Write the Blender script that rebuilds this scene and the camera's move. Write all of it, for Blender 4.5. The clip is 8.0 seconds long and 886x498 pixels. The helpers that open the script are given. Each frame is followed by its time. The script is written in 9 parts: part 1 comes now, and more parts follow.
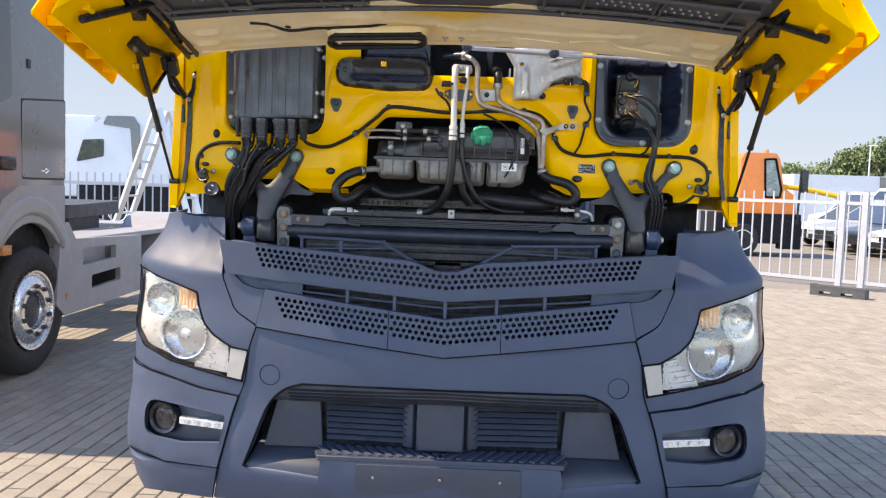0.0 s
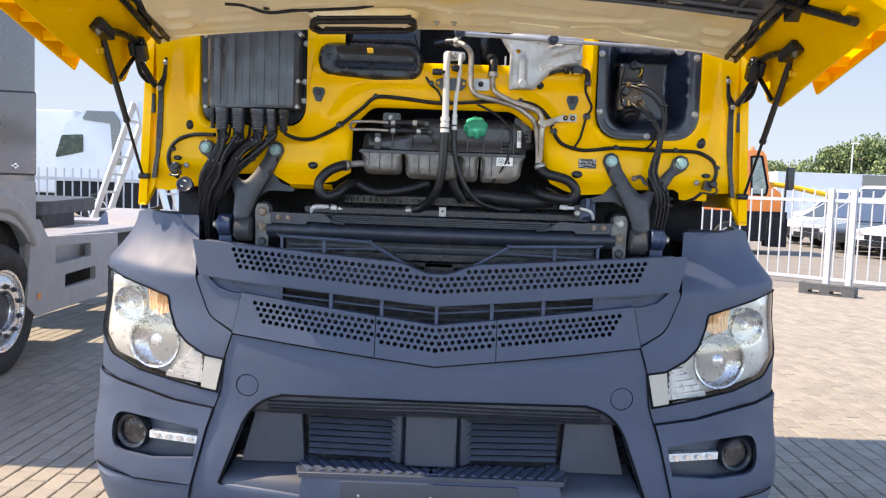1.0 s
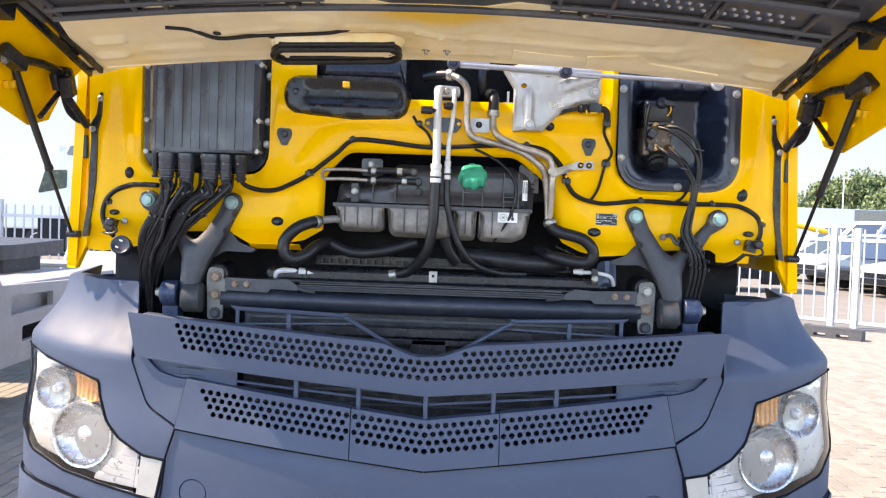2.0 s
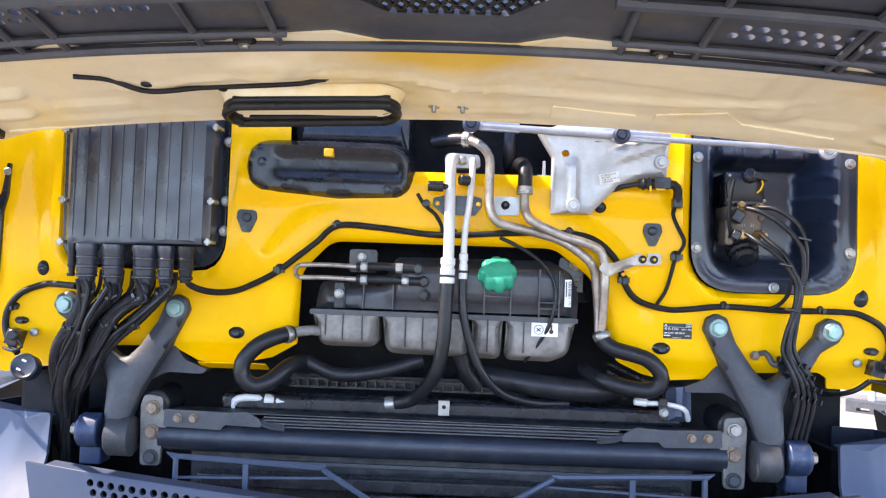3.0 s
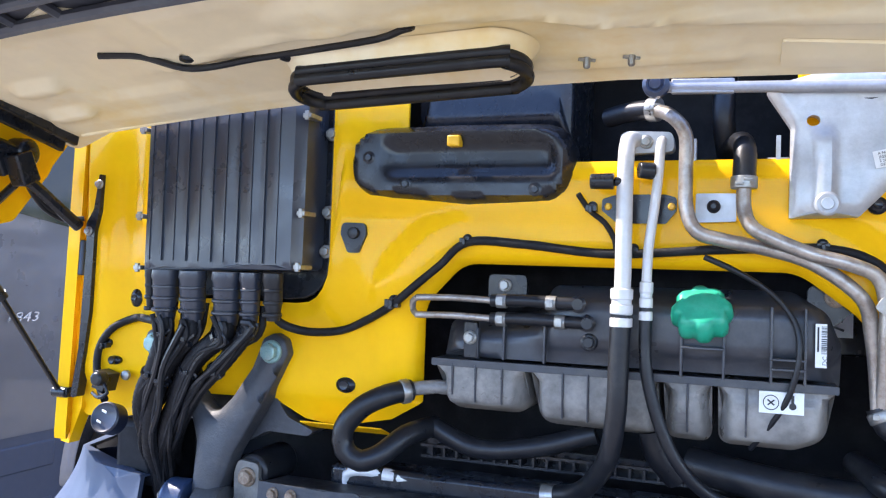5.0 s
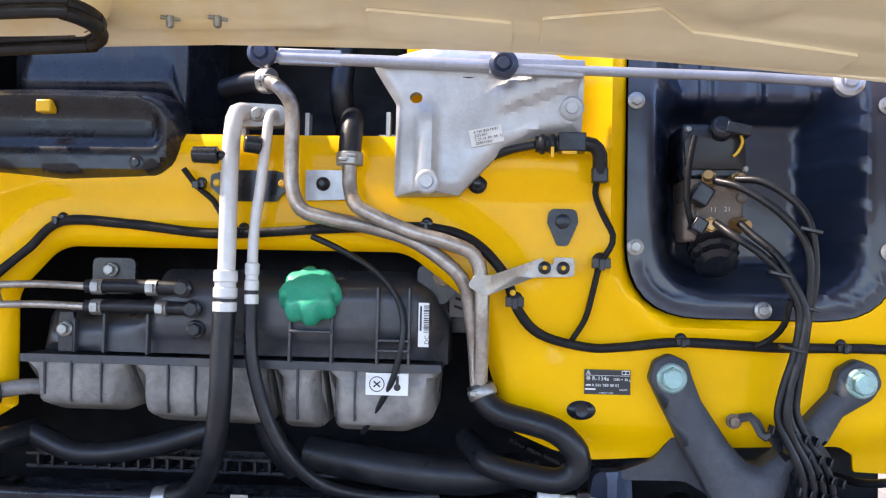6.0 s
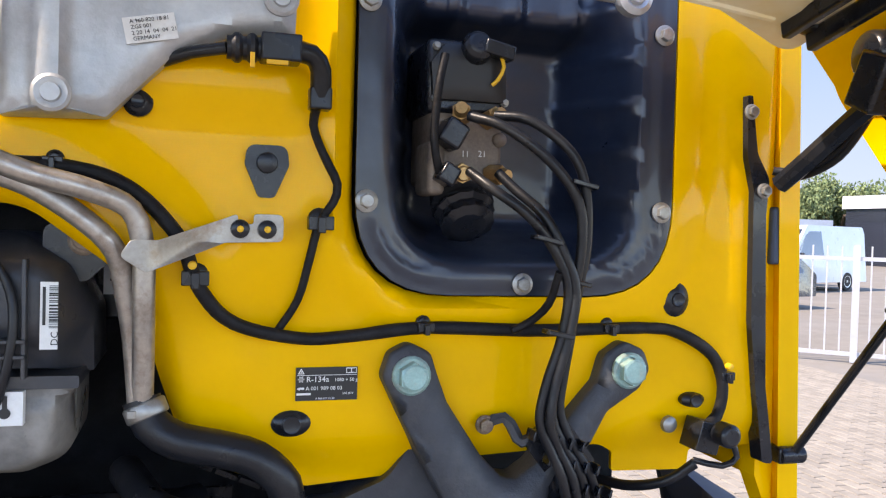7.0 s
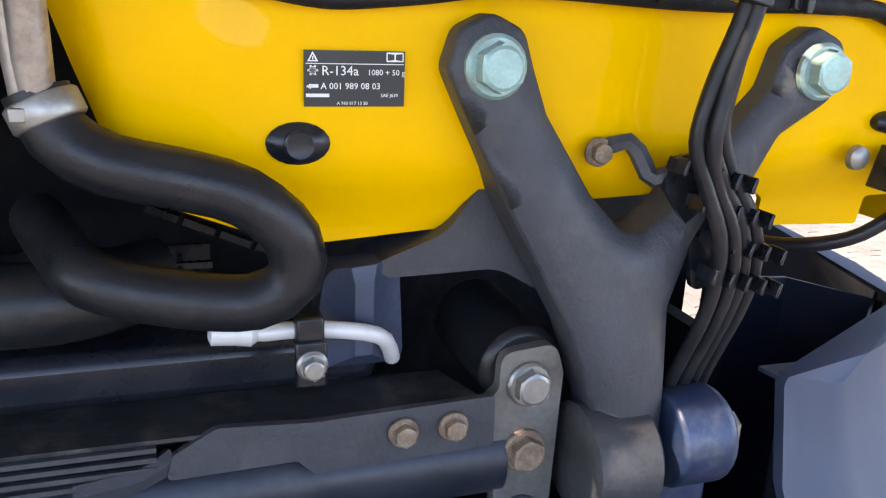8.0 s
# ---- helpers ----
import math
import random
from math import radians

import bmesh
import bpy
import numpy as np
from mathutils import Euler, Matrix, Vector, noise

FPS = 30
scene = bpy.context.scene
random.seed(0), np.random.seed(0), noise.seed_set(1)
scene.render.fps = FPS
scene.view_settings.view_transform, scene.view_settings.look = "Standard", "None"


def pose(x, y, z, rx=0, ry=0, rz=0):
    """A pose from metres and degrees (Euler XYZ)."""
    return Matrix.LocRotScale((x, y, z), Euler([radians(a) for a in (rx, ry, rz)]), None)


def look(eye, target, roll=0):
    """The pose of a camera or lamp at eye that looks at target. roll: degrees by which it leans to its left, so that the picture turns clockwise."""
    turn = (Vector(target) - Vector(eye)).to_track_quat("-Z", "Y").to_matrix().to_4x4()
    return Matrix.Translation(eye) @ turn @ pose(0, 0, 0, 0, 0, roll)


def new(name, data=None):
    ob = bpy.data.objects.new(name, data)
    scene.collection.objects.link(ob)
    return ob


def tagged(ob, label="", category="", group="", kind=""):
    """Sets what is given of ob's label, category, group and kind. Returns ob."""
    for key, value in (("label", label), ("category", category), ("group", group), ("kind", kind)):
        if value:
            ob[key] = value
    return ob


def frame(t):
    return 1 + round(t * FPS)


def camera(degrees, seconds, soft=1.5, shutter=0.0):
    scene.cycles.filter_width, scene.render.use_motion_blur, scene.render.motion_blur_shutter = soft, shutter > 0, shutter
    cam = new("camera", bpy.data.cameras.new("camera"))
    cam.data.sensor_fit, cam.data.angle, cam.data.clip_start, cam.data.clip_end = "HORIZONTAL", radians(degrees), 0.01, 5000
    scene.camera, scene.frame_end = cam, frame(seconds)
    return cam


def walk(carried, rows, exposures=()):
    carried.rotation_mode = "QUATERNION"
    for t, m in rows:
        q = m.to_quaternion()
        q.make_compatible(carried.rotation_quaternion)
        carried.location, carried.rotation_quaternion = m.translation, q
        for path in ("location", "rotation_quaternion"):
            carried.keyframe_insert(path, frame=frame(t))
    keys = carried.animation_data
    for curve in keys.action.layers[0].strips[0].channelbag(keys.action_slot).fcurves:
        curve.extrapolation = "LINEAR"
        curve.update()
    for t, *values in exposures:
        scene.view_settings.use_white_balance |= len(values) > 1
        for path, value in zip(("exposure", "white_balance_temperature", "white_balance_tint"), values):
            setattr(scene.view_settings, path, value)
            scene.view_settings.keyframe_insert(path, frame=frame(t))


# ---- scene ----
from mathutils.geometry import delaunay_2d_cdt

cam = camera(56.5, 8.0, 1.2)
PATH = [
    (0, (0.079, -3.331, 1.525), (0.018, -1.337, 1.385), 1.9),
    (0.5, (0.071, -3.287, 1.513), (0.030, -1.292, 1.373), 1.9),
    (1, (0.048, -3.110, 1.521), (0.025, -1.115, 1.375), 2.0),
    (1.5, (0.084, -2.871, 1.562), (0.074, -0.876, 1.416), 2.0),
    (2, (0.040, -2.577, 1.606), (0.035, -0.578, 1.542), 2.0),
    (2.2, (0.019, -2.439, 1.655), (0.017, -0.439, 1.671), 2.0),
    (3.3, (0.047, -1.781, 1.733), (-0.074, 0.214, 1.813), 2.1),
    (3.5, (0.051, -1.708, 1.736), (-0.195, 0.275, 1.816), 2.1),
    (4, (0.043, -1.539, 1.782), (-0.562, 0.365, 1.860), 2.4),
    (4.2, (0.053, -1.488, 1.784), (-0.678, 0.372, 1.863), 2.4),
    (5.3, (0.240, -1.275, 1.794), (-0.383, 0.625, 1.852), 1.4),
    (5.5, (0.282, -1.259, 1.792), (-0.218, 0.677, 1.847), 1.3),
    (6, (0.379, -1.190, 1.781), (0.253, 0.805, 1.849), 1.2),
    (6.5, (0.427, -1.027, 1.789), (0.675, 0.957, 1.848), 1.3),
    (7, (0.408, -0.852, 1.801), (0.982, 1.063, 1.756), 1.6),
    (7.5, (0.386, -0.686, 1.759), (1.015, 1.196, 1.510), 2.0),
    (7.8, (0.415, -0.577, 1.729), (1.000, 1.280, 1.259), 2.0),
    (8, (0.428, -0.508, 1.686), (1.047, 1.302, 1.104), 2.4),
]
walk(cam, [(t, look(eye, target, roll)) for t, eye, target, roll in PATH], [(0.0, 2.13, 7900, 16), (1.0, 2.24, 7850, 16), (1.7, 2.43, 7800, 17), (2.2, 2.72, 7600, 18), (3.3, 2.92, 6650, 19), (4.2, 2.88, 6150, 18), (5.5, 2.58, 6400, 18), (6.0, 2.5, 6850, 20), (6.5, 2.47, 7400, 20), (7.0, 2.23, 7350, 19), (7.5, 2.14, 7650, 21), (8.0, 2.66, 7750, 21)])

# world, sun
SUN_EL, SUN_AZ = 50.0, 182.5  # azimuth: degrees counter-clockwise from +x, where the sun stands
world = bpy.data.worlds.new("sky")
scene.world = world
world.use_nodes = True
wn = world.node_tree.nodes
sky = wn.new("ShaderNodeTexSky")
sky.sky_type = "NISHITA"
sky.sun_disc = False
sky.sun_elevation = radians(SUN_EL)
sky.sun_rotation = radians(90.0 - SUN_AZ)
sky.air_density, sky.dust_density, sky.ozone_density = 0.8, 0.0, 1.8
sky.altitude = 1500
world.node_tree.links.new(sky.outputs[0], wn["Background"].inputs[0])
wn["Background"].inputs[1].default_value = 0.15
sun = new("sun", bpy.data.lights.new("sun", "SUN"))
sun.data.energy, sun.data.angle, sun.data.color = 2.05, radians(0.5), (1.0, 0.91, 0.78)
_d = Vector((math.cos(radians(SUN_EL)) * math.cos(radians(SUN_AZ)), math.cos(radians(SUN_EL)) * math.sin(radians(SUN_AZ)), math.sin(radians(SUN_EL))))
sun.matrix_world = look(_d * 30, (0, 0, 0))


# ---- materials ----
def mat(name, base, rough=0.5, metal=0.0, vary=0.15, scale=6.0, bump=0.0, bump_scale=60.0, coat=0.0, dirt_or_light=None, dirt_or_light_amount=0.0, dirt_or_light_scale=3.0, spec=0.5, island=0.0, rough_vary=0.12):
    """Principled surface with colour variation at two scales, patches of another colour for dirt or painted light, and
    fine relief.
    """
    m = bpy.data.materials.new(name)
    m.use_nodes = True
    n, l = m.node_tree.nodes, m.node_tree.links
    b = n["Principled BSDF"]
    b.inputs["Metallic"].default_value = metal
    b.inputs["Coat Weight"].default_value = coat
    b.inputs["Coat Roughness"].default_value = 0.06
    b.inputs["Specular IOR Level"].default_value = spec
    tc = n.new("ShaderNodeTexCoord")

    def noise_at(sc, detail, rough_n=0.6):
        t = n.new("ShaderNodeTexNoise")
        t.inputs["Scale"].default_value, t.inputs["Detail"].default_value, t.inputs["Roughness"].default_value = sc, detail, rough_n
        l.new(tc.outputs["Object"], t.inputs["Vector"])
        return t.outputs["Fac"]

    def ramp(fac, lo, hi, a, c):
        r = n.new("ShaderNodeMapRange")
        r.inputs["From Min"].default_value, r.inputs["From Max"].default_value = lo, hi
        r.inputs["To Min"].default_value, r.inputs["To Max"].default_value = a, c
        l.new(fac, r.inputs["Value"])
        return r.outputs["Result"]

    big, fine = noise_at(scale, 3), noise_at(scale * 9, 4)
    add = n.new("ShaderNodeMath")
    add.operation = "ADD"
    l.new(ramp(big, 0.3, 0.7, 1 - vary, 1 + vary * 0.6), add.inputs[0])
    l.new(ramp(fine, 0.3, 0.7, -vary * 0.5, vary * 0.5), add.inputs[1])
    value = add.outputs[0]
    if island:
        geo = n.new("ShaderNodeNewGeometry")
        info = n.new("ShaderNodeObjectInfo")
        both = n.new("ShaderNodeMath")
        both.operation = "ADD"
        l.new(geo.outputs["Random Per Island"], both.inputs[0])
        l.new(info.outputs["Random"], both.inputs[1])
        wrap = n.new("ShaderNodeMath")
        wrap.operation = "FRACT"
        l.new(both.outputs[0], wrap.inputs[0])
        mul = n.new("ShaderNodeMath")
        mul.operation = "MULTIPLY"
        l.new(ramp(wrap.outputs[0], 0, 1, 1 - island, 1 + island), mul.inputs[0])
        l.new(value, mul.inputs[1])
        value = mul.outputs[0]
    mix = n.new("ShaderNodeVectorMath")
    mix.operation = "SCALE"
    mix.inputs[0].default_value = base
    l.new(value, mix.inputs["Scale"])
    colour = mix.outputs["Vector"]
    if dirt_or_light is not None:
        dm = n.new("ShaderNodeMix")
        dm.data_type = "RGBA"
        l.new(ramp(noise_at(dirt_or_light_scale, 6, 0.7), 0.5, 0.72, 0.0, dirt_or_light_amount), dm.inputs["Factor"])
        l.new(colour, dm.inputs["A"])
        dm.inputs["B"].default_value = (*dirt_or_light, 1)
        colour = dm.outputs["Result"]
    l.new(colour, b.inputs["Base Color"])
    l.new(ramp(noise_at(scale * 2.3, 4), 0.3, 0.7, max(0.02, rough - rough_vary), min(1, rough + rough_vary)), b.inputs["Roughness"])
    if bump:
        bp = n.new("ShaderNodeBump")
        bp.inputs["Strength"].default_value = bump
        bp.inputs["Distance"].default_value = 0.002
        l.new(noise_at(bump_scale, 3), bp.inputs["Height"])
        l.new(bp.outputs["Normal"], b.inputs["Normal"])
    return m


def glass(name, tint=(1, 1, 1), rough=0.02):
    m = bpy.data.materials.new(name)
    m.use_nodes = True
    b = m.node_tree.nodes["Principled BSDF"]
    b.inputs["Base Color"].default_value = (*tint, 1)
    b.inputs["Roughness"].default_value = rough
    b.inputs["Transmission Weight"].default_value = 1.0
    b.inputs["IOR"].default_value = 1.3
    return m


YELLOW = mat("yellow_car_paint", (0.94, 0.50, 0.0003), 0.5, vary=0.04, scale=3, coat=0.2, bump=0.06, bump_scale=14, dirt_or_light=(0.78, 0.41, 0.001), dirt_or_light_amount=0.3, dirt_or_light_scale=5, rough_vary=0.05, spec=0.06)
CREAM = mat("overspray_cream_primer", (0.92, 0.81, 0.56), 0.5, vary=0.07, scale=2.5, coat=0.12, bump=0.08, bump_scale=40, dirt_or_light=(0.80, 0.52, 0.06), dirt_or_light_amount=0.75, dirt_or_light_scale=2.2)
GREYPL = mat("dark_grey_bumper_plastic", (0.047, 0.063, 0.101), 0.56, vary=0.06, scale=4, bump=0.06, bump_scale=600, dirt_or_light=(0.085, 0.095, 0.115), dirt_or_light_amount=0.2, dirt_or_light_scale=7, spec=0.4, rough_vary=0.05)
BLACKPL = mat("black_plastic", (0.010, 0.012, 0.017), 0.27, vary=0.25, scale=8, bump=0.08, bump_scale=300, dirt_or_light=(0.045, 0.044, 0.044), dirt_or_light_amount=0.35, dirt_or_light_scale=14, spec=0.4)
# black metal, also on added sheets that paint the shade of cavities
DARKCAV = mat("black_metal_and_cavity_shade", (0.008, 0.0085, 0.011), 0.6, vary=0.4, scale=9, dirt_or_light=(0.04, 0.04, 0.042), dirt_or_light_amount=0.45, dirt_or_light_scale=18, spec=0.2)
SEAL = mat("clean_black_seal", (0.008, 0.009, 0.012), 0.8, vary=0.15, scale=12, spec=0.05)
RUBBER = mat("black_rubber_hose", (0.010, 0.011, 0.014), 0.38, vary=0.2, scale=12, bump=0.15, bump_scale=350, dirt_or_light=(0.04, 0.039, 0.038), dirt_or_light_amount=0.4, dirt_or_light_scale=25, spec=0.35)
TAPE = mat("cloth_tape_loom", (0.009, 0.009, 0.011), 0.6, vary=0.3, scale=30, bump=0.5, bump_scale=220, dirt_or_light=(0.04, 0.038, 0.036), dirt_or_light_amount=0.35, dirt_or_light_scale=30, spec=0.25)
CASTIRON = mat("black_cast_iron", (0.040, 0.044, 0.053), 0.5, vary=0.2, scale=9, bump=0.4, bump_scale=260, dirt_or_light=(0.085, 0.083, 0.08), dirt_or_light_amount=0.45, dirt_or_light_scale=40)
ALU = mat("cast_aluminium", (0.50, 0.515, 0.53), 0.48, 0.6, vary=0.18, scale=7, bump=0.3, bump_scale=120, dirt_or_light=(0.32, 0.31, 0.30), dirt_or_light_amount=0.5, dirt_or_light_scale=16)
PIPE = mat("dull_steel_pipe", (0.42, 0.38, 0.34), 0.42, 0.75, vary=0.25, scale=18, dirt_or_light=(0.16, 0.10, 0.06), dirt_or_light_amount=0.6, dirt_or_light_scale=45, bump=0.1)
WHITEPIPE = mat("white_aluminium_pipe", (0.60, 0.60, 0.60), 0.42, 0.15, vary=0.08, scale=12, dirt_or_light=(0.4, 0.39, 0.37), dirt_or_light_amount=0.4, dirt_or_light_scale=40)
ZINC = mat("zinc_plated_steel", (0.33, 0.33, 0.315), 0.42, 0.75, vary=0.2, scale=25, dirt_or_light=(0.25, 0.17, 0.09), dirt_or_light_amount=0.5, dirt_or_light_scale=60)
TEALBOLT = mat("teal_coated_bolt", (0.26, 0.42, 0.40), 0.42, 0.35, vary=0.25, scale=40, dirt_or_light=(0.42, 0.40, 0.34), dirt_or_light_amount=0.6, dirt_or_light_scale=70, bump=0.2)
RUSTY = mat("rusty_bolt", (0.24, 0.17, 0.12), 0.65, 0.4, vary=0.35, scale=50, dirt_or_light=(0.40, 0.36, 0.28), dirt_or_light_amount=0.7, dirt_or_light_scale=80, bump=0.4)
BRASS = mat("brass_fitting", (0.52, 0.34, 0.15), 0.4, 0.8, vary=0.25, scale=40)
GREENCAP = mat("green_plastic_cap", (0.012, 0.34, 0.20), 0.42, vary=0.12, scale=25, bump=0.1, dirt_or_light=(0.10, 0.42, 0.30), dirt_or_light_amount=0.4, dirt_or_light_scale=30)
TANKTOP = mat("dark_grey_tank_plastic", (0.036, 0.039, 0.047), 0.36, vary=0.25, scale=9, bump=0.15, dirt_or_light=(0.10, 0.095, 0.088), dirt_or_light_amount=0.5, dirt_or_light_scale=14)
TANKLOW = mat("murky_translucent_tank", (0.20, 0.19, 0.176), 0.36, vary=0.4, scale=8, bump=0.15, dirt_or_light=(0.32, 0.295, 0.26), dirt_or_light_amount=0.7, dirt_or_light_scale=16)
BOXPL = mat("satin_blue_black_box", (0.022, 0.029, 0.045), 0.32, vary=0.15, scale=5, bump=0.05, bump_scale=200, spec=0.7, dirt_or_light=(0.05, 0.05, 0.052), dirt_or_light_amount=0.3, dirt_or_light_scale=6)
TUB = mat("glossy_black_tub", (0.012, 0.019, 0.037), 0.36, vary=0.25, scale=9, coat=0.25, bump=0.10, bump_scale=22, dirt_or_light=(0.045, 0.040, 0.036), dirt_or_light_amount=0.45, dirt_or_light_scale=9, rough_vary=0.09)
LINER = mat("blue_black_liner_plastic", (0.010, 0.014, 0.028), 0.4, vary=0.2, scale=6)
# fence white, darkened in its base for the back-lit side
FENCEWHITE = mat("weathered_shaded_white_paint", (0.40, 0.41, 0.43), 0.45, vary=0.08, scale=5, dirt_or_light=(0.32, 0.41, 0.40), dirt_or_light_amount=0.4, dirt_or_light_scale=4)
# white paint greyed in its base for the shade on the truck
TRUCKWHITE = mat("shaded_white_truck_paint", (0.56, 0.59, 0.63), 0.35, vary=0.05, scale=2, coat=0.3)
# green patches in the colour paint the reflections in the window
DARKGLASS = mat("dark_glass_painted_reflections", (0.02, 0.03, 0.025), 0.25, vary=0.5, scale=3, dirt_or_light=(0.10, 0.14, 0.07), dirt_or_light_amount=0.8, dirt_or_light_scale=4, spec=0.3)
PLATEPL = mat("dark_plate_plastic", (0.040, 0.048, 0.066), 0.5, vary=0.1, scale=6, bump=0.05, bump_scale=500)
# black plastic, its base lightened for reflected light and veil
LATTICE = mat("light_lifted_black_plastic", (0.070, 0.077, 0.096), 0.42, vary=0.15, scale=6, bump=0.08, bump_scale=200, dirt_or_light=(0.13, 0.13, 0.135), dirt_or_light_amount=0.5, dirt_or_light_scale=9)
# intake and fog recess plastic, their shade put into the base colour
INTAKEPL = mat("shaded_intake_plastic", (0.029, 0.037, 0.055), 0.5, vary=0.15, scale=6, bump=0.06, bump_scale=400, dirt_or_light=(0.05, 0.05, 0.055), dirt_or_light_amount=0.4, dirt_or_light_scale=9)
YELLOWPL = mat("yellow_plastic_clip", (0.80, 0.45, 0.01), 0.45, vary=0.1)
WHITELAB = mat("white_label", (0.78, 0.78, 0.76), 0.5, vary=0.06, scale=20, dirt_or_light=(0.5, 0.48, 0.44), dirt_or_light_amount=0.4, dirt_or_light_scale=40)
BLACKLAB = mat("black_label", (0.015, 0.015, 0.016), 0.4, vary=0.1)
CHROME = mat("chrome_reflector", (0.82, 0.83, 0.85), 0.08, 1.0, vary=0.04, rough_vary=0.04)
SATIN = mat("frosted_lamp_silver", (0.74, 0.75, 0.76), 0.3, 0.7, vary=0.06, scale=20)
LAMPRIM = mat("polished_wheel_alloy", (0.72, 0.73, 0.75), 0.24, 0.85, vary=0.08, scale=14)
LAMPBAR = mat("dull_lamp_silver", (0.46, 0.47, 0.48), 0.34, 0.5, vary=0.06, scale=20)
AMBER = mat("amber_lamp", (0.50, 0.22, 0.07), 0.25, vary=0.2, scale=30)
HOUSING = mat("pale_lamp_housing", (0.38, 0.38, 0.365), 0.34, 0.35, vary=0.08, scale=16)
LAMPBOWL = mat("hazy_silver_reflector", (0.50, 0.51, 0.52), 0.28, 0.75, vary=0.12, scale=26)
FROST = mat("frosted_beige_plastic", (0.42, 0.39, 0.34), 0.4, 0.1, vary=0.08, scale=22)
LENS = glass("clear_lens")
WINGLASS = mat("dark_window_glass", (0.02, 0.025, 0.03), 0.06, vary=0.1, coat=1.0, rough_vary=0.03)
GREYPAINT = mat("grey_metallic_paint", (0.125, 0.140, 0.165), 0.30, 0.35, vary=0.05, scale=2, coat=0.8, rough_vary=0.05)
GREYSILL = mat("matt_grey_skirt", (0.29, 0.295, 0.31), 0.5, vary=0.08, scale=4, dirt_or_light=(0.22, 0.21, 0.2), dirt_or_light_amount=0.4)
TYRE = mat("tyre_rubber", (0.018, 0.018, 0.019), 0.75, vary=0.25, scale=20, bump=0.3, dirt_or_light=(0.06, 0.055, 0.05), dirt_or_light_amount=0.5, dirt_or_light_scale=12)
WHITEPAINT = mat("white_paint", (0.78, 0.79, 0.80), 0.35, vary=0.05, scale=4, coat=0.3, dirt_or_light=(0.55, 0.54, 0.52), dirt_or_light_amount=0.25)
ORANGE = mat("orange_paint", (0.85, 0.20, 0.015), 0.4, vary=0.08, coat=0.3)
SILVERCAR = mat("silver_car_paint", (0.48, 0.50, 0.52), 0.3, 0.5, vary=0.05, coat=0.6)
DARKCAR = mat("dark_car_paint", (0.03, 0.035, 0.05), 0.25, 0.2, vary=0.1, coat=0.8)
GALV = mat("galvanised_ladder", (0.62, 0.63, 0.64), 0.4, 0.6, vary=0.1)
BLACKGREY = mat("recycled_grey_plastic_block", (0.07, 0.072, 0.075), 0.7, vary=0.25, scale=9, bump=0.3)
PAVER = mat("concrete_paver", (0.262, 0.236, 0.196), 0.88, vary=0.16, scale=5, bump=0.8, bump_scale=130, dirt_or_light=(0.20, 0.185, 0.16), dirt_or_light_amount=0.6, dirt_or_light_scale=1.6, island=0.10)
YARD = mat("pale_asphalt_yard", (0.20, 0.182, 0.155), 0.9, vary=0.14, scale=0.6, bump=0.5, bump_scale=60, dirt_or_light=(0.2, 0.195, 0.185), dirt_or_light_amount=0.5, dirt_or_light_scale=0.4)
LEAF = mat("tree_leaves", (0.165, 0.21, 0.095), 0.75, vary=0.2, scale=0.8, island=0.22, spec=0.15)
BARK = mat("tree_bark", (0.10, 0.075, 0.05), 0.9, vary=0.3)
BUILDWHITE = mat("pale_cladding", (0.62, 0.63, 0.64), 0.6, vary=0.06)


# ---- mesh helpers ----
def thing(name, x, y, z, label, category, group="", kind=""):
    ob = new(name)
    ob.location = (x, y, z)
    ob.empty_display_size = 0.1
    return tagged(ob, label, category, group, kind)


def finish(bm, name, material, smooth=40.0, bevel=0.0):
    me = bpy.data.meshes.new(name)
    bm.normal_update()
    bm.to_mesh(me)
    bm.free()
    me.materials.append(material)
    if smooth:
        for p in me.polygons:
            p.use_smooth = True
        me.set_sharp_from_angle(angle=radians(smooth))
    return me


def part(name, bm, material, parent, label="", smooth=40.0, bevel=0.0, seg=2):
    """One mesh object made from a bmesh in world coordinates, under its thing or part."""
    ob = new(name, finish(bm, name, material, smooth))
    if parent is not None:
        ob.parent = parent
        if parent.parent is None:
            ob.matrix_parent_inverse = Matrix.Translation(-parent.location)
    if label:
        ob["label"] = label
    if bevel:
        b = ob.modifiers.new("edge", "BEVEL")
        b.width, b.segments, b.limit_method, b.angle_limit = bevel, seg, "ANGLE", radians(40)
    return ob


def box(bm, c, size, rot=(0, 0, 0)):
    m = pose(*c, *rot) @ Matrix.Diagonal((*size, 1))
    bmesh.ops.create_cube(bm, size=1.0, matrix=m)


def cyl(bm, p0, p1, r0, r1=None, n=20, caps=True):
    p0, p1 = Vector(p0), Vector(p1)
    d = p1 - p0
    m = Matrix.Translation((p0 + p1) / 2) @ d.to_track_quat("Z", "Y").to_matrix().to_4x4()
    bmesh.ops.create_cone(bm, cap_ends=caps, cap_tris=False, segments=n, radius1=r0, radius2=r0 if r1 is None else r1, depth=d.length, matrix=m)


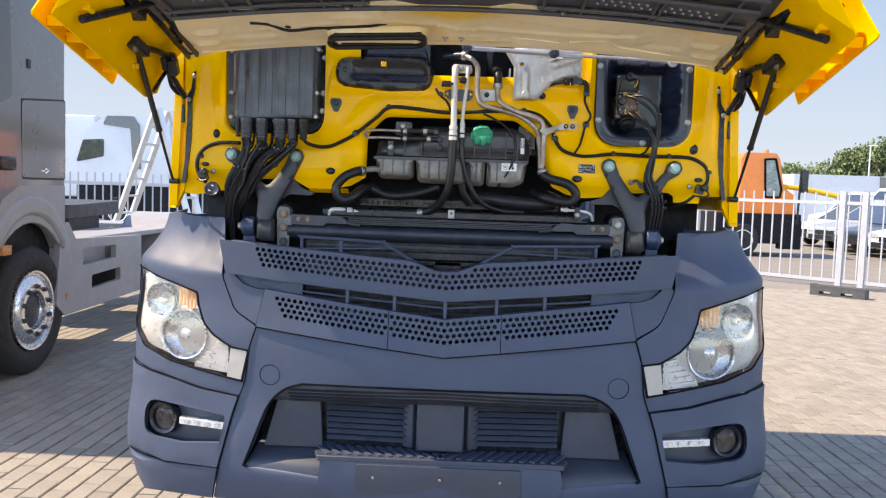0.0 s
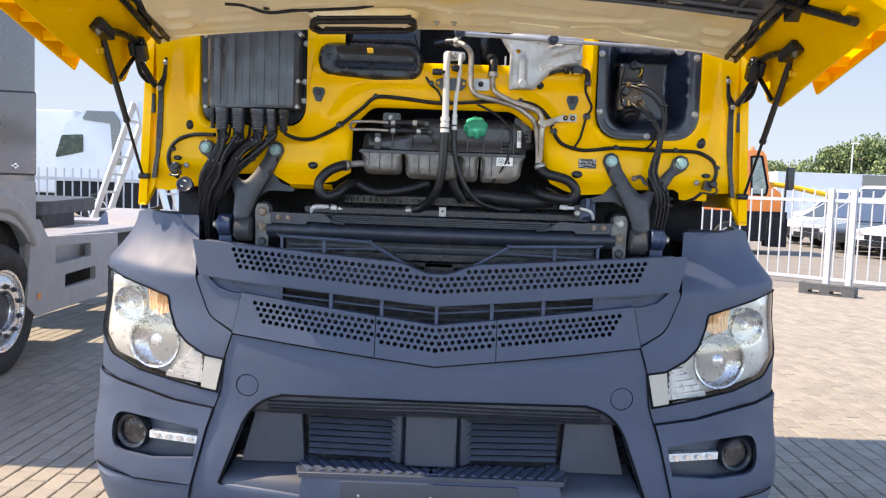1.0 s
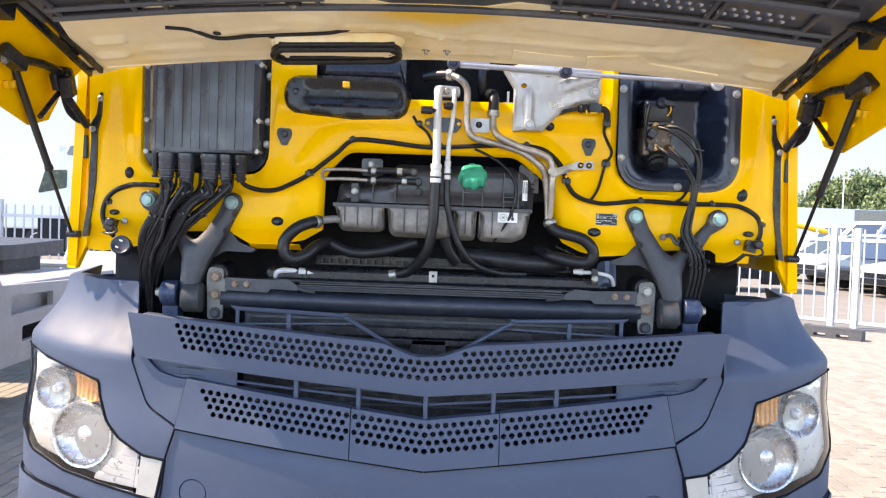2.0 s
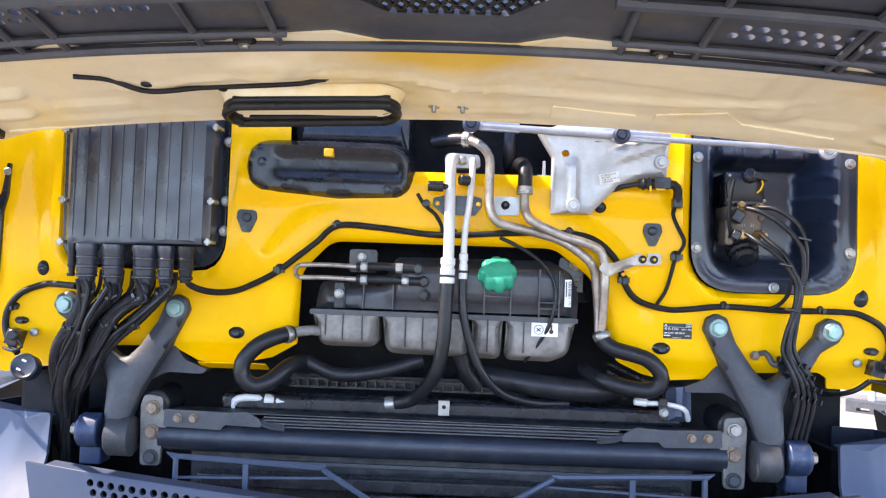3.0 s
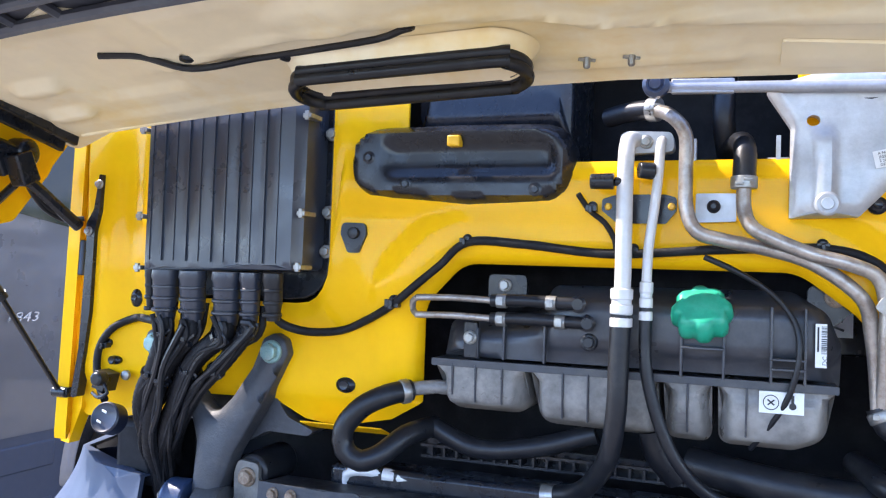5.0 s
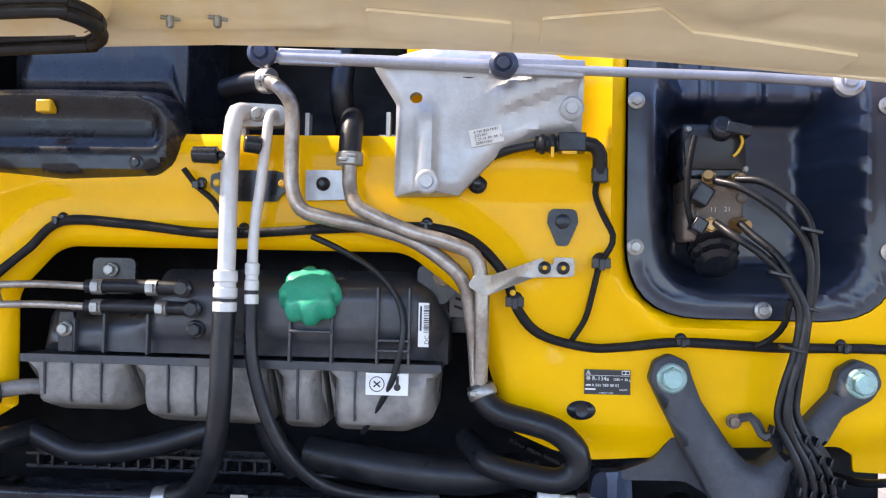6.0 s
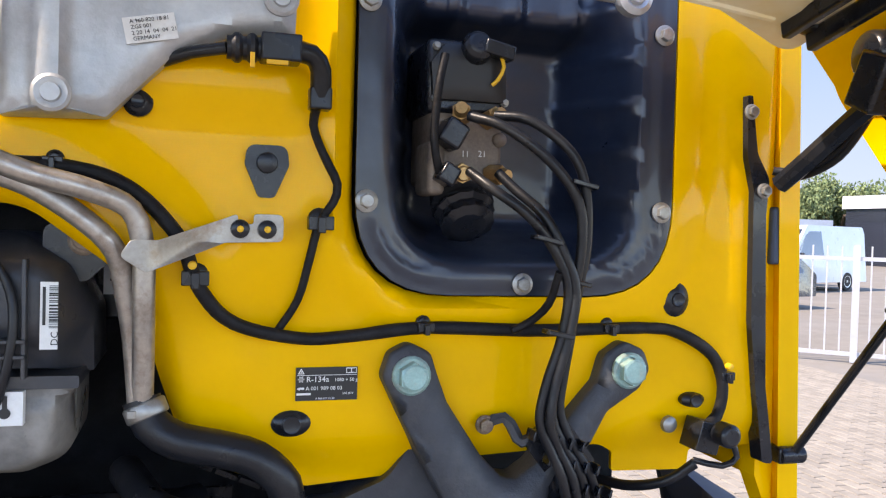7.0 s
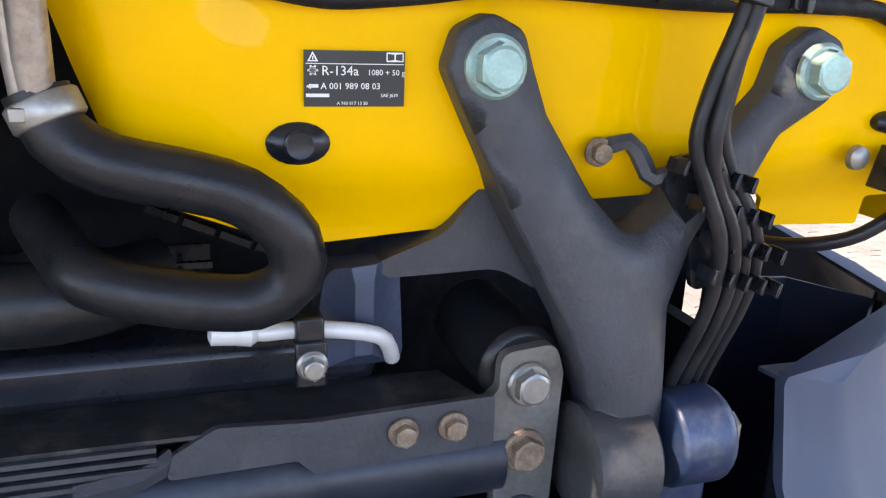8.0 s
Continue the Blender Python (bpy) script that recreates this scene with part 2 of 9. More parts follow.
def curve_pts(pts, step=0.012):
    """Points of a Catmull-Rom curve through the control points."""
    p = [Vector(q) for q in pts]
    p = [p[0] * 2 - p[1], *p, p[-1] * 2 - p[-2]]
    out = []
    for i in range(1, len(p) - 2):
        n = max(2, int((p[i + 1] - p[i]).length / step))
        for k in range(n):
            t = k / n
            a, b, c, d = p[i - 1], p[i], p[i + 1], p[i + 2]
            out.append(0.5 * ((2 * b) + (c - a) * t + (2 * a - 5 * b + 4 * c - d) * t * t + (3 * b - a - 3 * c + d) * t ** 3))
    out.append(p[-2])
    return out


def tube(bm, pts, r, n=10, step=0.012, rib=0.0, rib_step=0.01):
    """A round hose, pipe or cable along a smooth curve; rib: height of its rings."""
    line = curve_pts(pts, step)
    q = None
    rings, run = [], 0.0
    last = None
    for i, p in enumerate(line):
        d = (line[min(i + 1, len(line) - 1)] - line[max(i - 1, 0)]).normalized()
        if last is None:
            side = d.orthogonal().normalized()
        else:
            side = (last - d * last.dot(d)).normalized()
            run += (p - line[i - 1]).length
        last = side
        up = d.cross(side)
        rr = r + (rib * (0.5 + 0.5 * math.sin(run / rib_step * math.tau)) if rib else 0.0)
        rings.append([bm.verts.new(p + (side * math.cos(a) + up * math.sin(a)) * rr) for a in [math.tau * k / n for k in range(n)]])
    for a, b in zip(rings, rings[1:]):
        for k in range(n):
            bm.faces.new((a[k], a[(k + 1) % n], b[(k + 1) % n], b[k]))
    bm.faces.new(rings[0][::-1])
    bm.faces.new(rings[-1])


def lathe(bm, profile, base, axis, n=24, wave=None):
    """Turns (distance along axis, radius) pairs round an axis."""
    axis = Vector(axis).normalized()
    side = axis.orthogonal().normalized()
    up = axis.cross(side)
    rings = []
    for h, r in profile:
        ring = []
        for k in range(n):
            a = math.tau * k / n
            rr = r * (1 + (wave(a, h) if wave else 0))
            ring.append(bm.verts.new(Vector(base) + axis * h + (side * math.cos(a) + up * math.sin(a)) * rr))
        rings.append(ring)
    for a, b in zip(rings, rings[1:]):
        for k in range(n):
            bm.faces.new((a[k], a[(k + 1) % n], b[(k + 1) % n], b[k]))
    bm.faces.new(rings[0][::-1])
    bm.faces.new(rings[-1])


def rounded(pts, r=0.02, seg=5):
    """A polygon with its corners rounded; a point may carry its own radius as a third number."""
    out = []
    n = len(pts)
    for i in range(n):
        p = Vector(pts[i][:2])
        rad = pts[i][2] if len(pts[i]) > 2 else r
        a, b = Vector(pts[i - 1][:2]) - p, Vector(pts[(i + 1) % n][:2]) - p
        la, lb = a.length, b.length
        if rad <= 0 or la < 1e-6 or lb < 1e-6:
            out.append(tuple(p))
            continue
        a.normalize(), b.normalize()
        ang = a.angle(b, math.pi)
        cut = min(rad / max(math.tan(ang / 2), 1e-3), la * 0.48, lb * 0.48)
        s, e = p + a * cut, p + b * cut
        for k in range(seg + 1):
            t = k / seg
            out.append(tuple(s * (1 - t) ** 2 + p * 2 * t * (1 - t) + e * t * t))
    return out


def oval(cx, cz, rx, rz, n=24):
    return [(cx + rx * math.cos(math.tau * k / n), cz + rz * math.sin(math.tau * k / n)) for k in range(n)]


def inside(p, poly):
    x, y = p
    hit = False
    for i in range(len(poly)):
        (x0, y0), (x1, y1) = poly[i - 1], poly[i]
        if (y0 > y) != (y1 > y) and x < (x1 - x0) * (y - y0) / (y1 - y0) + x0:
            hit = not hit
    return hit


def edge_gap(p, poly):
    """Distance from p to a closed outline."""
    best = 9.0
    px, py = p
    for i in range(len(poly)):
        (x0, y0), (x1, y1) = poly[i - 1], poly[i]
        dx, dy = x1 - x0, y1 - y0
        t = max(0.0, min(1.0, ((px - x0) * dx + (py - y0) * dy) / (dx * dx + dy * dy + 1e-12)))
        best = min(best, math.hypot(px - x0 - t * dx, py - y0 - t * dy))
    return best


def smooth(a, b, v):
    t = max(0.0, min(1.0, (v - a) / (b - a)))
    return t * t * (3 - 2 * t)


def sheet(bm, outline, place, holes=(), cell=0.04, thick=0.004, away=(0, 1, 0), mirror=False):
    """A pressed or moulded panel: a 2D outline with holes, bent by place(u, v) -> (x, y, z), with real thickness."""
    pts = [Vector(p) for p in outline]
    edges = [(i, (i + 1) % len(outline)) for i in range(len(outline))]
    for h in holes:
        k = len(pts)
        pts += [Vector(p) for p in h]
        edges += [(k + i, k + (i + 1) % len(h)) for i in range(len(h))]
    if cell:
        us, vs = [p[0] for p in outline], [p[1] for p in outline]
        nu, nv = int((max(us) - min(us)) / cell) + 1, int((max(vs) - min(vs)) / cell) + 1
        for i in range(1, nu):
            for j in range(1, nv):
                p = (min(us) + (max(us) - min(us)) * i / nu, min(vs) + (max(vs) - min(vs)) * j / nv)
                if inside(p, outline) and not any(inside(p, h) for h in holes) and edge_gap(p, outline) > cell * 0.4 and all(edge_gap(p, h) > cell * 0.4 for h in holes):
                    pts.append(Vector(p))
    v2, e2, f2 = delaunay_2d_cdt(pts, edges, [], 0, 1e-6)[:3]
    keep = []
    for f in f2:
        c = sum((v2[i] for i in f), Vector((0, 0))) / len(f)
        if inside(c, outline) and not any(inside(c, h) for h in holes):
            keep.append(f)
    used = sorted({i for f in keep for i in f})
    off = Vector(away) * thick
    front, back = {}, {}
    for i in used:
        u, v = v2[i]
        p = Vector(place(u, v))
        if mirror:
            p.x = -p.x
        front[i] = bm.verts.new(p)
        back[i] = bm.verts.new(p + off)
    count = {}
    for f in keep:
        f = list(f)
        area = sum(v2[f[k - 1]].x * v2[f[k]].y - v2[f[k]].x * v2[f[k - 1]].y for k in range(len(f)))
        if (area < 0) != mirror:
            f.reverse()
        bm.faces.new([front[i] for i in f])
        bm.faces.new([back[i] for i in reversed(f)])
        for k in range(len(f)):
            count[(f[k], f[(k + 1) % len(f)])] = 1
    for a, b in count:
        if (b, a) not in count:
            bm.faces.new((front[b], front[a], back[a], back[b]))


def hexbolt(name, p, axis, r, material, parent, h=0.012, flange=1.35, label=""):
    """A flanged hexagon bolt head standing on p."""
    bm = bmesh.new()
    axis = Vector(axis).normalized()
    p = Vector(p)
    lathe(bm, [(0, r * flange), (h * 0.25, r * flange), (h * 0.4, r * 1.1)], p, axis, 20)
    cyl(bm, p + axis * h * 0.3, p + axis * h, r, r * 0.94, 6)
    cyl(bm, p + axis * h, p + axis * (h + r * 0.08), r * 0.86, r * 0.72, 18)
    return part(name, bm, material, parent, label, 30)


def plug(name, x, z, rx, rz, parent, y=0.012, label="black rubber blanking plug"):
    bm = bmesh.new()
    sheet(bm, oval(x, z, rx, rz, 20), lambda u, v: (u, y - 0.006 * smooth(1.0, 0.55, math.hypot((u - x) / rx, (v - z) / rz)), v), (), rx * 0.3, 0.008)
    bm2 = bm
    lathe(bm2, [(0, rx * 0.5), (0.003, rx * 0.5), (0.004, rx * 0.42), (0.0035, rx * 0.36)], (x, y - 0.005, z), (0, -1, 0), 16)
    return part(name, bm, BLACKPL, parent, label)


# ---- the yellow truck ----
truck = thing("tractor_truck", 0, 2.5, 0, "yellow tractor truck with dark grey plastic bumper and raised front flap", "truck")

# plan of the bumper's face: half of it, from the middle outwards
PLAN = [(0, -0.225), (0.3, -0.215), (0.6, -0.185), (0.8, -0.150), (0.95, -0.112), (1.08, -0.064), (1.18, -0.012), (1.262, 0.05), (1.312, 0.135), (1.333, 0.28), (1.338, 0.5)]
PLAN_CURVE = [(p.x, p.y) for p in curve_pts([(x, y, 0) for x, y in PLAN], 0.02)]
PLAN_S = [0.0]
for _a, _b in zip(PLAN_CURVE, PLAN_CURVE[1:]):
    PLAN_S.append(PLAN_S[-1] + math.hypot(_b[0] - _a[0], _b[1] - _a[1]))


def plan_at(s):
    """Place and outward normal of the bumper's plan at the arc length s from the middle."""
    g, s = (1, s) if s >= 0 else (-1, -s)
    k = min(max(int(np.searchsorted(PLAN_S, s)), 1), len(PLAN_S) - 1)
    t = (s - PLAN_S[k - 1]) / (PLAN_S[k] - PLAN_S[k - 1])
    (x0, y0), (x1, y1) = PLAN_CURVE[k - 1], PLAN_CURVE[k]
    dx, dy = x1 - x0, y1 - y0
    n = math.hypot(dx, dy)
    return g * (x0 + dx * t), y0 + dy * t, g * dy / n, -dx / n


def s_of(x):
    """The arc length at which the plan reaches x."""
    xs = [p[0] for p in PLAN_CURVE]
    return float(np.interp(abs(x), xs, PLAN_S)) * (1 if x >= 0 else -1)


def bulge(z):
    """How far the bumper's face stands out (+) or back (-) at a height."""
    v = 0.02 * smooth(1.10, 0.90, z) + 0.02 * smooth(0.70, 0.50, z)
    return v - 0.04 * smooth(0.42, 0.22, z)


def face(out=0.0, lean=True):
    """A function that lays (x, z) on the bumper's face, out metres proud of it."""
    def at(x, z):
        px, py, nx, ny = plan_at(s_of(x) if abs(x) < 1.2 else math.copysign(s_of(1.2) + (abs(x) - 1.2), x))
        o = out + bulge(z)
        return px + nx * o, py + ny * o, z
    return at


def perforated(bm, outline, holes, out=0.0, depth=0.012, n=12):
    """A panel on the bumper's face with round holes (x, z, r) cut right through it."""
    at = face(out)
    pts, edges, rings = [], [], []
    for ring in [outline] + [[(x + r * math.cos(math.tau * (k + 0.5) / n), z + r * math.sin(math.tau * (k + 0.5) / n)) for k in range(n)] for x, z, r in holes]:
        base = len(pts)
        pts += [Vector(p) for p in ring]
        rings.append(list(range(base, len(pts))))
    v2, e2, f2, _, _, origin = delaunay_2d_cdt(pts, edges, rings, 1, 1e-6)
    front, back, count = {}, {}, {}
    for f, src in zip(f2, origin):
        if list(src) != [0]:
            continue
        f = list(f)
        if sum(v2[f[k - 1]].x * v2[f[k]].y - v2[f[k]].x * v2[f[k - 1]].y for k in range(len(f))) < 0:
            f.reverse()
        for i in f:
            if i not in front:
                x, y, z = at(*v2[i])
                front[i], back[i] = bm.verts.new((x, y, z)), bm.verts.new((x, y + depth, z))
        bm.faces.new([front[i] for i in f])
        bm.faces.new([back[i] for i in reversed(f)])
        for k in range(len(f)):
            count[(f[k], f[(k + 1) % len(f)])] = 1
    for a, b in count:
        if (b, a) not in count:
            bm.faces.new((front[b], front[a], back[a], back[b]))


# centre panel with the intake opening
INTAKE = rounded([(-0.765, 0.426, 0.012), (-0.645, 0.764, 0.20), (0.0, 0.768, 0), (0.645, 0.764, 0.20), (0.765, 0.426, 0.012)], seg=10)
CENTRE = rounded([(-0.905, 0.27, 0.01), (-0.863, 0.42, 0.05), (-0.815, 0.62, 0.05), (-0.79, 0.70, 0.05), (-0.768, 0.767, 0.02), (-0.754, 0.888, 0.05), (-0.729, 0.974, 0.004), (0, 0.894, 0.0), (0.729, 0.974, 0.004), (0.754, 0.888, 0.05), (0.768, 0.767, 0.02), (0.79, 0.70, 0.05), (0.815, 0.62, 0.05), (0.863, 0.42, 0.05), (0.905, 0.27, 0.01)], 0.01)
bm = bmesh.new()
sheet(bm, CENTRE, face(), [INTAKE, oval(-0.670, 0.791, 0.042, 0.041), oval(0.670, 0.791, 0.042, 0.041)], 0.045, 0.06)
bumper = part("bumper", bm, GREYPL, truck, "dark grey textured plastic front bumper", bevel=0.006)
for g in (-1, 1):
    bm = bmesh.new()
    sheet(bm, oval(g * 0.670, 0.791, 0.0395, 0.0385, 28), face(-0.001), (), 0.02, 0.02)
    part("tow_eye_cover", bm, GREYPL, bumper, "round tow eye cover", bevel=0.002)

bm = bmesh.new()
tube(bm, [face(0.0)(x, z) for x, z in INTAKE], 0.0045, 8)
part("intake_seam", bm, SEAL, bumper, "thin black gap round the intake")

# intake: mesh strip, cheeks, louvres, middle block, tread plate, plate holder
bm = bmesh.new()
sheet(bm, rounded([(-0.70, 0.685), (-0.66, 0.75, 0.03), (0, 0.79, 0), (0.66, 0.75, 0.03), (0.70, 0.685)], 0.004), lambda x, z: (x, face(-0.03)(x, z)[1] + (z < 0.71) * 0.004, z), (), 0.05, 0.02)
part("intake_header", bm, INTAKEPL, bumper, "dark strip with fine mesh slots")
for j in range(4):
    bm = bmesh.new()
    for i in range(150):
        x = -0.60 + i * 0.00805 + (j % 2) * 0.004
        z = 0.693 + j * 0.013 + 0.016 * (1 - abs(x) / 0.6)
        p = face(-0.0285)(x, z)
        box(bm, p, (0.0058, 0.004, 0.0075))
    tagged(part("mesh_strip", bm, DARKCAV, bumper, smooth=0), kind="stuff")
bm = bmesh.new()
sheet(bm, rounded([(-0.82, 0.40), (-0.80, 0.78, 0.02), (0.80, 0.78, 0.02), (0.82, 0.40)], 0.01), lambda x, z: (x, face(-0.13)(x, z)[1], z), (), 0.1, 0.01)
part("intake_back", bm, BLACKPL, bumper)
for g in (-1, 1):
    for k in range(7):
        bm = bmesh.new()
        z = 0.535 + k * 0.0235
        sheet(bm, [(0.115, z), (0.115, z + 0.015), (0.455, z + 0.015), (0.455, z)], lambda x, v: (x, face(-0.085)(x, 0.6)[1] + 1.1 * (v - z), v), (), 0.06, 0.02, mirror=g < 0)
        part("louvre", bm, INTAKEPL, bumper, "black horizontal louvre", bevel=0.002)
    bm = bmesh.new()
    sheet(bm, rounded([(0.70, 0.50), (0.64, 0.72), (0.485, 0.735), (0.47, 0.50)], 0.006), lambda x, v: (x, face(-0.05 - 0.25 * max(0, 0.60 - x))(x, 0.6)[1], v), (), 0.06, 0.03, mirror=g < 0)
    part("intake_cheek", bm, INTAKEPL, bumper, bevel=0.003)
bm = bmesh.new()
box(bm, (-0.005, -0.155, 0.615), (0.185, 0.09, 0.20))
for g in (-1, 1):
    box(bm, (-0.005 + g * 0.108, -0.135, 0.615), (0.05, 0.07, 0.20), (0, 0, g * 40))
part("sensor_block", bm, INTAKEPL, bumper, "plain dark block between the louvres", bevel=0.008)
bm = bmesh.new()
sheet(bm, [(-0.47, -0.262), (-0.49, -0.20), (-0.45, -0.10), (0.45, -0.10), (0.49, -0.20), (0.47, -0.262)], lambda x, y: (x, y, 0.503), (), 0.1, 0.02, (0, 0, -1))
step = part("step_tread", bm, PLATEPL, bumper, "black ribbed step plate", bevel=0.003)
for i in range(24):
    x = -0.46 + i * 0.04
    g = 1 if x < 0 else -1
    bm = bmesh.new()
    box(bm, (x, -0.187, 0.505), (0.018, 0.13, 0.007), (0, 0, g * 28))
    part("tread_rib", bm, GREYPL, step, smooth=0)
bm = bmesh.new()
sheet(bm, rounded([(-0.415, 0.30, 0.02), (-0.415, 0.362, 0.02), (-0.458, 0.375, 0.03), (-0.462, 0.43, 0.02), (-0.45, 0.497, 0.01), (0.45, 0.497, 0.01), (0.462, 0.43, 0.02), (0.458, 0.375, 0.03), (0.415, 0.362, 0.02), (0.415, 0.30, 0.02)], 0.01), face(0.012), (), 0.06, 0.05)
part("step_front", bm, GREYPL, bumper, bevel=0.006)
bm = bmesh.new()
sheet(bm, rounded([(-0.315, 0.365), (-0.315, 0.478, 0.012), (0.305, 0.478, 0.012), (0.305, 0.365)], 0.012), face(0.018), (), 0.06, 0.02)
plate = part("plate_holder", bm, PLATEPL, bumper, "blank grey number plate holder", bevel=0.003)
for x, z in ((-0.25, 0.430), (0.0, 0.434), (0.226, 0.432)):
    bm = bmesh.new()
    p = face(0.02)(x, z)
    lathe(bm, [(0, 0.006), (0.003, 0.005), (0.004, 0.002)], p, (0, -1, 0), 12)
    part("screw", bm, ZINC, plate, "small bright screw")
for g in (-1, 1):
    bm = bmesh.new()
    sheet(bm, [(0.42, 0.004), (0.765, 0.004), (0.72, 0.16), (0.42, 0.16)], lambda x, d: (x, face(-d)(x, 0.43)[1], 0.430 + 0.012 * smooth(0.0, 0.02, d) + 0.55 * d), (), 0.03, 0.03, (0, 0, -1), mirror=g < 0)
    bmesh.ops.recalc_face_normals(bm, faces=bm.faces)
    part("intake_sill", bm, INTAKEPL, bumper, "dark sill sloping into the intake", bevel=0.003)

# grille
PITCH, HOLE = 0.0244, 0.0080


def bar_low(x):
    return 1.110 + 0.083 * abs(x)


def bar_top(x):
    a = abs(x)
    return 1.218 + 0.038 * smooth(0.02, 0.155, a) + 0.0695 * max(0.0, a - 0.15)


def bar_row(x, j):
    a = abs(x)
    return 1.159 + 0.083 * a + j * (0.0217 - 0.0032 * a)


def low_top(x):
    return 1.037 + 0.1185 * abs(x)


def low_bot(x):
    return 0.898 + 0.111 * abs(x)


def low_row(x, j):
    a = abs(x)
    return 0.954 + 0.117 * a + j * (0.0228 - 0.0040 * a)


# upper bar: round holes in four rows, the top row cut short by the dip for the badge
holes = []
for j in range(4):
    pitch = PITCH * (1 - 0.005 * j)
    for i in range(-31, 32):
        x = (i + 0.5 * (j % 2)) * pitch
        z = bar_row(x, j)
        if abs(x) < 0.709 + 0.0085 * j and z + HOLE + 0.003 < bar_top(x):
            holes.append((x, z, HOLE))
xs = [i * 0.0222 for i in range(-40, 41)]
bm = bmesh.new()
perforated(bm, [(-0.866, bar_low(0.866)), *[(x, bar_low(x)) for x in xs[2:-2]], (0.866, bar_low(0.866)), (0.892, 1.308)] + [(x, bar_top(x)) for x in reversed(xs)] + [(-0.892, 1.308)], holes, 0.012)
grille = part("grille", bm, GREYPL, truck, "grey plastic grille with rows of round holes", smooth=30)
for lip, y, d in ((bar_low, 0.013, 0.05), (bar_top, 0.0105, 0.045)):
    bm = bmesh.new()
    sheet(bm, [(x, lip(x) - 0.003) for x in xs[2:-2]] + [(x, lip(x) + 0.003) for x in reversed(xs[2:-2])], face(y), (), 0, d)
    part("grille_lip", bm, GREYPL, grille, bevel=0.0015)
for a, b in ((-0.70, -0.2140), (-0.2110, 0.2110), (0.2140, 0.70)):
    outer_l, outer_r = a < -0.5, b > 0.5
    xs = [a + (b - a) * i / 20 for i in range(21)]
    holes = []
    for j in range(4):
        for i in range(-29, 30):
            x = (i + 0.5 * (j % 2)) * 0.0236
            if a + HOLE + 0.002 < x < b - HOLE - 0.002 and abs(x) < 0.632 + 0.008 * j:
                holes.append((x, low_row(x, j), HOLE))
    bottom = [(x, low_bot(x)) for x in xs]
    if outer_l:
        bottom = [(-0.727, low_bot(0.727))] + bottom
    if outer_r:
        bottom = bottom + [(0.727, low_bot(0.727))]
    bm = bmesh.new()
    perforated(bm, bottom + [(x, low_top(x)) for x in reversed(xs)], holes, 0.014)
    lower = part("lower_grille", bm, GREYPL, grille, "lower grille section with round holes", smooth=30)
    bm = bmesh.new()
    sheet(bm, [(x, low_top(x) - 0.003) for x in xs] + [(x, low_top(x) + 0.003) for x in reversed(xs)], face(0.0135), (), 0, 0.04)
    part("grille_lip", bm, GREYPL, lower, bevel=0.001)
# slot between the bars: ribs and blanks
for x in (-0.378, -0.195, 0.0, 0.195, 0.378):
    bm = bmesh.new()
    p = face(-0.01)(x, 1.09)
    box(bm, (p[0], p[1], (bar_low(x) + low_top(x)) / 2), (0.013, 0.02, 0.10))
    part("slot_rib", bm, GREYPL, grille, bevel=0.002)
bm = bmesh.new()
for g in (-1, 1):
    tube(bm, [(g * x, face(-0.015)(x, 1.09)[1], 1.079 + 0.075 * x) for x in (0.0, 0.2, 0.4, 0.56)], 0.004, 6, 0.1)
part("slot_wire", bm, GREYPL, grille)
for g in (-1, 1):
    bm = bmesh.new()
    sheet(bm, rounded([(0.560, 1.090), (0.560, 1.162), (0.842, 1.186), (0.826, 1.158, 0.03), (0.792, 1.130, 0.05), (0.70, 1.114, 0.04)], 0.004), face(-0.02), (), 0.05, 0.01, mirror=g < 0)
    blank = part("slot_blank", bm, GREYPL, grille, "grey blanking panel with moulded ribs", bevel=0.002)
    bm = bmesh.new()
    for z in (1.095, 1.115):
        p = face(-0.022)(g * 0.66, z)
        box(bm, (p[0], p[1], z + 0.030), (0.17, 0.006, 0.004), (0, -g * 5, -g * 8))
    for x in (0.575, 0.74):
        p = face(-0.022)(g * x, 1.11)
        box(bm, (p[0], p[1], 1.135), (0.006, 0.006, 0.045))
    part("moulded_rib", bm, GREYPL, blank)

# corners of the bumper, left and right
HEAD = [(1.365, 1.172, 0.02), (1.19, 1.142, 0.1), (0.995, 1.092, 0.02), (0.985, 1.045, 0.05), (0.954, 0.975, 0.08), (0.907, 0.930, 0.06), (0.83, 0.888, 0.05), (0.759, 0.880, 0.006), (0.784, 0.757, 0.006), (0.85, 0.767, 0.05), (0.97, 0.787, 0.1), (1.10, 0.808, 0.12), (1.24, 0.850, 0.1), (1.34, 0.925, 0.08), (1.378, 1.04, 0.1)]


RIM_U = (0.70, 0.80, 0.905, 1.0, 1.1, 1.2, 1.3, 1.45, 1.7)
RIM_X = (0.70, 0.80, 0.918, 0.985, 1.065, 1.148, 1.203, 1.240, 1.250)
RIM_Y = (-0.08, -0.04, 0.006, 0.010, 0.045, 0.104, 0.160, 0.27, 0.52)


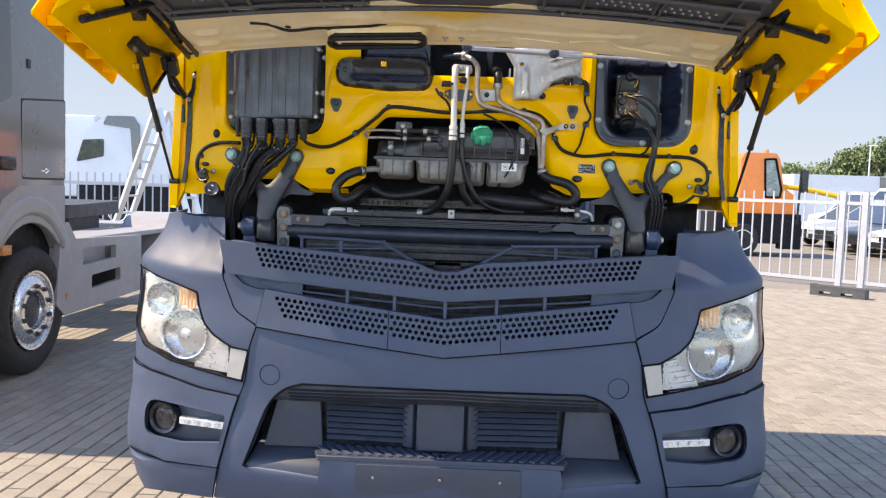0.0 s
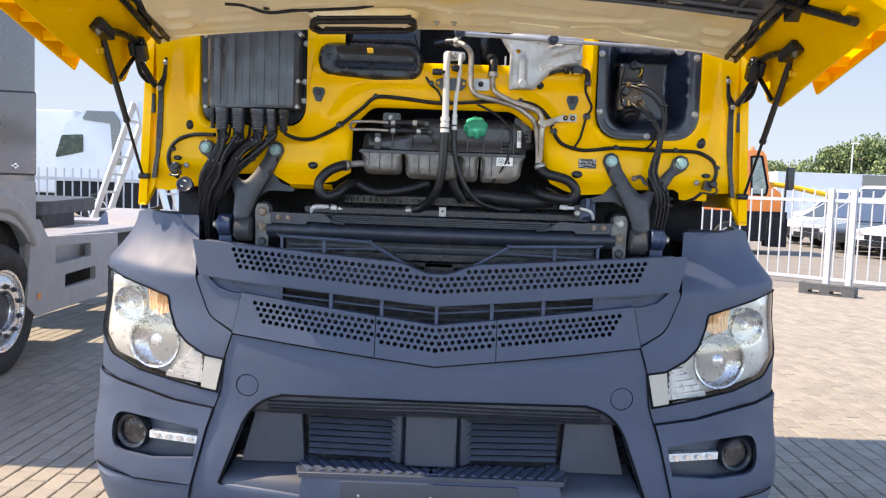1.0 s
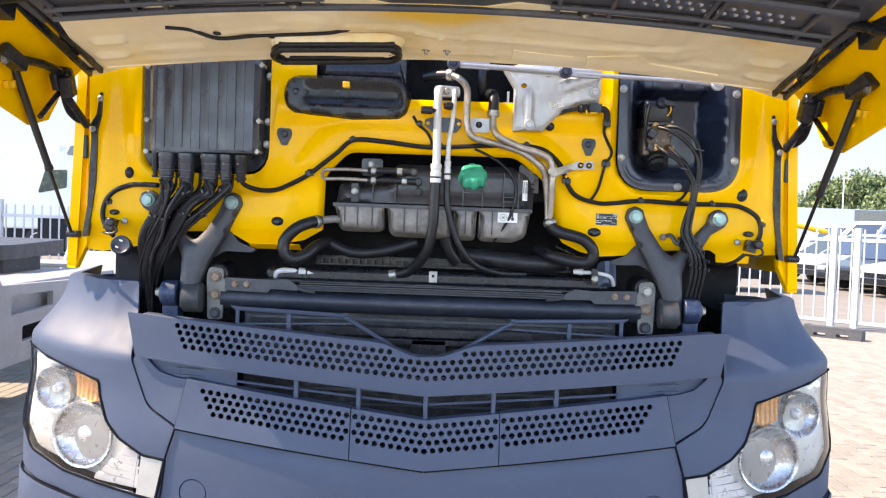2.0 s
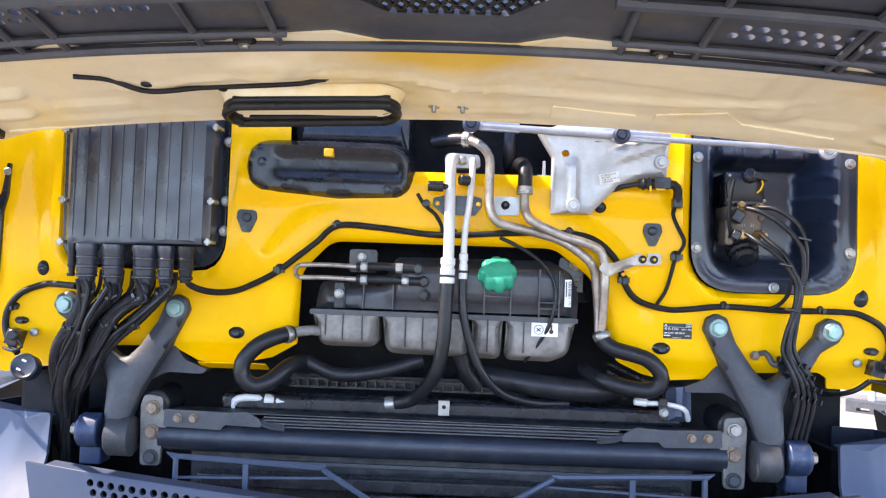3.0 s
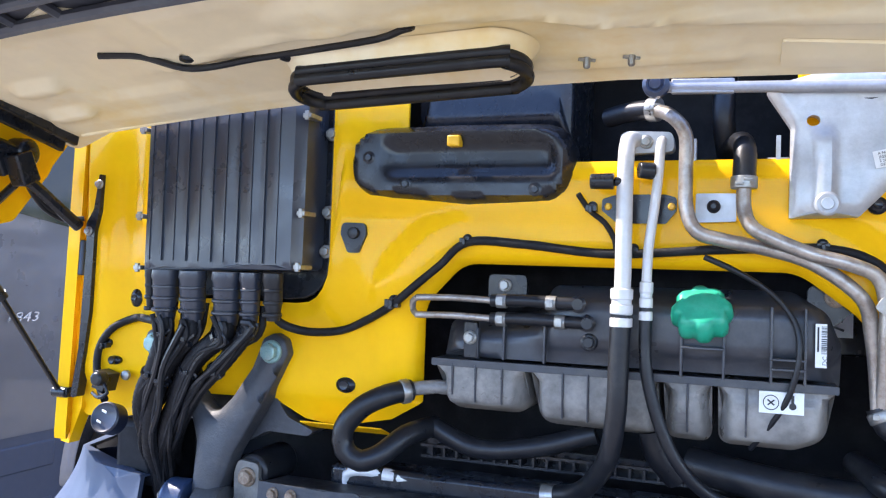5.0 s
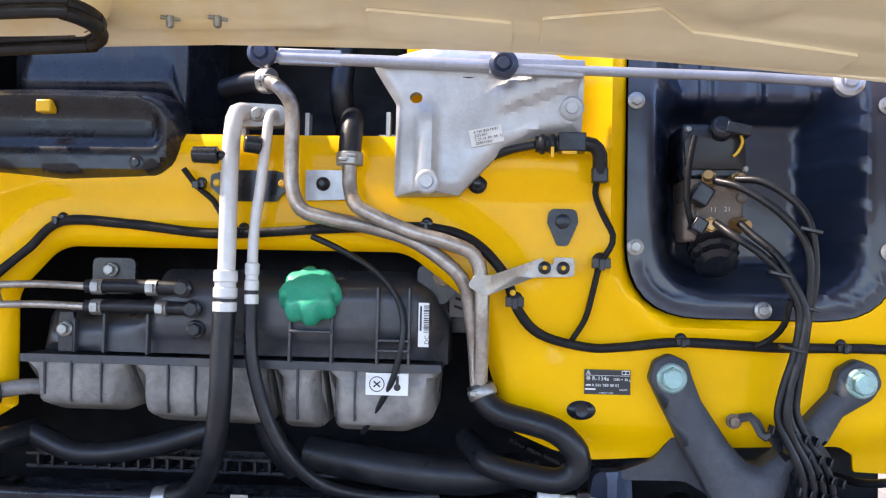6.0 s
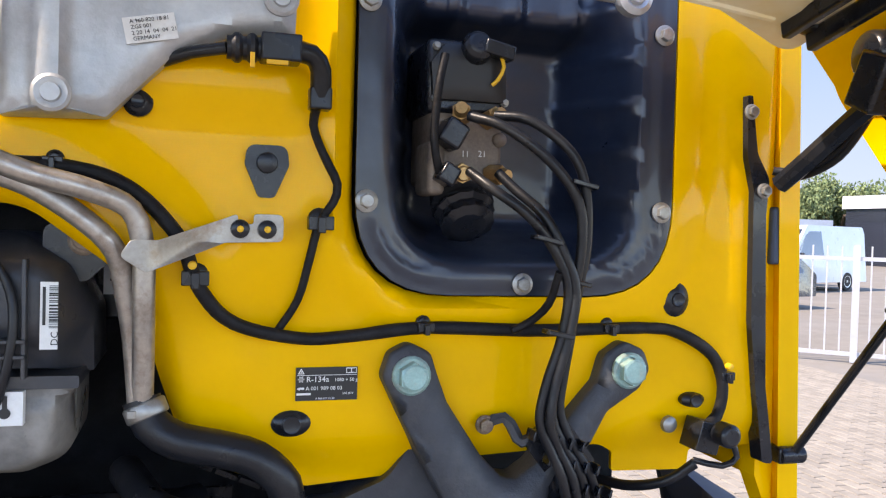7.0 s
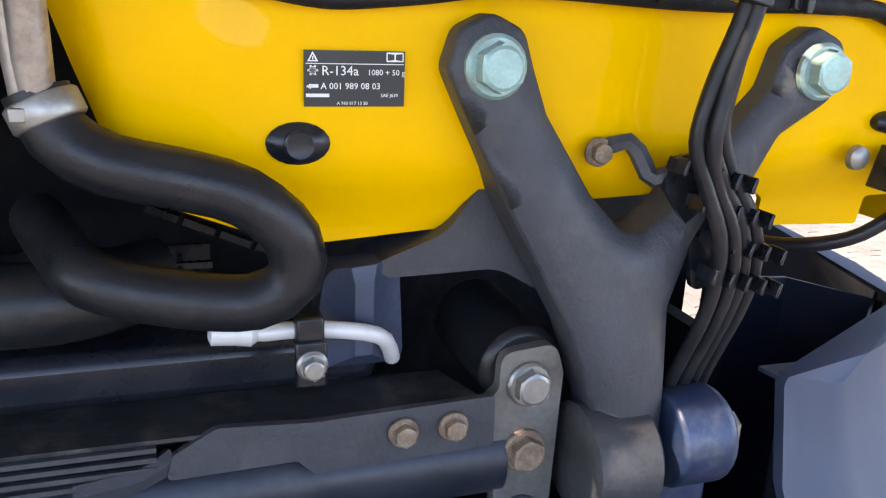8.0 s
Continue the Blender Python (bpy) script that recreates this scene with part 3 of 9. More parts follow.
def corner_at(out=0.0):
    """Bumper corner: below the shoulder it follows the plan, above it sweeps in to a rim of its own."""
    base = face(out)

    def at(x, z):
        px, py, pz = base(x, z)
        v = min(1.0, max(0.0, (z - 1.168 - 0.03 * smooth(1.0, 1.3, abs(x))) / 0.225))
        v = 1.12 * v * v / (v + 0.12)
        w = (1 - (1 - v) ** 2.1) * smooth(0.78, 0.88, abs(x))
        rx = math.copysign(float(np.interp(abs(x), RIM_U, RIM_X)) + out * 0.8, x)
        ry = float(np.interp(abs(x), RIM_U, RIM_Y)) - out * 0.6
        return px + (rx - px) * w, py + (ry - py) * w, z
    return at


WING = rounded([(0.905, 1.388, 0.01), (0.898, 1.30, 0.02), (0.885, 1.16, 0.1), (0.83, 1.03, 0.1), (0.733, 0.975, 0.01), (0.757, 0.888, 0.05), (0.771, 0.767, 0.02), (0.793, 0.700, 0.004), (0.95, 0.716, 0.1), (1.06, 0.738, 0.1), (1.20, 0.757, 0.1), (1.36, 0.772, 0.02), (1.70, 0.775, 0.01), (1.70, 1.403, 0.01), (1.2, 1.402, 0.01)], 0.02)
for g in (-1, 1):
    bm = bmesh.new()
    sheet(bm, WING, corner_at(), [rounded(HEAD, seg=6)], 0.014, 0.012, (0, 1, 0), mirror=g < 0)
    wing = part("bumper_corner", bm, GREYPL, bumper, "grey corner panel around the headlight", bevel=0.004)
    # inner wing line beside the grille
    bm = bmesh.new()
    sheet(bm, rounded([(0.731, 0.982, 0.005), (0.703, 1.118, 0.005), (0.745, 1.122, 0.03), (0.795, 1.135, 0.04), (0.83, 1.165, 0.02), (0.842, 1.184, 0.01), (0.868, 1.186, 0.005), (0.884, 1.165, 0.05), (0.83, 1.035, 0.1), (0.738, 0.985, 0.01)], 0.01), face(-0.004), (), 0.04, 0.02, mirror=g < 0)
    part("grille_surround", bm, GREYPL, bumper, bevel=0.004)
    # headlight
    bm = bmesh.new()
    sheet(bm, rounded([(u * 0.996 + 0.004, v * 0.996 + 0.004, r) for u, v, r in HEAD], seg=6), lambda x, z: face(-0.05 + 0.032 * smooth(1.12, 1.3, x))(x, z), (), 0.03, 0.01, mirror=g < 0)
    lamp = part("headlight", bm, HOUSING, truck, "clear headlight with round reflector bowls and amber indicator")
    bm = bmesh.new()
    ring = rounded(HEAD, seg=6)
    tube(bm, [(g * p[0], p[1], p[2]) for p in [face(0.0)(u, v) for u, v in ring + ring[:1]]], 0.0042, 8, 0.02)
    part("lamp_seal", bm, SEAL, lamp, "black rubber seal round the headlight")
    for cx, cz, r in ((1.178, 1.040, 0.066), (1.060, 0.914, 0.095)):
        px, py, nx, ny = plan_at(s_of(cx))
        axis = Vector((nx * 0.5, ny, 0)).normalized()
        pieces = (("reflector_bowl", LAMPBOWL, [(0.0, r * 0.22), (0.003, r * 0.5), (0.012, r * 0.78), (0.026, r * 0.95), (0.032, r * 1.0), (0.034, r * 1.07), (0.026, r * 1.09), (0.0, r * 1.09)], 0.042, 40, "round silver reflector with a bright rim"),
                  ("bulb_shield", SATIN, [(0, r * 0.26), (0.012, r * 0.25), (0.02, r * 0.15), (0.021, r * 0.02)], 0.040, 16, ""),
                  ("inner_lens", LENS, [(0, r * 1.0), (0.002, r * 0.99), (0.008, r * 0.7), (0.011, r * 0.3)], 0.012, 32, ""))
        bowl = lamp
        for name, material, profile, back, n, words in pieces:
            bm = bmesh.new()
            wave = (lambda a, h: 0.012 * math.sin(a * 22) * smooth(0.03, 0.01, h)) if name == "reflector_bowl" else None
            lathe(bm, profile, (px - axis.x * back, py - axis.y * back, cz), axis, 88 if wave else n, wave)
            for v in bm.verts:
                v.co.x *= g
            bmesh.ops.recalc_face_normals(bm, faces=bm.faces)
            ob = part(name, bm, material, lamp if bowl is lamp else bowl, words)
            bowl = ob if bowl is lamp else bowl
    bm = bmesh.new()
    sheet(bm, rounded([(1.000, 1.088), (0.992, 1.030), (1.045, 1.015, 0.02), (1.100, 1.028, 0.03), (1.112, 1.113)], 0.006), lambda x, z: face(-0.030 - 0.004 * (int(x * 110) % 2))(x, z), (), 0.006, 0.012, mirror=g < 0)
    part("indicator", bm, AMBER, lamp, "amber indicator segment with upright flutes", smooth=20)
    for k in range(5):
        bm = bmesh.new()
        z0, z1 = 0.780 + k * 0.022, 0.8018 + k * 0.022
        right = 1.005 - 0.022 * k - 0.004 * (k % 2)
        sheet(bm, rounded([(0.856, z0), (0.850, z1), (right - 0.01, z1 + 0.010, 0.006), (right, z0 + 0.012, 0.006)], 0.002), face(-0.020), (), 0.03, 0.016, mirror=g < 0)
        part("lamp_inlay", bm, LAMPBAR, lamp, "stepped bright inlay bar", bevel=0.002)
    bm = bmesh.new()
    sheet(bm, rounded([(0.765, 0.876), (0.789, 0.763), (0.847, 0.771), (0.832, 0.888)], 0.004), face(0.001), (), 0.03, 0.012, mirror=g < 0)
    part("side_strip", bm, FROST, lamp, "pale frosted end strip", bevel=0.002)
    bm = bmesh.new()
    sheet(bm, rounded([(u * 0.994 + 0.006, v * 0.994 + 0.006, r) for u, v, r in HEAD[:6]] + [(0.842, 0.897, 0.004), (0.857, 0.775, 0.004)] + [(u * 0.994 + 0.006, v * 0.994 + 0.006, r) for u, v, r in HEAD[10:]], seg=6), face(0.001), (), 0.03, 0.003, mirror=g < 0)
    cover = part("cover_lens", bm, LENS, lamp, "clear cover lens")
    cover.visible_shadow = False
    # dark gaps between the panels
    for line in ([(0.703, 1.120), (0.731, 0.974), (0.756, 0.888), (0.770, 0.765), (0.792, 0.70), (0.817, 0.62), (0.866, 0.412), (0.907, 0.27)], [(0.792, 0.698), (0.95, 0.713), (1.06, 0.735), (1.20, 0.754), (1.36, 0.769), (1.66, 0.772)], [(0.868, 0.409), (1.10, 0.399), (1.36, 0.393), (1.66, 0.391)], [(0.731, 0.975), (0.40, 0.9385), (0.0, 0.8945)]):
        bm = bmesh.new()
        tube(bm, [(g * p[0], p[1], p[2]) for p in [face(0.0085 if line[0][0] < 0.8 and line[-1][0] == 0.0 else 0.004)(u, v) for u, v in line]], 0.0026, 6, 0.03)
        part("panel_gap", bm, SEAL, bumper, "thin dark gap between panels")
    # fog lamp panel
    bm = bmesh.new()
    fog_hole = rounded([(1.205, 0.645, 0.07), (0.842, 0.618, 0.01), (0.858, 0.512, 0.01), (1.02, 0.490, 0.02), (1.195, 0.492, 0.06)], seg=6)
    sheet(bm, rounded([(0.797, 0.695, 0.004), (0.819, 0.62, 0.05), (0.868, 0.412, 0.004), (1.10, 0.402, 0), (1.36, 0.395, 0), (1.70, 0.39, 0), (1.70, 0.768, 0), (1.36, 0.765, 0), (1.20, 0.750, 0.1), (1.06, 0.731, 0.1), (0.95, 0.709, 0.1)], 0.01), face(0.012), [fog_hole], 0.035, 0.02, mirror=g < 0)
    low_corner = part("fog_lamp_panel", bm, GREYPL, bumper, "grey lower corner with fog lamp recess", bevel=0.005)
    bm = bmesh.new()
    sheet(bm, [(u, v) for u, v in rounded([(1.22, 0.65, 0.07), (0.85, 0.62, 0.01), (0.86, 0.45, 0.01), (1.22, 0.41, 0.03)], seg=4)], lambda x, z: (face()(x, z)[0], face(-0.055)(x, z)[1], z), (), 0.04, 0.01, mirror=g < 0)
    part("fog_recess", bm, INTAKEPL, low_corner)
    px, py, nx, ny = plan_at(s_of(1.13))
    axis = Vector((g * nx * 0.5, ny, 0)).normalized()
    bm = bmesh.new()
    lathe(bm, [(0, 0.066), (0.05, 0.066), (0.056, 0.062), (0.05, 0.052), (0.03, 0.048)], Vector((g * px, py, 0.567)) - axis * 0.022, axis, 32)
    fog = part("fog_lamp", bm, BLACKPL, truck, "round fog lamp in a black collar")
    bm = bmesh.new()
    lathe(bm, [(0, 0.02), (0.01, 0.04), (0.02, 0.05)], Vector((g * px, py, 0.567)) - axis * 0.012, axis, 24)
    part("reflector", bm, CHROME, fog)
    bm = bmesh.new()
    lathe(bm, [(0, 0.05), (0.004, 0.049), (0.012, 0.03), (0.014, 0.01)], Vector((g * px, py, 0.567)) + axis * 0.014, axis, 24)
    part("lens", bm, LENS, fog)
    bm = bmesh.new()
    sheet(bm, rounded([(0.852, 0.586), (0.855, 0.558), (1.050, 0.556), (1.052, 0.582)], 0.003), face(-0.01), (), 0.03, 0.03, mirror=g < 0)
    led = part("daytime_light", bm, LAMPBAR, truck, "slim daytime running light bar", bevel=0.002)
    for k in range(4):
        x = 0.885 + k * 0.044
        bm = bmesh.new()
        sheet(bm, oval(x, 0.572 - 0.012 * (x - 0.85), 0.012, 0.008, 10), face(-0.006), (), 0, 0.004, mirror=g < 0)
        part("led_cell", bm, CHROME, led)
    # lowest corner
    bm = bmesh.new()
    sheet(bm, rounded([(0.872, 0.406, 0.003), (0.909, 0.27, 0.01), (1.25, 0.235, 0.05), (1.70, 0.26), (1.70, 0.392, 0), (1.36, 0.392, 0), (1.1, 0.392, 0)], 0.01), face(0.006), (), 0.04, 0.02, mirror=g < 0)
    part("valance_corner", bm, GREYPL, bumper, bevel=0.005)
    # added dark backing paints the shade behind the corner panels
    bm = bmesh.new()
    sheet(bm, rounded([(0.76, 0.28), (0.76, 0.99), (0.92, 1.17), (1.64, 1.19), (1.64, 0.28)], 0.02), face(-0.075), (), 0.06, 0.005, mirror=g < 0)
    part("bumper_liner", bm, DARKCAV, bumper, "added dark sheet closing the corner from behind")
    bm = bmesh.new()
    arc = curve_pts([(1.0, 0.236, 0), (1.072, 0.230, 0), (1.125, 0.216, 0), (1.152, 0.190, 0), (1.170, 0.150, 0)], 0.012)
    n = len(arc) - 1
    sheet(bm, rounded([(0.0, 0.95), (0.0, 1.394), (0.5, 1.392), (1.0, 1.384), (1.0, 0.95)], 0.004), lambda u, z: (g * arc[min(n, int(u * n + 0.5))].x, arc[min(n, int(u * n + 0.5))].y + 0.03 * (1.378 - z), z), (), 0.09, 0.006, (0, 1, 0))
    bmesh.ops.recalc_face_normals(bm, faces=bm.faces)
    part("inner_shield", bm, LINER, bumper, "blue-black splash shield inside the shoulder", smooth=60)
    # narrow flange folded inwards at the inner end of the rim
    bm = bmesh.new()
    sheet(bm, rounded([(0.905, 0.001), (0.905, 0.030), (0.965, 0.026), (1.02, 0.012), (1.03, 0.001)], 0.003), lambda u, d: (g * (float(np.interp(u, RIM_U, RIM_X)) - 0.3 * d * smooth(0.95, 1.0, u)), float(np.interp(u, RIM_U, RIM_Y)) + 0.006 + d, 1.3855 - 0.1 * d), (), 0.02, 0.004, (0, 0, -1))
    bmesh.ops.recalc_face_normals(bm, faces=bm.faces)
    part("rim_flange", bm, GREYPL, bumper)
    # added upright wall just inside the rim, dark to paint shade there
    bm = bmesh.new()

    def rim_wall(u, z):
        p = Vector((float(np.interp(u, RIM_U, RIM_X)), float(np.interp(u, RIM_U, RIM_Y)), 0))
        p += (Vector((1.0, 0.30, 0)) - p).normalized() * 0.022
        return g * p.x, p.y, z

    sheet(bm, [(0.93, 1.0), (0.93, 1.380), (1.1, 1.383), (1.3, 1.386), (1.5, 1.388), (1.5, 1.0)], rim_wall, (), 0.03, 0.004, (0, 1, 0))
    bmesh.ops.recalc_face_normals(bm, faces=bm.faces)
    part("rim_wall", bm, LINER, bumper, "added dark wall for the shade inside the shoulder", smooth=60)
    # added sheet, black in place of shade behind the shoulder
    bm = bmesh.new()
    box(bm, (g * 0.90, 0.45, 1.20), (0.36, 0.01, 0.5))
    part("rear_shield", bm, DARKCAV, bumper, "added dark sheet behind the shoulder")

# ---- cab front wall ----
WALL = rounded([
    (-1.10, 1.485, 0.01), (-1.10, 2.30, 0.01), (-0.378, 2.30, 0), (-0.378, 1.985, 0.004), (0.245, 1.985, 0.004), (0.245, 2.30, 0),
    (1.10, 2.30, 0.01), (1.10, 1.54, 0.01), (1.008, 1.535, 0.004), (1.007, 1.508, 0.004), (0.905, 1.510, 0.004), (0.903, 1.535, 0.01), (0.88, 1.548, 0.03), (0.72, 1.540, 0.1), (0.615, 1.521, 0.03), (0.53, 1.515, 0.02),
    (0.47, 1.528, 0.02), (0.405, 1.558, 0.03), (0.376, 1.64, 0.05), (0.345, 1.745, 0.09), (0.25, 1.816, 0.07),
    (-0.27, 1.816, 0.06), (-0.343, 1.74, 0.07), (-0.350, 1.57, 0.01), (-0.41, 1.535, 0.02), (-0.52, 1.512, 0.03), (-0.59, 1.52, 0.03), (-0.65, 1.555, 0.05), (-0.80, 1.55, 0.1), (-0.93, 1.50, 0.04), (-1.05, 1.478, 0.01)], 0.01)
BOXREC = rounded([(-0.915, 1.735, 0.07), (-0.925, 2.30, 0), (-0.516, 2.30, 0), (-0.516, 1.735, 0.08)], 0.01)
VALREC = rounded([(0.567, 1.728, 0.11), (0.565, 2.30, 0), (0.950, 2.30, 0), (0.952, 1.728, 0.11)], seg=8)
TANK_EDGE = rounded([(-0.343, 1.50, 0), (-0.343, 1.74, 0.07), (-0.27, 1.816, 0.06), (0.25, 1.816, 0.07), (0.345, 1.745, 0.09), (0.376, 1.64, 0.05), (0.376, 1.50, 0)], 0.01)


def wall_at(x, z):
    """The pressed steel wall: a raised rib round the tank opening, sunk rims round the two recesses, flat fields between."""
    p = (x, z)
    d = edge_gap(p, TANK_EDGE)
    y = 0.026 - 0.024 * smooth(1.68, 1.78, z) * smooth(0.565, 0.535, abs(x)) - 0.014 * smooth(0.115, 0.075, d) * smooth(1.56, 1.66, z)
    y += 0.020 * smooth(0.020, 0.0, d)
    if x < -0.3:
        y -= 0.012 * smooth(0.055, 0.03, edge_gap(p, BOXREC)) * (1 - inside(p, BOXREC))
    if x > 0.4:
        y -= 0.014 * smooth(0.050, 0.022, edge_gap(p, VALREC)) * (1 - inside(p, VALREC))
    y += 0.030 * smooth(1.585, 1.52, z) * smooth(0.3, 0.45, abs(x)) - 0.012 * smooth(0.98, 1.04, abs(x))
    y -= 0.012 * smooth(1.90, 1.93, z) * smooth(0.53, 0.48, abs(x)) * smooth(1.99, 1.965, z)
    return x, y, z


bm = bmesh.new()
sheet(bm, WALL, wall_at, [BOXREC, VALREC], 0.016, 0.006)
wall = part("cab_front_wall", bm, YELLOW, truck, "glossy yellow pressed steel cab wall", smooth=50)
# folded lower lip
for x0, x1, z in ((-0.58, -0.42, 1.512),):
    bm = bmesh.new()
    box(bm, ((x0 + x1) / 2, 0.045, z), (x1 - x0, 0.05, 0.003), (-20, 0, 2))
    part("folded_lip", bm, YELLOW, wall, bevel=0.001)
# cab sides
for g in (-1, 1):
    bm = bmesh.new()
    sheet(bm, rounded([(0.02, 1.42), (0.005, 2.28), (2.0, 2.28), (2.0, 1.3), (0.95, 1.3), (0.8, 1.48), (0.07, 1.48)], 0.01), lambda y, z: (g * (1.167 - 0.045 * max(0.0, z - 1.5) - 0.02 * smooth(0.06, 0.0, y)), y, z), (), 0.3, 0.03, (-g, 0, 0))
    side = part("cab_side", bm, YELLOW, truck, "yellow cab side", smooth=40)
    bm = bmesh.new()
    sheet(bm, rounded([(1.095, 1.50), (1.095, 2.28), (1.165, 2.28), (1.168, 1.42), (1.135, 1.42)], 0.004), lambda x, z: (g * (x - 0.045 * max(0.0, z - 1.5) * smooth(1.10, 1.16, x)), 0.032 + 0.022 * smooth(1.12, 1.15, x), z), (), 0.03, 0.03)
    bmesh.ops.recalc_face_normals(bm, faces=bm.faces)
    part("door_pillar", bm, YELLOW, side, bevel=0.003)
    bm = bmesh.new()
    sheet(bm, rounded([(1.047, 1.975, 0.002), (1.050, 1.90, 0.02), (1.060, 1.86, 0.02), (1.063, 1.70, 0.05), (1.072, 1.62, 0.05), (1.086, 1.525, 0.006), (1.102, 1.522, 0.006), (1.087, 1.62, 0.05), (1.079, 1.83, 0.01), (1.082, 1.875, 0.015), (1.064, 1.905, 0.02), (1.054, 1.975, 0.002)], 0.01), lambda x, z: (g * (x - 0.002), 0.004, z), (), 0, 0.022)
    bmesh.ops.recalc_face_normals(bm, faces=bm.faces)
    part("hinge_rail", bm, BLACKPL, side, "black steel hinge rail", bevel=0.003)
    bm = bmesh.new()
    box(bm, (g * 1.106, 0.030, 1.806), (0.020, 0.03, 0.072))
    part("rail_pad", bm, GREYPL, side, "grey rubber pad", bevel=0.004)
    for z in (1.955, 1.86):
        hexbolt("bolt", (g * (1.050 if z > 1.9 else 1.072), 0.004, z), (0, -1, 0), 0.007, ZINC, side, 0.008)
# shell above and behind
bm = bmesh.new()
box(bm, (0, 1.01, 3.55), (2.34, 2.02, 0.05))
box(bm, (0, 2.0, 2.5), (2.34, 0.04, 2.1))
for g in (-1, 1):
    box(bm, (g * 1.155, 1.7, 2.9), (0.03, 0.6, 1.25))
    box(bm, (g * 1.155, 0.12, 2.9), (0.03, 0.12, 1.25), (8, 0, 0))
part("cab_shell", bm, YELLOW, truck, "yellow cab roof and back wall", bevel=0.02)
bm = bmesh.new()
box(bm, (0, 0.10, 2.92), (2.25, 0.012, 1.22), (-8, 0, 0))
part("windscreen", bm, WINGLASS, truck, "dark windscreen")
for g in (-1, 1):
    bm = bmesh.new()
    box(bm, (g * 1.15, 0.8, 2.9), (0.01, 1.25, 1.2))
    part("side_window", bm, WINGLASS, truck)
# added dark sheets, their colour standing in for shade in the bay
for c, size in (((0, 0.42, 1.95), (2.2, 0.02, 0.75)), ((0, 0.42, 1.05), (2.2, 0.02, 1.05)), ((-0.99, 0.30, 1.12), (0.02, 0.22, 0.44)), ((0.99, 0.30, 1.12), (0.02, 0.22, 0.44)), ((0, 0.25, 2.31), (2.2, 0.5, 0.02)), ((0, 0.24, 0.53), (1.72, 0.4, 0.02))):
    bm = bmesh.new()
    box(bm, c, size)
    part("bulkhead", bm, DARKCAV, truck, "added dark sheet for the shade behind the wall")

# ---- fuse and control box ----
ebox_y = -0.085
bm = bmesh.new()
sheet(bm, rounded([(-0.910, 1.742, 0.065), (-0.918, 2.28, 0), (-0.522, 2.28, 0), (-0.522, 1.742, 0.075)], 0.01), lambda x, z: (x, 0.008 - 0.006 * smooth(0.03, 0.015, edge_gap((x, z), BOXREC)), z), (), 0.02, 0.01)
carrier = part("box_carrier", bm, BLACKPL, truck, "black plastic carrier plate", bevel=0.003)
bm = bmesh.new()
sheet(bm, rounded([(-0.868, 1.785), (-0.872, 2.26), (-0.535, 2.26), (-0.538, 1.795)], 0.012), lambda x, z: (x, ebox_y - 0.0015 * (int((x + 2) / 0.0265) % 2) + 0.02 * smooth(0.02, 0.0, min(x + 0.872, -0.535 - x)), z), (), 0.0085, 0.09)
ebox = part("control_box", bm, BOXPL, truck, "black ribbed electronics box", smooth=25)
for i in range(11):
    bm = bmesh.new()
    x = -0.845 + i * 0.0265
    box(bm, (x, ebox_y - 0.002, 2.02), (0.003, 0.004, 0.43))
    part("cooling_rib", bm, BOXPL, ebox, smooth=0)
for x, z in ((-0.873, 1.79), (-0.873, 1.885), (-0.873, 2.045), (-0.538, 1.80), (-0.535, 1.892), (-0.53, 2.06), (-0.70, 1.779)):
    bm = bmesh.new()
    box(bm, (x, ebox_y + 0.02, z), (0.016, 0.04, 0.008))
    box(bm, (x, ebox_y + 0.002, z), (0.008, 0.006, 0.016))
    part("clip", bm, ZINC, ebox, "bright spring clip", bevel=0.001)
for x, z in ((-0.526, 1.83), (-0.522, 2.04), (-0.524, 1.90)):
    hexbolt("bolt", (x, -0.004, z), (0, -1, 0), 0.009, ZINC, carrier)
for x, w, zb in ((-0.846, 0.016, 1.72), (-0.811, 0.042, 1.700), (-0.752, 0.042, 1.695), (-0.679, 0.046, 1.697), (-0.632, 0.032, 1.700), (-0.586, 0.030, 1.71)):
    bm = bmesh.new()
    lathe(bm, [(0, w * 0.58), (0.012, w * 0.62), (0.018, w * 0.56), (1.762 - zb, w * 0.53), (1.774 - zb, w * 0.46), (1.792 - zb, w * 0.38)], (x, ebox_y + 0.005, 1.788), (0, 0.06, -1), 16)
    for k in range(3):
        lathe(bm, [(0, w * 0.53), (0.002, w * 0.575), (0.005, w * 0.575), (0.007, w * 0.53)], (x, ebox_y + 0.006, 1.762 - 0.021 * k), (0, 0.06, -1), 16)
    part("connector_boot", bm, BOXPL if w > 0.03 else RUBBER, ebox, "black banded connector boot", smooth=35)

# ---- loom from the box down behind the bumper ----
rng = random.Random(4)
LOOM = (([(-0.811, 1.70), (-0.809, 1.678), (-0.837, 1.614), (-0.885, 1.546), (-0.900, 1.479), (-0.898, 1.405), (-0.897, 1.25)], 0.0155),
        ([(-0.754, 1.70), (-0.757, 1.672), (-0.815, 1.607), (-0.858, 1.532), (-0.886, 1.457), (-0.905, 1.39), (-0.91, 1.25)], 0.0165),
        ([(-0.680, 1.70), (-0.685, 1.675), (-0.749, 1.628), (-0.805, 1.548), (-0.848, 1.473), (-0.889, 1.405), (-0.90, 1.25)], 0.0175),
        ([(-0.633, 1.70), (-0.635, 1.684), (-0.690, 1.626), (-0.762, 1.566), (-0.819, 1.500), (-0.872, 1.435), (-0.896, 1.38), (-0.90, 1.25)], 0.014))
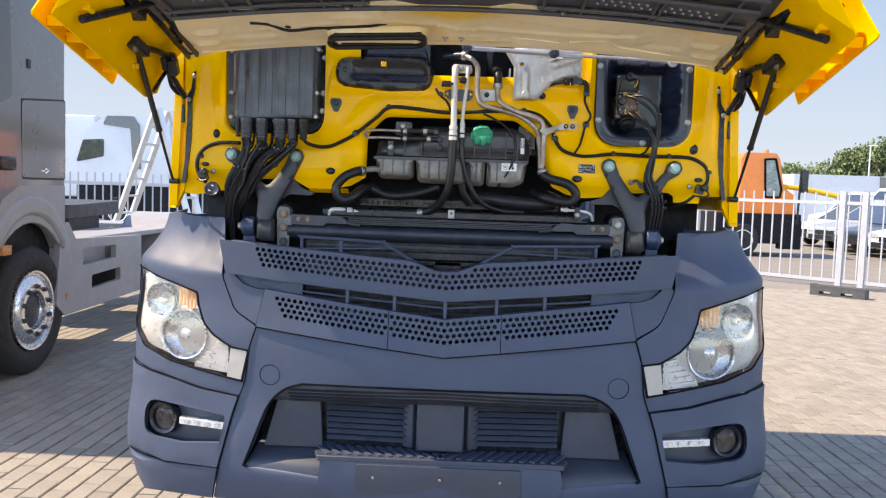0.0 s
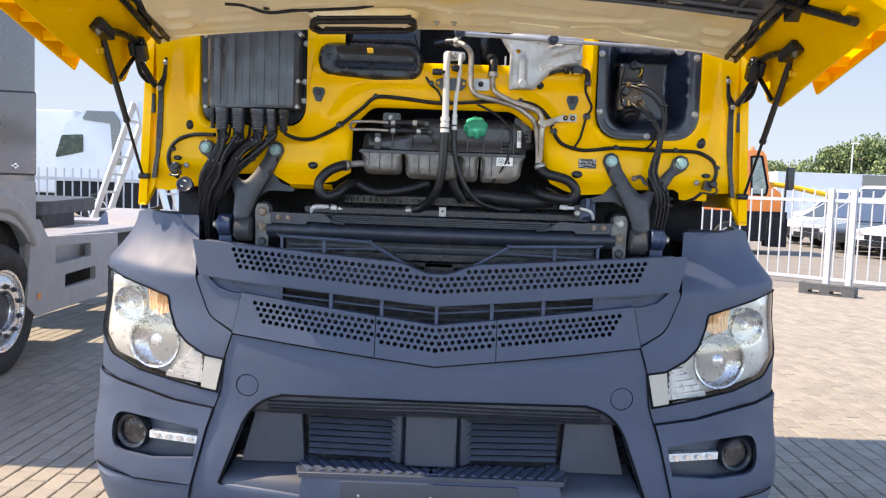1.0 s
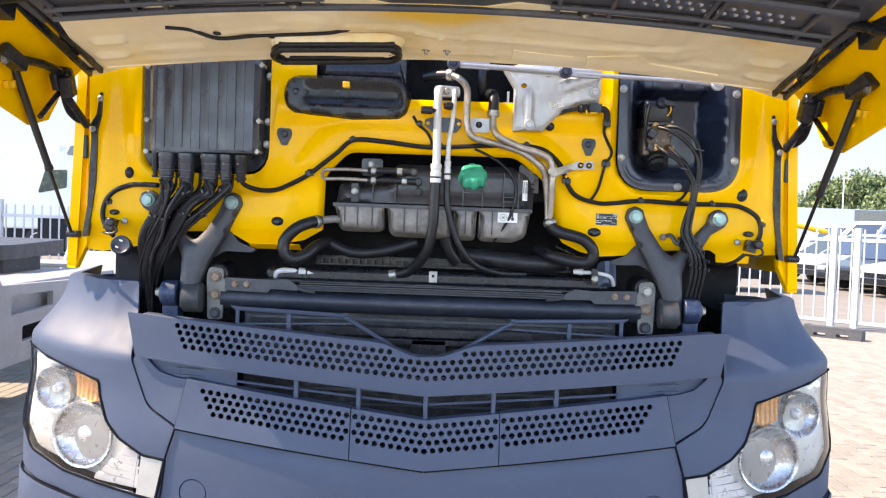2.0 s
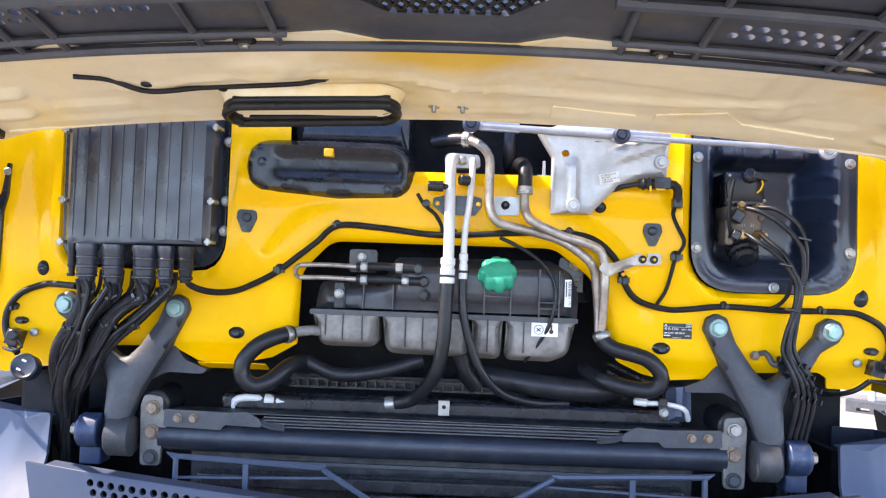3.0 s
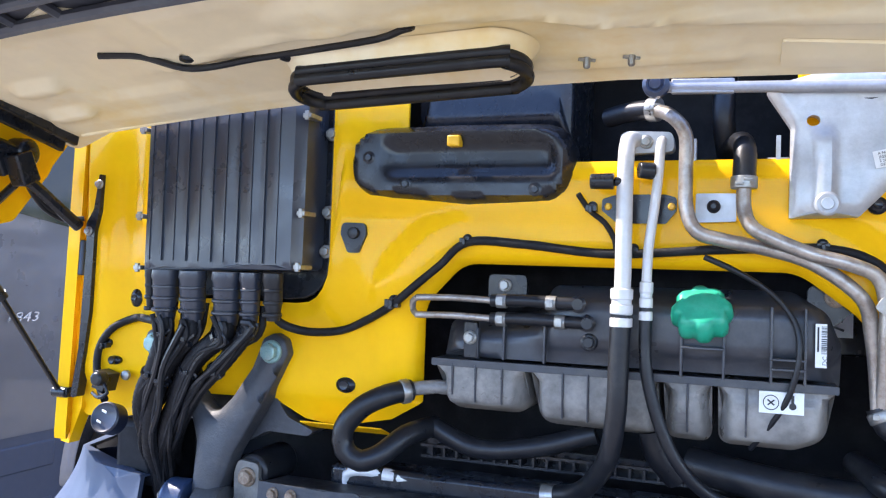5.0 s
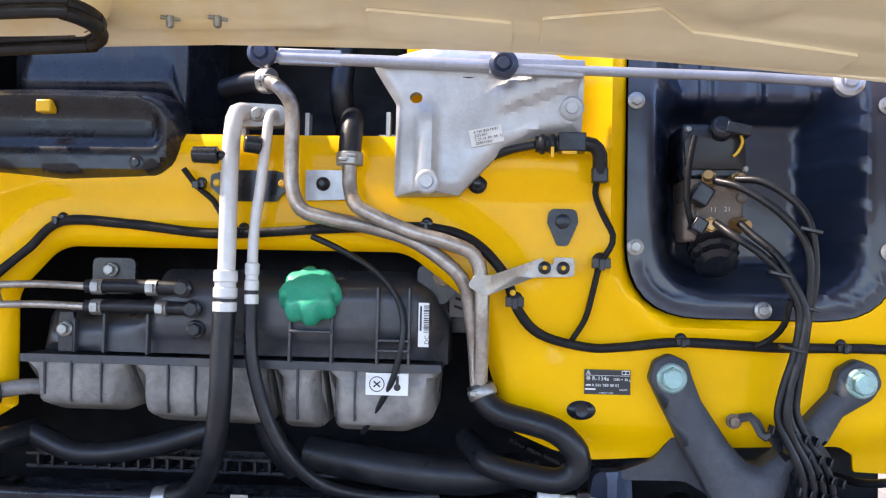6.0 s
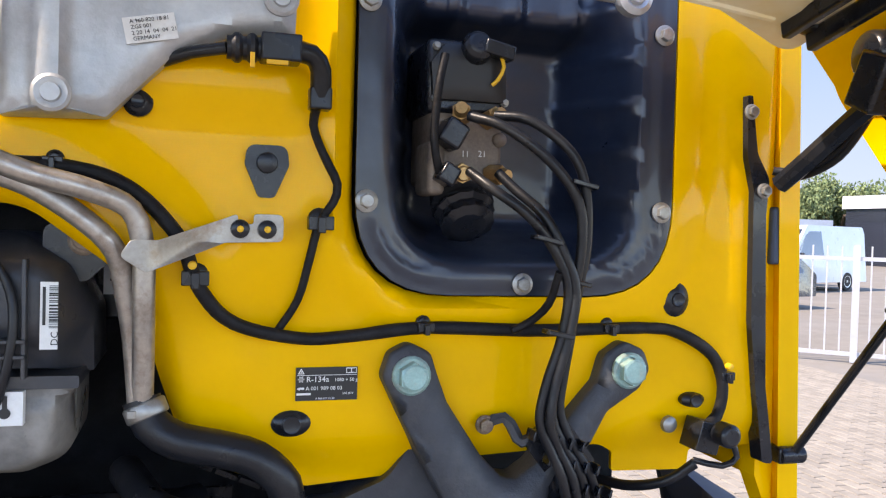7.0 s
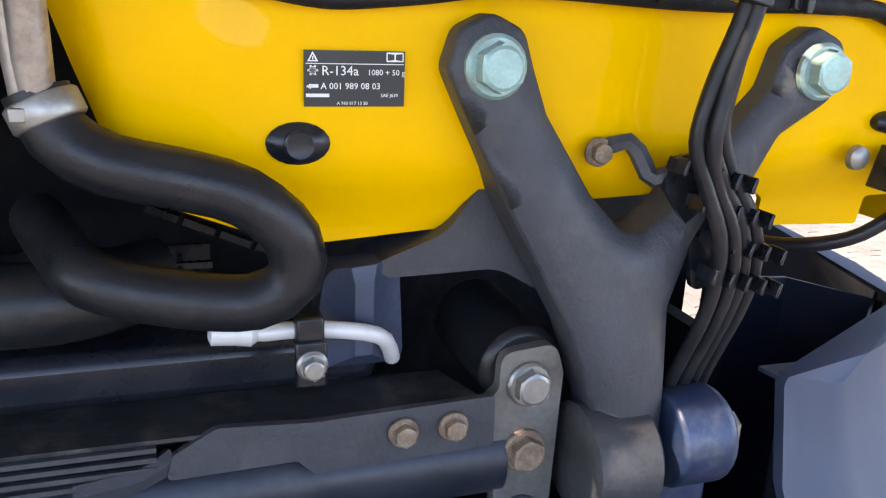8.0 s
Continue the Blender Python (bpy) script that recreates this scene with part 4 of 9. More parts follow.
for path, r in LOOM:
    n = len(path) - 1
    back = [ebox_y + 0.006, ebox_y + 0.008, -0.066, -0.040, -0.008, 0.045, 0.09, 0.12]
    line = [(x, back[i] if i < n else 0.12, z) for i, (x, z) in enumerate(path)]
    bm = bmesh.new()
    tube(bm, line, r, 12, 0.005, rib=0.0013, rib_step=0.009)
    part("loom_trunk", bm, TAPE, truck, "thick taped cable loom below the box", smooth=50)
    # single wires lying on the trunk, and wires that leave it
    for k in range(5):
        a, free = rng.uniform(-2.4, 0.6), k > 2
        j = [rng.uniform(-0.012, 0.012) if free else 0.0 for q in range(8)]
        rr = rng.choice((0.0035, 0.0045, 0.0055))
        bm = bmesh.new()
        tube(bm, [(x + (r + rr * 0.6) * math.cos(a + 0.5 * i) + j[i], y + (r + rr * 0.6) * math.sin(a - 0.15 * i) - (0.006 if free else 0), z + j[7 - i]) for i, (x, y, z) in enumerate(line)], rr, 7, 0.012, rib=0.0004, rib_step=0.008)
        part("loom_branch", bm, TAPE if k % 2 else RUBBER, truck, "thin black cable on the loom")
    # bushy tape necks and ties with tails
    for f, (i, up) in enumerate(((1, 0.0), (2, 0.2))):
        a, b = Vector(line[i]), Vector(line[i + 1])
        d = (b - a).normalized()
        bm = bmesh.new()
        lathe(bm, [(0, r * 0.9), (0.003, r * 1.28), (0.010, r * 1.24), (0.013, r * 0.9)], a + (b - a) * up, d, 14)
        tie = part("cable_tie", bm, BLACKPL, truck, "black cable tie with its tail", smooth=25)
        bm = bmesh.new()
        box(bm, a + (b - a) * up + Vector((r * 0.9, -r * 1.1, -0.004)), (0.026, 0.002, 0.005), (0, rng.uniform(-50, 50), rng.uniform(-30, 30)))
        box(bm, a + (b - a) * up + Vector((r * 0.3, -r * 1.3, -0.006)), (0.009, 0.007, 0.008))
        part("tie_tail", bm, BLACKPL, tie, bevel=0.0006)
# tangle of thin cables behind the trunks
for k in range(9):
    x = -0.81 + 0.024 * k
    j = [rng.uniform(-0.014, 0.014) for q in range(8)]
    f = (x + 0.85) / 0.24
    bm = bmesh.new()
    tube(bm, [(x, ebox_y + 0.03, 1.73), (x - 0.008, -0.055, 1.68), (x - 0.03 - 0.05 * f + j[0], -0.045, 1.63 + j[1]), (x - 0.05 - 0.11 * f + j[2], -0.03, 1.56 + j[3]), (x - 0.06 - 0.155 * f + j[4], -0.012, 1.49), (-0.895 + j[5], 0.03, 1.40), (-0.90 + j[6], 0.06, 1.25)], rng.choice((0.0045, 0.0055, 0.007)), 7, 0.014, rib=0.0005, rib_step=0.009)
    part("loom_branch", bm, TAPE, truck, "taped black cable loom")

# ---- cables along the wall ----
def cable(name, pts, r, material=TAPE, label="black taped cable loom along the wall", parent=None, rib=0.0006):
    bm = bmesh.new()
    tube(bm, pts, r, 10, 0.01, rib, 0.011)
    return part(name, bm, material, truck if parent is None else parent, label)


W = -0.002
def on_wall(pts, gap=0.0115):
    return [(x, wall_at(x, z)[1] - gap, z) for x, z in pts]


cable("wall_loom", [(-0.586, ebox_y + 0.01, 1.74), (-0.584, -0.06, 1.705), (-0.545, -0.03, 1.688)] + on_wall([(-0.50, 1.690), (-0.45, 1.71), (-0.393, 1.739), (-0.34, 1.78), (-0.302, 1.811), (-0.253, 1.851), (-0.156, 1.849), (-0.017, 1.837), (0.156, 1.848), (0.278, 1.851), (0.343, 1.835), (0.391, 1.789), (0.412, 1.738), (0.446, 1.702), (0.514, 1.684), (0.569, 1.686), (0.646, 1.695), (0.782, 1.691), (0.92, 1.692), (0.968, 1.685), (1.011, 1.658), (1.024, 1.62), (1.018, 1.585)]) + [(0.995, 0.0, 1.572)], 0.0068)
cable("wall_loom", [(-0.846, -0.05, 1.69), (-0.90, -0.02, 1.692)] + on_wall([(-0.954, 1.690), (-1.005, 1.668), (-1.030, 1.63), (-1.034, 1.585)]) + [(-1.01, -0.01, 1.545), (-0.99, -0.02, 1.53)], 0.0075)
cable("thin_cable", [(0.12, -0.042, 1.835), (0.165, -0.04, 1.815), (0.213, -0.03, 1.785), (0.245, -0.03, 1.745), (0.252, -0.035, 1.70), (0.24, -0.03, 1.64), (0.215, -0.01, 1.59), (0.19, 0.02, 1.55)], 0.004, RUBBER, "thin black cable")
cable("sensor_cable", [(0.523, -0.028, 1.93)] + on_wall([(0.520, 1.905), (0.530, 1.875), (0.545, 1.845), (0.540, 1.825), (0.528, 1.805), (0.519, 1.765), (0.510, 1.725), (0.49, 1.69)], 0.008), 0.0043, TAPE, "black taped sensor cable")
cable("sensor_cable", [(-0.072, -0.03, 1.93)] + on_wall([(-0.055, 1.905), (-0.03, 1.885), (-0.015, 1.86), (-0.012, 1.842)], 0.008), 0.004, TAPE, "black taped sensor cable")
cable("branch_cable", [(0.745, W, 1.692), (0.765, W - 0.005, 1.703), (0.776, -0.03, 1.725), (0.778, -0.05, 1.76)], 0.004, TAPE, "short branch cable")
for x, z in ((-0.258, 1.857), (-0.388, 1.748), (0.281, 1.858), (0.408, 1.752), (0.529, 1.809), (0.647, 1.700), (0.870, 1.697), (1.028, 1.638), (-0.052, 1.912), (-1.020, 1.637), (0.014, 1.846)):
    y = wall_at(x, z)[1] - 0.008
    big = 1.0 if (x, z) in ((0.408, 1.752), (0.529, 1.809), (-0.388, 1.748)) else 0.7
    bm = bmesh.new()
    lathe(bm, [(0, 0.012 * big), (0.006, 0.012 * big), (0.009, 0.007 * big)], (x, y + 0.012, z), (0, -1, 0), 14)
    box(bm, (x, y - 0.002, z - 0.004), (0.026 * big, 0.014, 0.014 * big))
    box(bm, (x, y - 0.010, z - 0.006), (0.008 * big, 0.010, 0.016 * big))
    clip = part("cable_clip", bm, BLACKPL, truck, "black plastic cable clip", bevel=0.001)
    if (x, z) in ((0.408, 1.752), (1.028, 1.638)):
        bm = bmesh.new()
        lathe(bm, [(0, 0.0045), (0.006, 0.004), (0.007, 0.002)], (x - 0.003, y - 0.010, z + 0.009), (0, -1, 0), 10)
        part("clip_pin", bm, YELLOWPL, clip, "yellow stud in the clip")

# ---- plugs, bolts and stickers on the wall ----
for x, z, rx, rz in ((-0.963, 1.729, 0.014, 0.018), (-0.492, 1.592, 0.019, 0.014), (0.508, 1.592, 0.021, 0.014), (0.967, 1.725, 0.018, 0.021), (0.352, 1.916, 0.014, 0.014)):
    plug("blanking_plug", x, z, rx, rz, wall, wall_at(x, z)[1] - 0.002)
for x in (-0.471, 0.475):
    z = 1.862
    bm = bmesh.new()
    sheet(bm, rounded([(x - 0.02, z + 0.02, 0.016), (x + 0.02, z + 0.02, 0.016), (x + 0.022, z, 0.01), (x + 0.008, z - 0.033, 0.006), (x - 0.008, z - 0.033, 0.006), (x - 0.022, z, 0.01)], seg=5), lambda u, v: (u, wall_at(u, v)[1] - 0.006, v), (), 0.012, 0.008)
    lathe(bm, [(0, 0.011), (0.006, 0.010), (0.007, 0.006)], (x, wall_at(x, z)[1] - 0.006, z + 0.002), (0, -1, 0), 16)
    part("bump_stop", bm, BLACKPL, wall, "black rubber pear-shaped stop", bevel=0.002)

# refrigerant sticker
LX0, LX1, LZ0, LZ1 = 0.512, 0.578, 1.616, 1.6515
sticker_y = wall_at(0.545, 1.635)[1] - 0.002
bm = bmesh.new()
box(bm, ((LX0 + LX1) / 2, sticker_y, (LZ0 + LZ1) / 2), (LX1 - LX0, 0.0015, LZ1 - LZ0))
sticker = part("sticker", bm, BLACKLAB, truck, "black refrigerant sticker with white print")


def lettering(words, x, z, size, material, parent, y, turn=0.0, name="print"):
    """Raised print made with the built-in font, facing the camera's side."""
    c = bpy.data.curves.new(name, "FONT")
    c.body, c.size, c.extrude = words, size, 0.0002
    c.resolution_u = 2
    tmp = bpy.data.objects.new(name, c)
    me = bpy.data.meshes.new_from_object(tmp)
    bpy.data.objects.remove(tmp)
    me.transform(pose(x, y, z, 90, 0, 0) @ pose(0, 0, 0, 0, 0, turn))
    me.materials.clear()
    me.materials.append(material)
    b = bmesh.new()
    b.from_mesh(me)
    bpy.data.meshes.remove(me)
    return part(name, b, material, parent, smooth=0)


ly = sticker_y - 0.001
lettering("R-134a", LX0 + 0.011, 1.6360, 0.0085, WHITELAB, sticker, ly)
lettering("1080 + 50 g", LX0 + 0.041, 1.6362, 0.0052, WHITELAB, sticker, ly)
lettering("A 001 989 08 03", LX0 + 0.0105, 1.6272, 0.0058, WHITELAB, sticker, ly)
lettering("A 960 817 13 20", LX0 + 0.021, 1.6172, 0.0030, WHITELAB, sticker, ly)
lettering("SAE J639", LX0 + 0.050, 1.6222, 0.0032, WHITELAB, sticker, ly)
bm = bmesh.new()
box(bm, (LX0 + 0.0085, ly, 1.6232), (0.015, 0.0006, 0.0022))
box(bm, ((LX0 + LX1) / 2, ly, 1.6432), (0.064, 0.0006, 0.0005))
part("print_bar", bm, WHITELAB, sticker, smooth=0)
bm = bmesh.new()
sheet(bm, [(LX0 + 0.002, 1.6445), (LX0 + 0.0055, 1.6508), (LX0 + 0.009, 1.6445)], lambda u, v: (u, ly, v), [[(LX0 + 0.0035, 1.6452), (LX0 + 0.0055, 1.649), (LX0 + 0.0075, 1.6452)]], 0, 0.0006)
box(bm, (LX0 + 0.0055, ly, 1.6467), (0.0007, 0.0006, 0.0022))
part("warning_triangle", bm, WHITELAB, sticker, smooth=0)
bm = bmesh.new()
for k in range(3):
    box(bm, (LX0 + 0.0055, ly, 1.639), (0.0068, 0.0006, 0.0013), (0, k * 60, 0))
sheet(bm, oval(LX0 + 0.0055, 1.639, 0.0024, 0.0024, 12), lambda u, v: (u, ly - 0.0003, v), [oval(LX0 + 0.0055, 1.639, 0.0012, 0.0012, 12)], 0, 0.0006)
box(bm, (LX0 + 0.006, ly, 1.6292), (0.006, 0.0006, 0.0022))
box(bm, (LX0 + 0.003, ly, 1.6285), (0.003, 0.0006, 0.0014), (0, 25, 0))
part("pictogram", bm, WHITELAB, sticker, smooth=0)
bm = bmesh.new()
sheet(bm, rounded([(LX1 - 0.0125, 1.6448), (LX1 - 0.0125, 1.6508), (LX1 - 0.001, 1.6508), (LX1 - 0.001, 1.6448)], 0.0008), lambda u, v: (u, ly, v), [[(LX1 - 0.0118, 1.6455), (LX1 - 0.0118, 1.650), (LX1 - 0.0072, 1.6495), (LX1 - 0.0072, 1.646)], [(LX1 - 0.0063, 1.646), (LX1 - 0.0063, 1.6495), (LX1 - 0.0017, 1.650), (LX1 - 0.0017, 1.6455)]], 0, 0.0006)
part("book_sign", bm, WHITELAB, sticker, smooth=0)

# ---- recess with the brake valve ----
bm = bmesh.new()
REC_OUT = rounded([(0.569, 1.730, 0.108), (0.567, 2.28, 0), (0.948, 2.28, 0), (0.950, 1.730, 0.108)], seg=8)
REC_IN = rounded([(0.605, 1.760, 0.09), (0.603, 2.28, 0), (0.906, 2.28, 0), (0.908, 1.762, 0.09)], seg=8)


def recess_at(x, z):
    d = edge_gap((x, z), REC_IN) if inside((x, z), REC_IN) else 0.0
    band = smooth(0.006, 0.018, d) * smooth(0.066, 0.050, d)
    side = smooth(0.06, 0.04, abs(abs(x - 0.756) - 0.15)) * smooth(1.80, 1.82, z)
    wob = -0.014 * band * side * max(0.0, math.cos((z - 1.79) * math.tau / 0.056)) ** 4
    wob -= 0.013 * smooth(2.03, 2.05, z) * max(0.0, math.cos((x - 0.62) * math.tau / 0.075)) ** 3 * smooth(0.01, 0.03, d)
    wob += 0.010 * smooth(0.002, 0.01, d) * smooth(0.03, 0.02, d)
    lip = -0.004 * smooth(0.006, 0.0, abs(edge_gap((x, z), REC_OUT) - 0.018))
    top = 0.07 * smooth(2.03, 2.06, z)
    return x, 0.012 + lip + wob + (0.14 - top) * smooth(0.004, 0.055, d), z


sheet(bm, REC_OUT, recess_at, (), 0.0075, 0.006)
recess = part("valve_recess", bm, TUB, truck, "glossy black plastic tub sunk in the wall", smooth=60)
for x, z in ((0.579, 2.042), (0.580, 1.830), (0.760, 1.743), (0.934, 1.829), (0.931, 2.037)):
    hexbolt("bolt", (x, 0.010, z), (0, -1, 0), 0.0085, ZINC, recess, 0.010, 1.45, "zinc bolt with washer")
bm = bmesh.new()
box(bm, (0.694, 0.075, 1.972), (0.092, 0.10, 0.082))
valve = part("brake_valve", bm, BLACKPL, truck, "black and brown brake valve with brass fittings", bevel=0.006)
bm = bmesh.new()
sheet(bm, rounded([(0.653, 1.945), (0.650, 1.985), (0.665, 2.006, 0.01), (0.722, 2.006, 0.01), (0.736, 1.985), (0.738, 1.945)], 0.006), lambda x, z: (x, 0.018 - 0.006 * smooth(0.0, 0.012, edge_gap((x, z), [(0.65, 1.94), (0.65, 2.01), (0.74, 2.01), (0.74, 1.94)])), z), (), 0.012, 0.01)
part("valve_cover", bm, BLACKLAB, valve, "glossy black cover", bevel=0.002)
bm = bmesh.new()
lathe(bm, [(0, 0.018), (0.015, 0.018), (0.022, 0.012)], (0.70, 0.02, 2.0), (0, -1, 0.3), 16)
box(bm, (0.722, 0.005, 2.0), (0.035, 0.02, 0.016), (0, 12, 0))
part("connector", bm, BLACKPL, valve, bevel=0.002)
bm = bmesh.new()
tube(bm, [(0.725, 0.004, 1.995), (0.728, 0.002, 1.982), (0.722, 0.003, 1.968), (0.716, 0.006, 1.962)], 0.0022, 6)
part("yellow_tag", bm, YELLOWPL, valve, "thin yellow locking strap")
for x, z in ((0.656, 2.003), (0.737, 2.003), (0.737, 1.946), (0.656, 1.946)):
    hexbolt("screw", (x, 0.022, z), (0, -1, 0), 0.004, ZINC, valve, 0.006, 1.2)
bm = bmesh.new()
box(bm, (0.697, 0.075, 1.895), (0.085, 0.09, 0.085))
box(bm, (0.66, 0.05, 1.87), (0.02, 0.06, 0.06))
cyl(bm, (0.662, 0.05, 1.905), (0.662, 0.02, 1.905), 0.008)
cyl(bm, (0.735, 0.05, 1.905), (0.735, 0.02, 1.905), 0.008)
cyl(bm, (0.735, 0.05, 1.87), (0.735, 0.02, 1.87), 0.008)
part("valve_body", bm, mat("brown_grey_casting", (0.19, 0.15, 0.12), 0.55, 0.3, vary=0.3, scale=30, bump=0.4, bump_scale=150), valve, "brown-grey cast valve body", bevel=0.006)
lettering("11", 0.690, 1.884, 0.010, WHITELAB, valve, 0.029)
lettering("21", 0.710, 1.885, 0.010, WHITELAB, valve, 0.029)
bm = bmesh.new()
lathe(bm, [(0, 0.034), (0.014, 0.036), (0.016, 0.030), (0.028, 0.034), (0.032, 0.028), (0.045, 0.03), (0.05, 0.02)], (0.702, 0.066, 1.842), (0, -0.75, -0.8), 28, lambda a, h: 0.05 * (int(a * 14 / math.tau * 2) % 2))
part("silencer", bm, BLACKPL, valve, "round ribbed black silencer", smooth=20)
for x, z, d in ((0.689, 1.928, (-0.3, -1, 0.25)), (0.719, 1.926, (0.3, -1, 0.2)), (0.691, 1.866, (-0.2, -1, -0.1)), (0.724, 1.866, (0.5, -1, -0.1))):
    bm = bmesh.new()
    p = Vector((x, 0.03, z))
    a = Vector(d).normalized()
    cyl(bm, p, p + a * 0.02, 0.011, None, 6)
    cyl(bm, p + a * 0.02, p + a * 0.03, 0.009, 0.007, 12)
    part("air_fitting", bm, BRASS, valve, "brass hexagon fitting", 25)
for x, z, w in ((0.672, 1.906, 0.026), (0.668, 1.862, 0.020)):
    bm = bmesh.new()
    box(bm, (x, 0.012, z), (w, 0.036, w * 1.1), (0, 30, 0))
    part("plug_connector", bm, BLACKPL, valve, "black cable connector", bevel=0.003)
cable("valve_cable", [(0.66, 0.0, 1.99), (0.652, -0.005, 1.95), (0.650, 0.0, 1.90), (0.656, 0.004, 1.872), (0.664, 0.02, 1.858), (0.668, 0.05, 1.85)], 0.0045, TAPE, "black taped valve cable")
# air hoses
AIR = [
    [(0.719, 0.0, 1.928), (0.75, -0.025, 1.922), (0.79, -0.042, 1.89), (0.808, -0.045, 1.85), (0.814, -0.04, 1.79), (0.808, -0.036, 1.745), (0.803, -0.03, 1.69), (0.797, -0.026, 1.64), (0.795, -0.025, 1.605)],
    [(0.689, 0.0, 1.926), (0.72, -0.03, 1.912), (0.765, -0.048, 1.877), (0.797, -0.052, 1.835), (0.804, -0.048, 1.79), (0.800, -0.042, 1.74), (0.794, -0.036, 1.69), (0.785, -0.032, 1.64), (0.783, -0.032, 1.60)],
    [(0.691, 0.0, 1.866), (0.705, -0.03, 1.848), (0.738, -0.048, 1.822), (0.767, -0.05, 1.79), (0.790, -0.048, 1.745), (0.786, -0.044, 1.69), (0.772, -0.04, 1.64), (0.766, -0.038, 1.60)],
    [(0.724, 0.0, 1.866), (0.740, -0.02, 1.845), (0.762, -0.042, 1.82), (0.783, -0.05, 1.78), (0.798, -0.05, 1.74), (0.792, -0.048, 1.69), (0.780, -0.045, 1.64), (0.775, -0.045, 1.60)],
]
ends = [(0.846, -0.018), (0.832, -0.022), (0.804, -0.03), (0.818, -0.028)]
for pts, (ex, ey) in zip(AIR, ends):
    x = pts[-1][0]
    cable("air_hose", pts + [(x + (ex - x) * 0.30, ey - 0.008, 1.570), (x + (ex - x) * 0.75, ey - 0.008, 1.535), (ex, ey, 1.50), (ex, ey + 0.01, 1.46), (ex - 0.005, ey + 0.04, 1.38), (ex - 0.01, ey + 0.09, 1.22)], 0.0057, RUBBER, "black air hose", rib=0.0)
for pts in AIR[:1] + AIR[2:3]:
    for k in (3, 5):
        bm = bmesh.new()
        p = Vector(pts[k])
        box(bm, p + Vector((-0.006, -0.004, 0.004)), (0.030, 0.022, 0.005), (0, 12, 0))
        part("cable_tie", bm, BLACKPL, truck, "black cable tie", bevel=0.001)
for x, z in ((0.790, 1.575), (0.809, 1.548), (0.825, 1.520), (0.826, 1.494)):
    bm = bmesh.new()
    box(bm, (x, -0.018, z), (0.060, 0.008, 0.010), (0, 14, 0))
    for j in range(5):
        box(bm, (x + (j - 2) * 0.0145, -0.030, z - (j - 2) * 0.0036), (0.003, 0.018, 0.012), (0, 14, 0))
    part("hose_comb", bm, BLACKPL, truck, "black hose separator comb", bevel=0.001)
bm = bmesh.new()
sheet(bm, rounded([(0.765, 1.562), (0.775, 1.585), (0.815, 1.588), (0.848, 1.545), (0.85, 1.49), (0.80, 1.48), (0.79, 1.53)], 0.008), lambda x, z: (x, -0.008, z), (), 0, 0.006)
part("hose_bracket", bm, BLACKPL, truck, "black hose bracket", bevel=0.001)
bm = bmesh.new()
tube(bm, [(0.722, 0.022, 1.583), (0.745, 0.014, 1.592), (0.756, 0.008, 1.576), (0.763, 0.004, 1.566), (0.785, 0.0, 1.574)], 0.007, 6)
part("hose_bracket", bm, CASTIRON, truck, "bent steel hose bracket")
hexbolt("bolt", (0.723, 0.018, 1.584), (0, -1, 0), 0.008, RUSTY, truck, 0.010)

# ---- cab bearing arms ----
ARM = rounded([(0.601, 1.642), (0.609, 1.668), (0.631, 1.679), (0.655, 1.668), (0.663, 1.644), (0.675, 1.613), (0.713, 1.555), (0.738, 1.529), (0.755, 1.526), (0.778, 1.54), (0.812, 1.582), (0.856, 1.631), (0.865, 1.662), (0.89, 1.678), (0.916, 1.667), (0.925, 1.643), (0.911, 1.621), (0.87, 1.596), (0.848, 1.56), (0.797, 1.511), (0.781, 1.469), (0.784, 1.399), (0.787, 1.31), (0.733, 1.305), (0.723, 1.391), (0.70, 1.455), (0.649, 1.547), (0.622, 1.599)], 0.014, seg=3)


def arm_y(z):
    return 0.006 - 0.018 * smooth(1.63, 1.40, z)


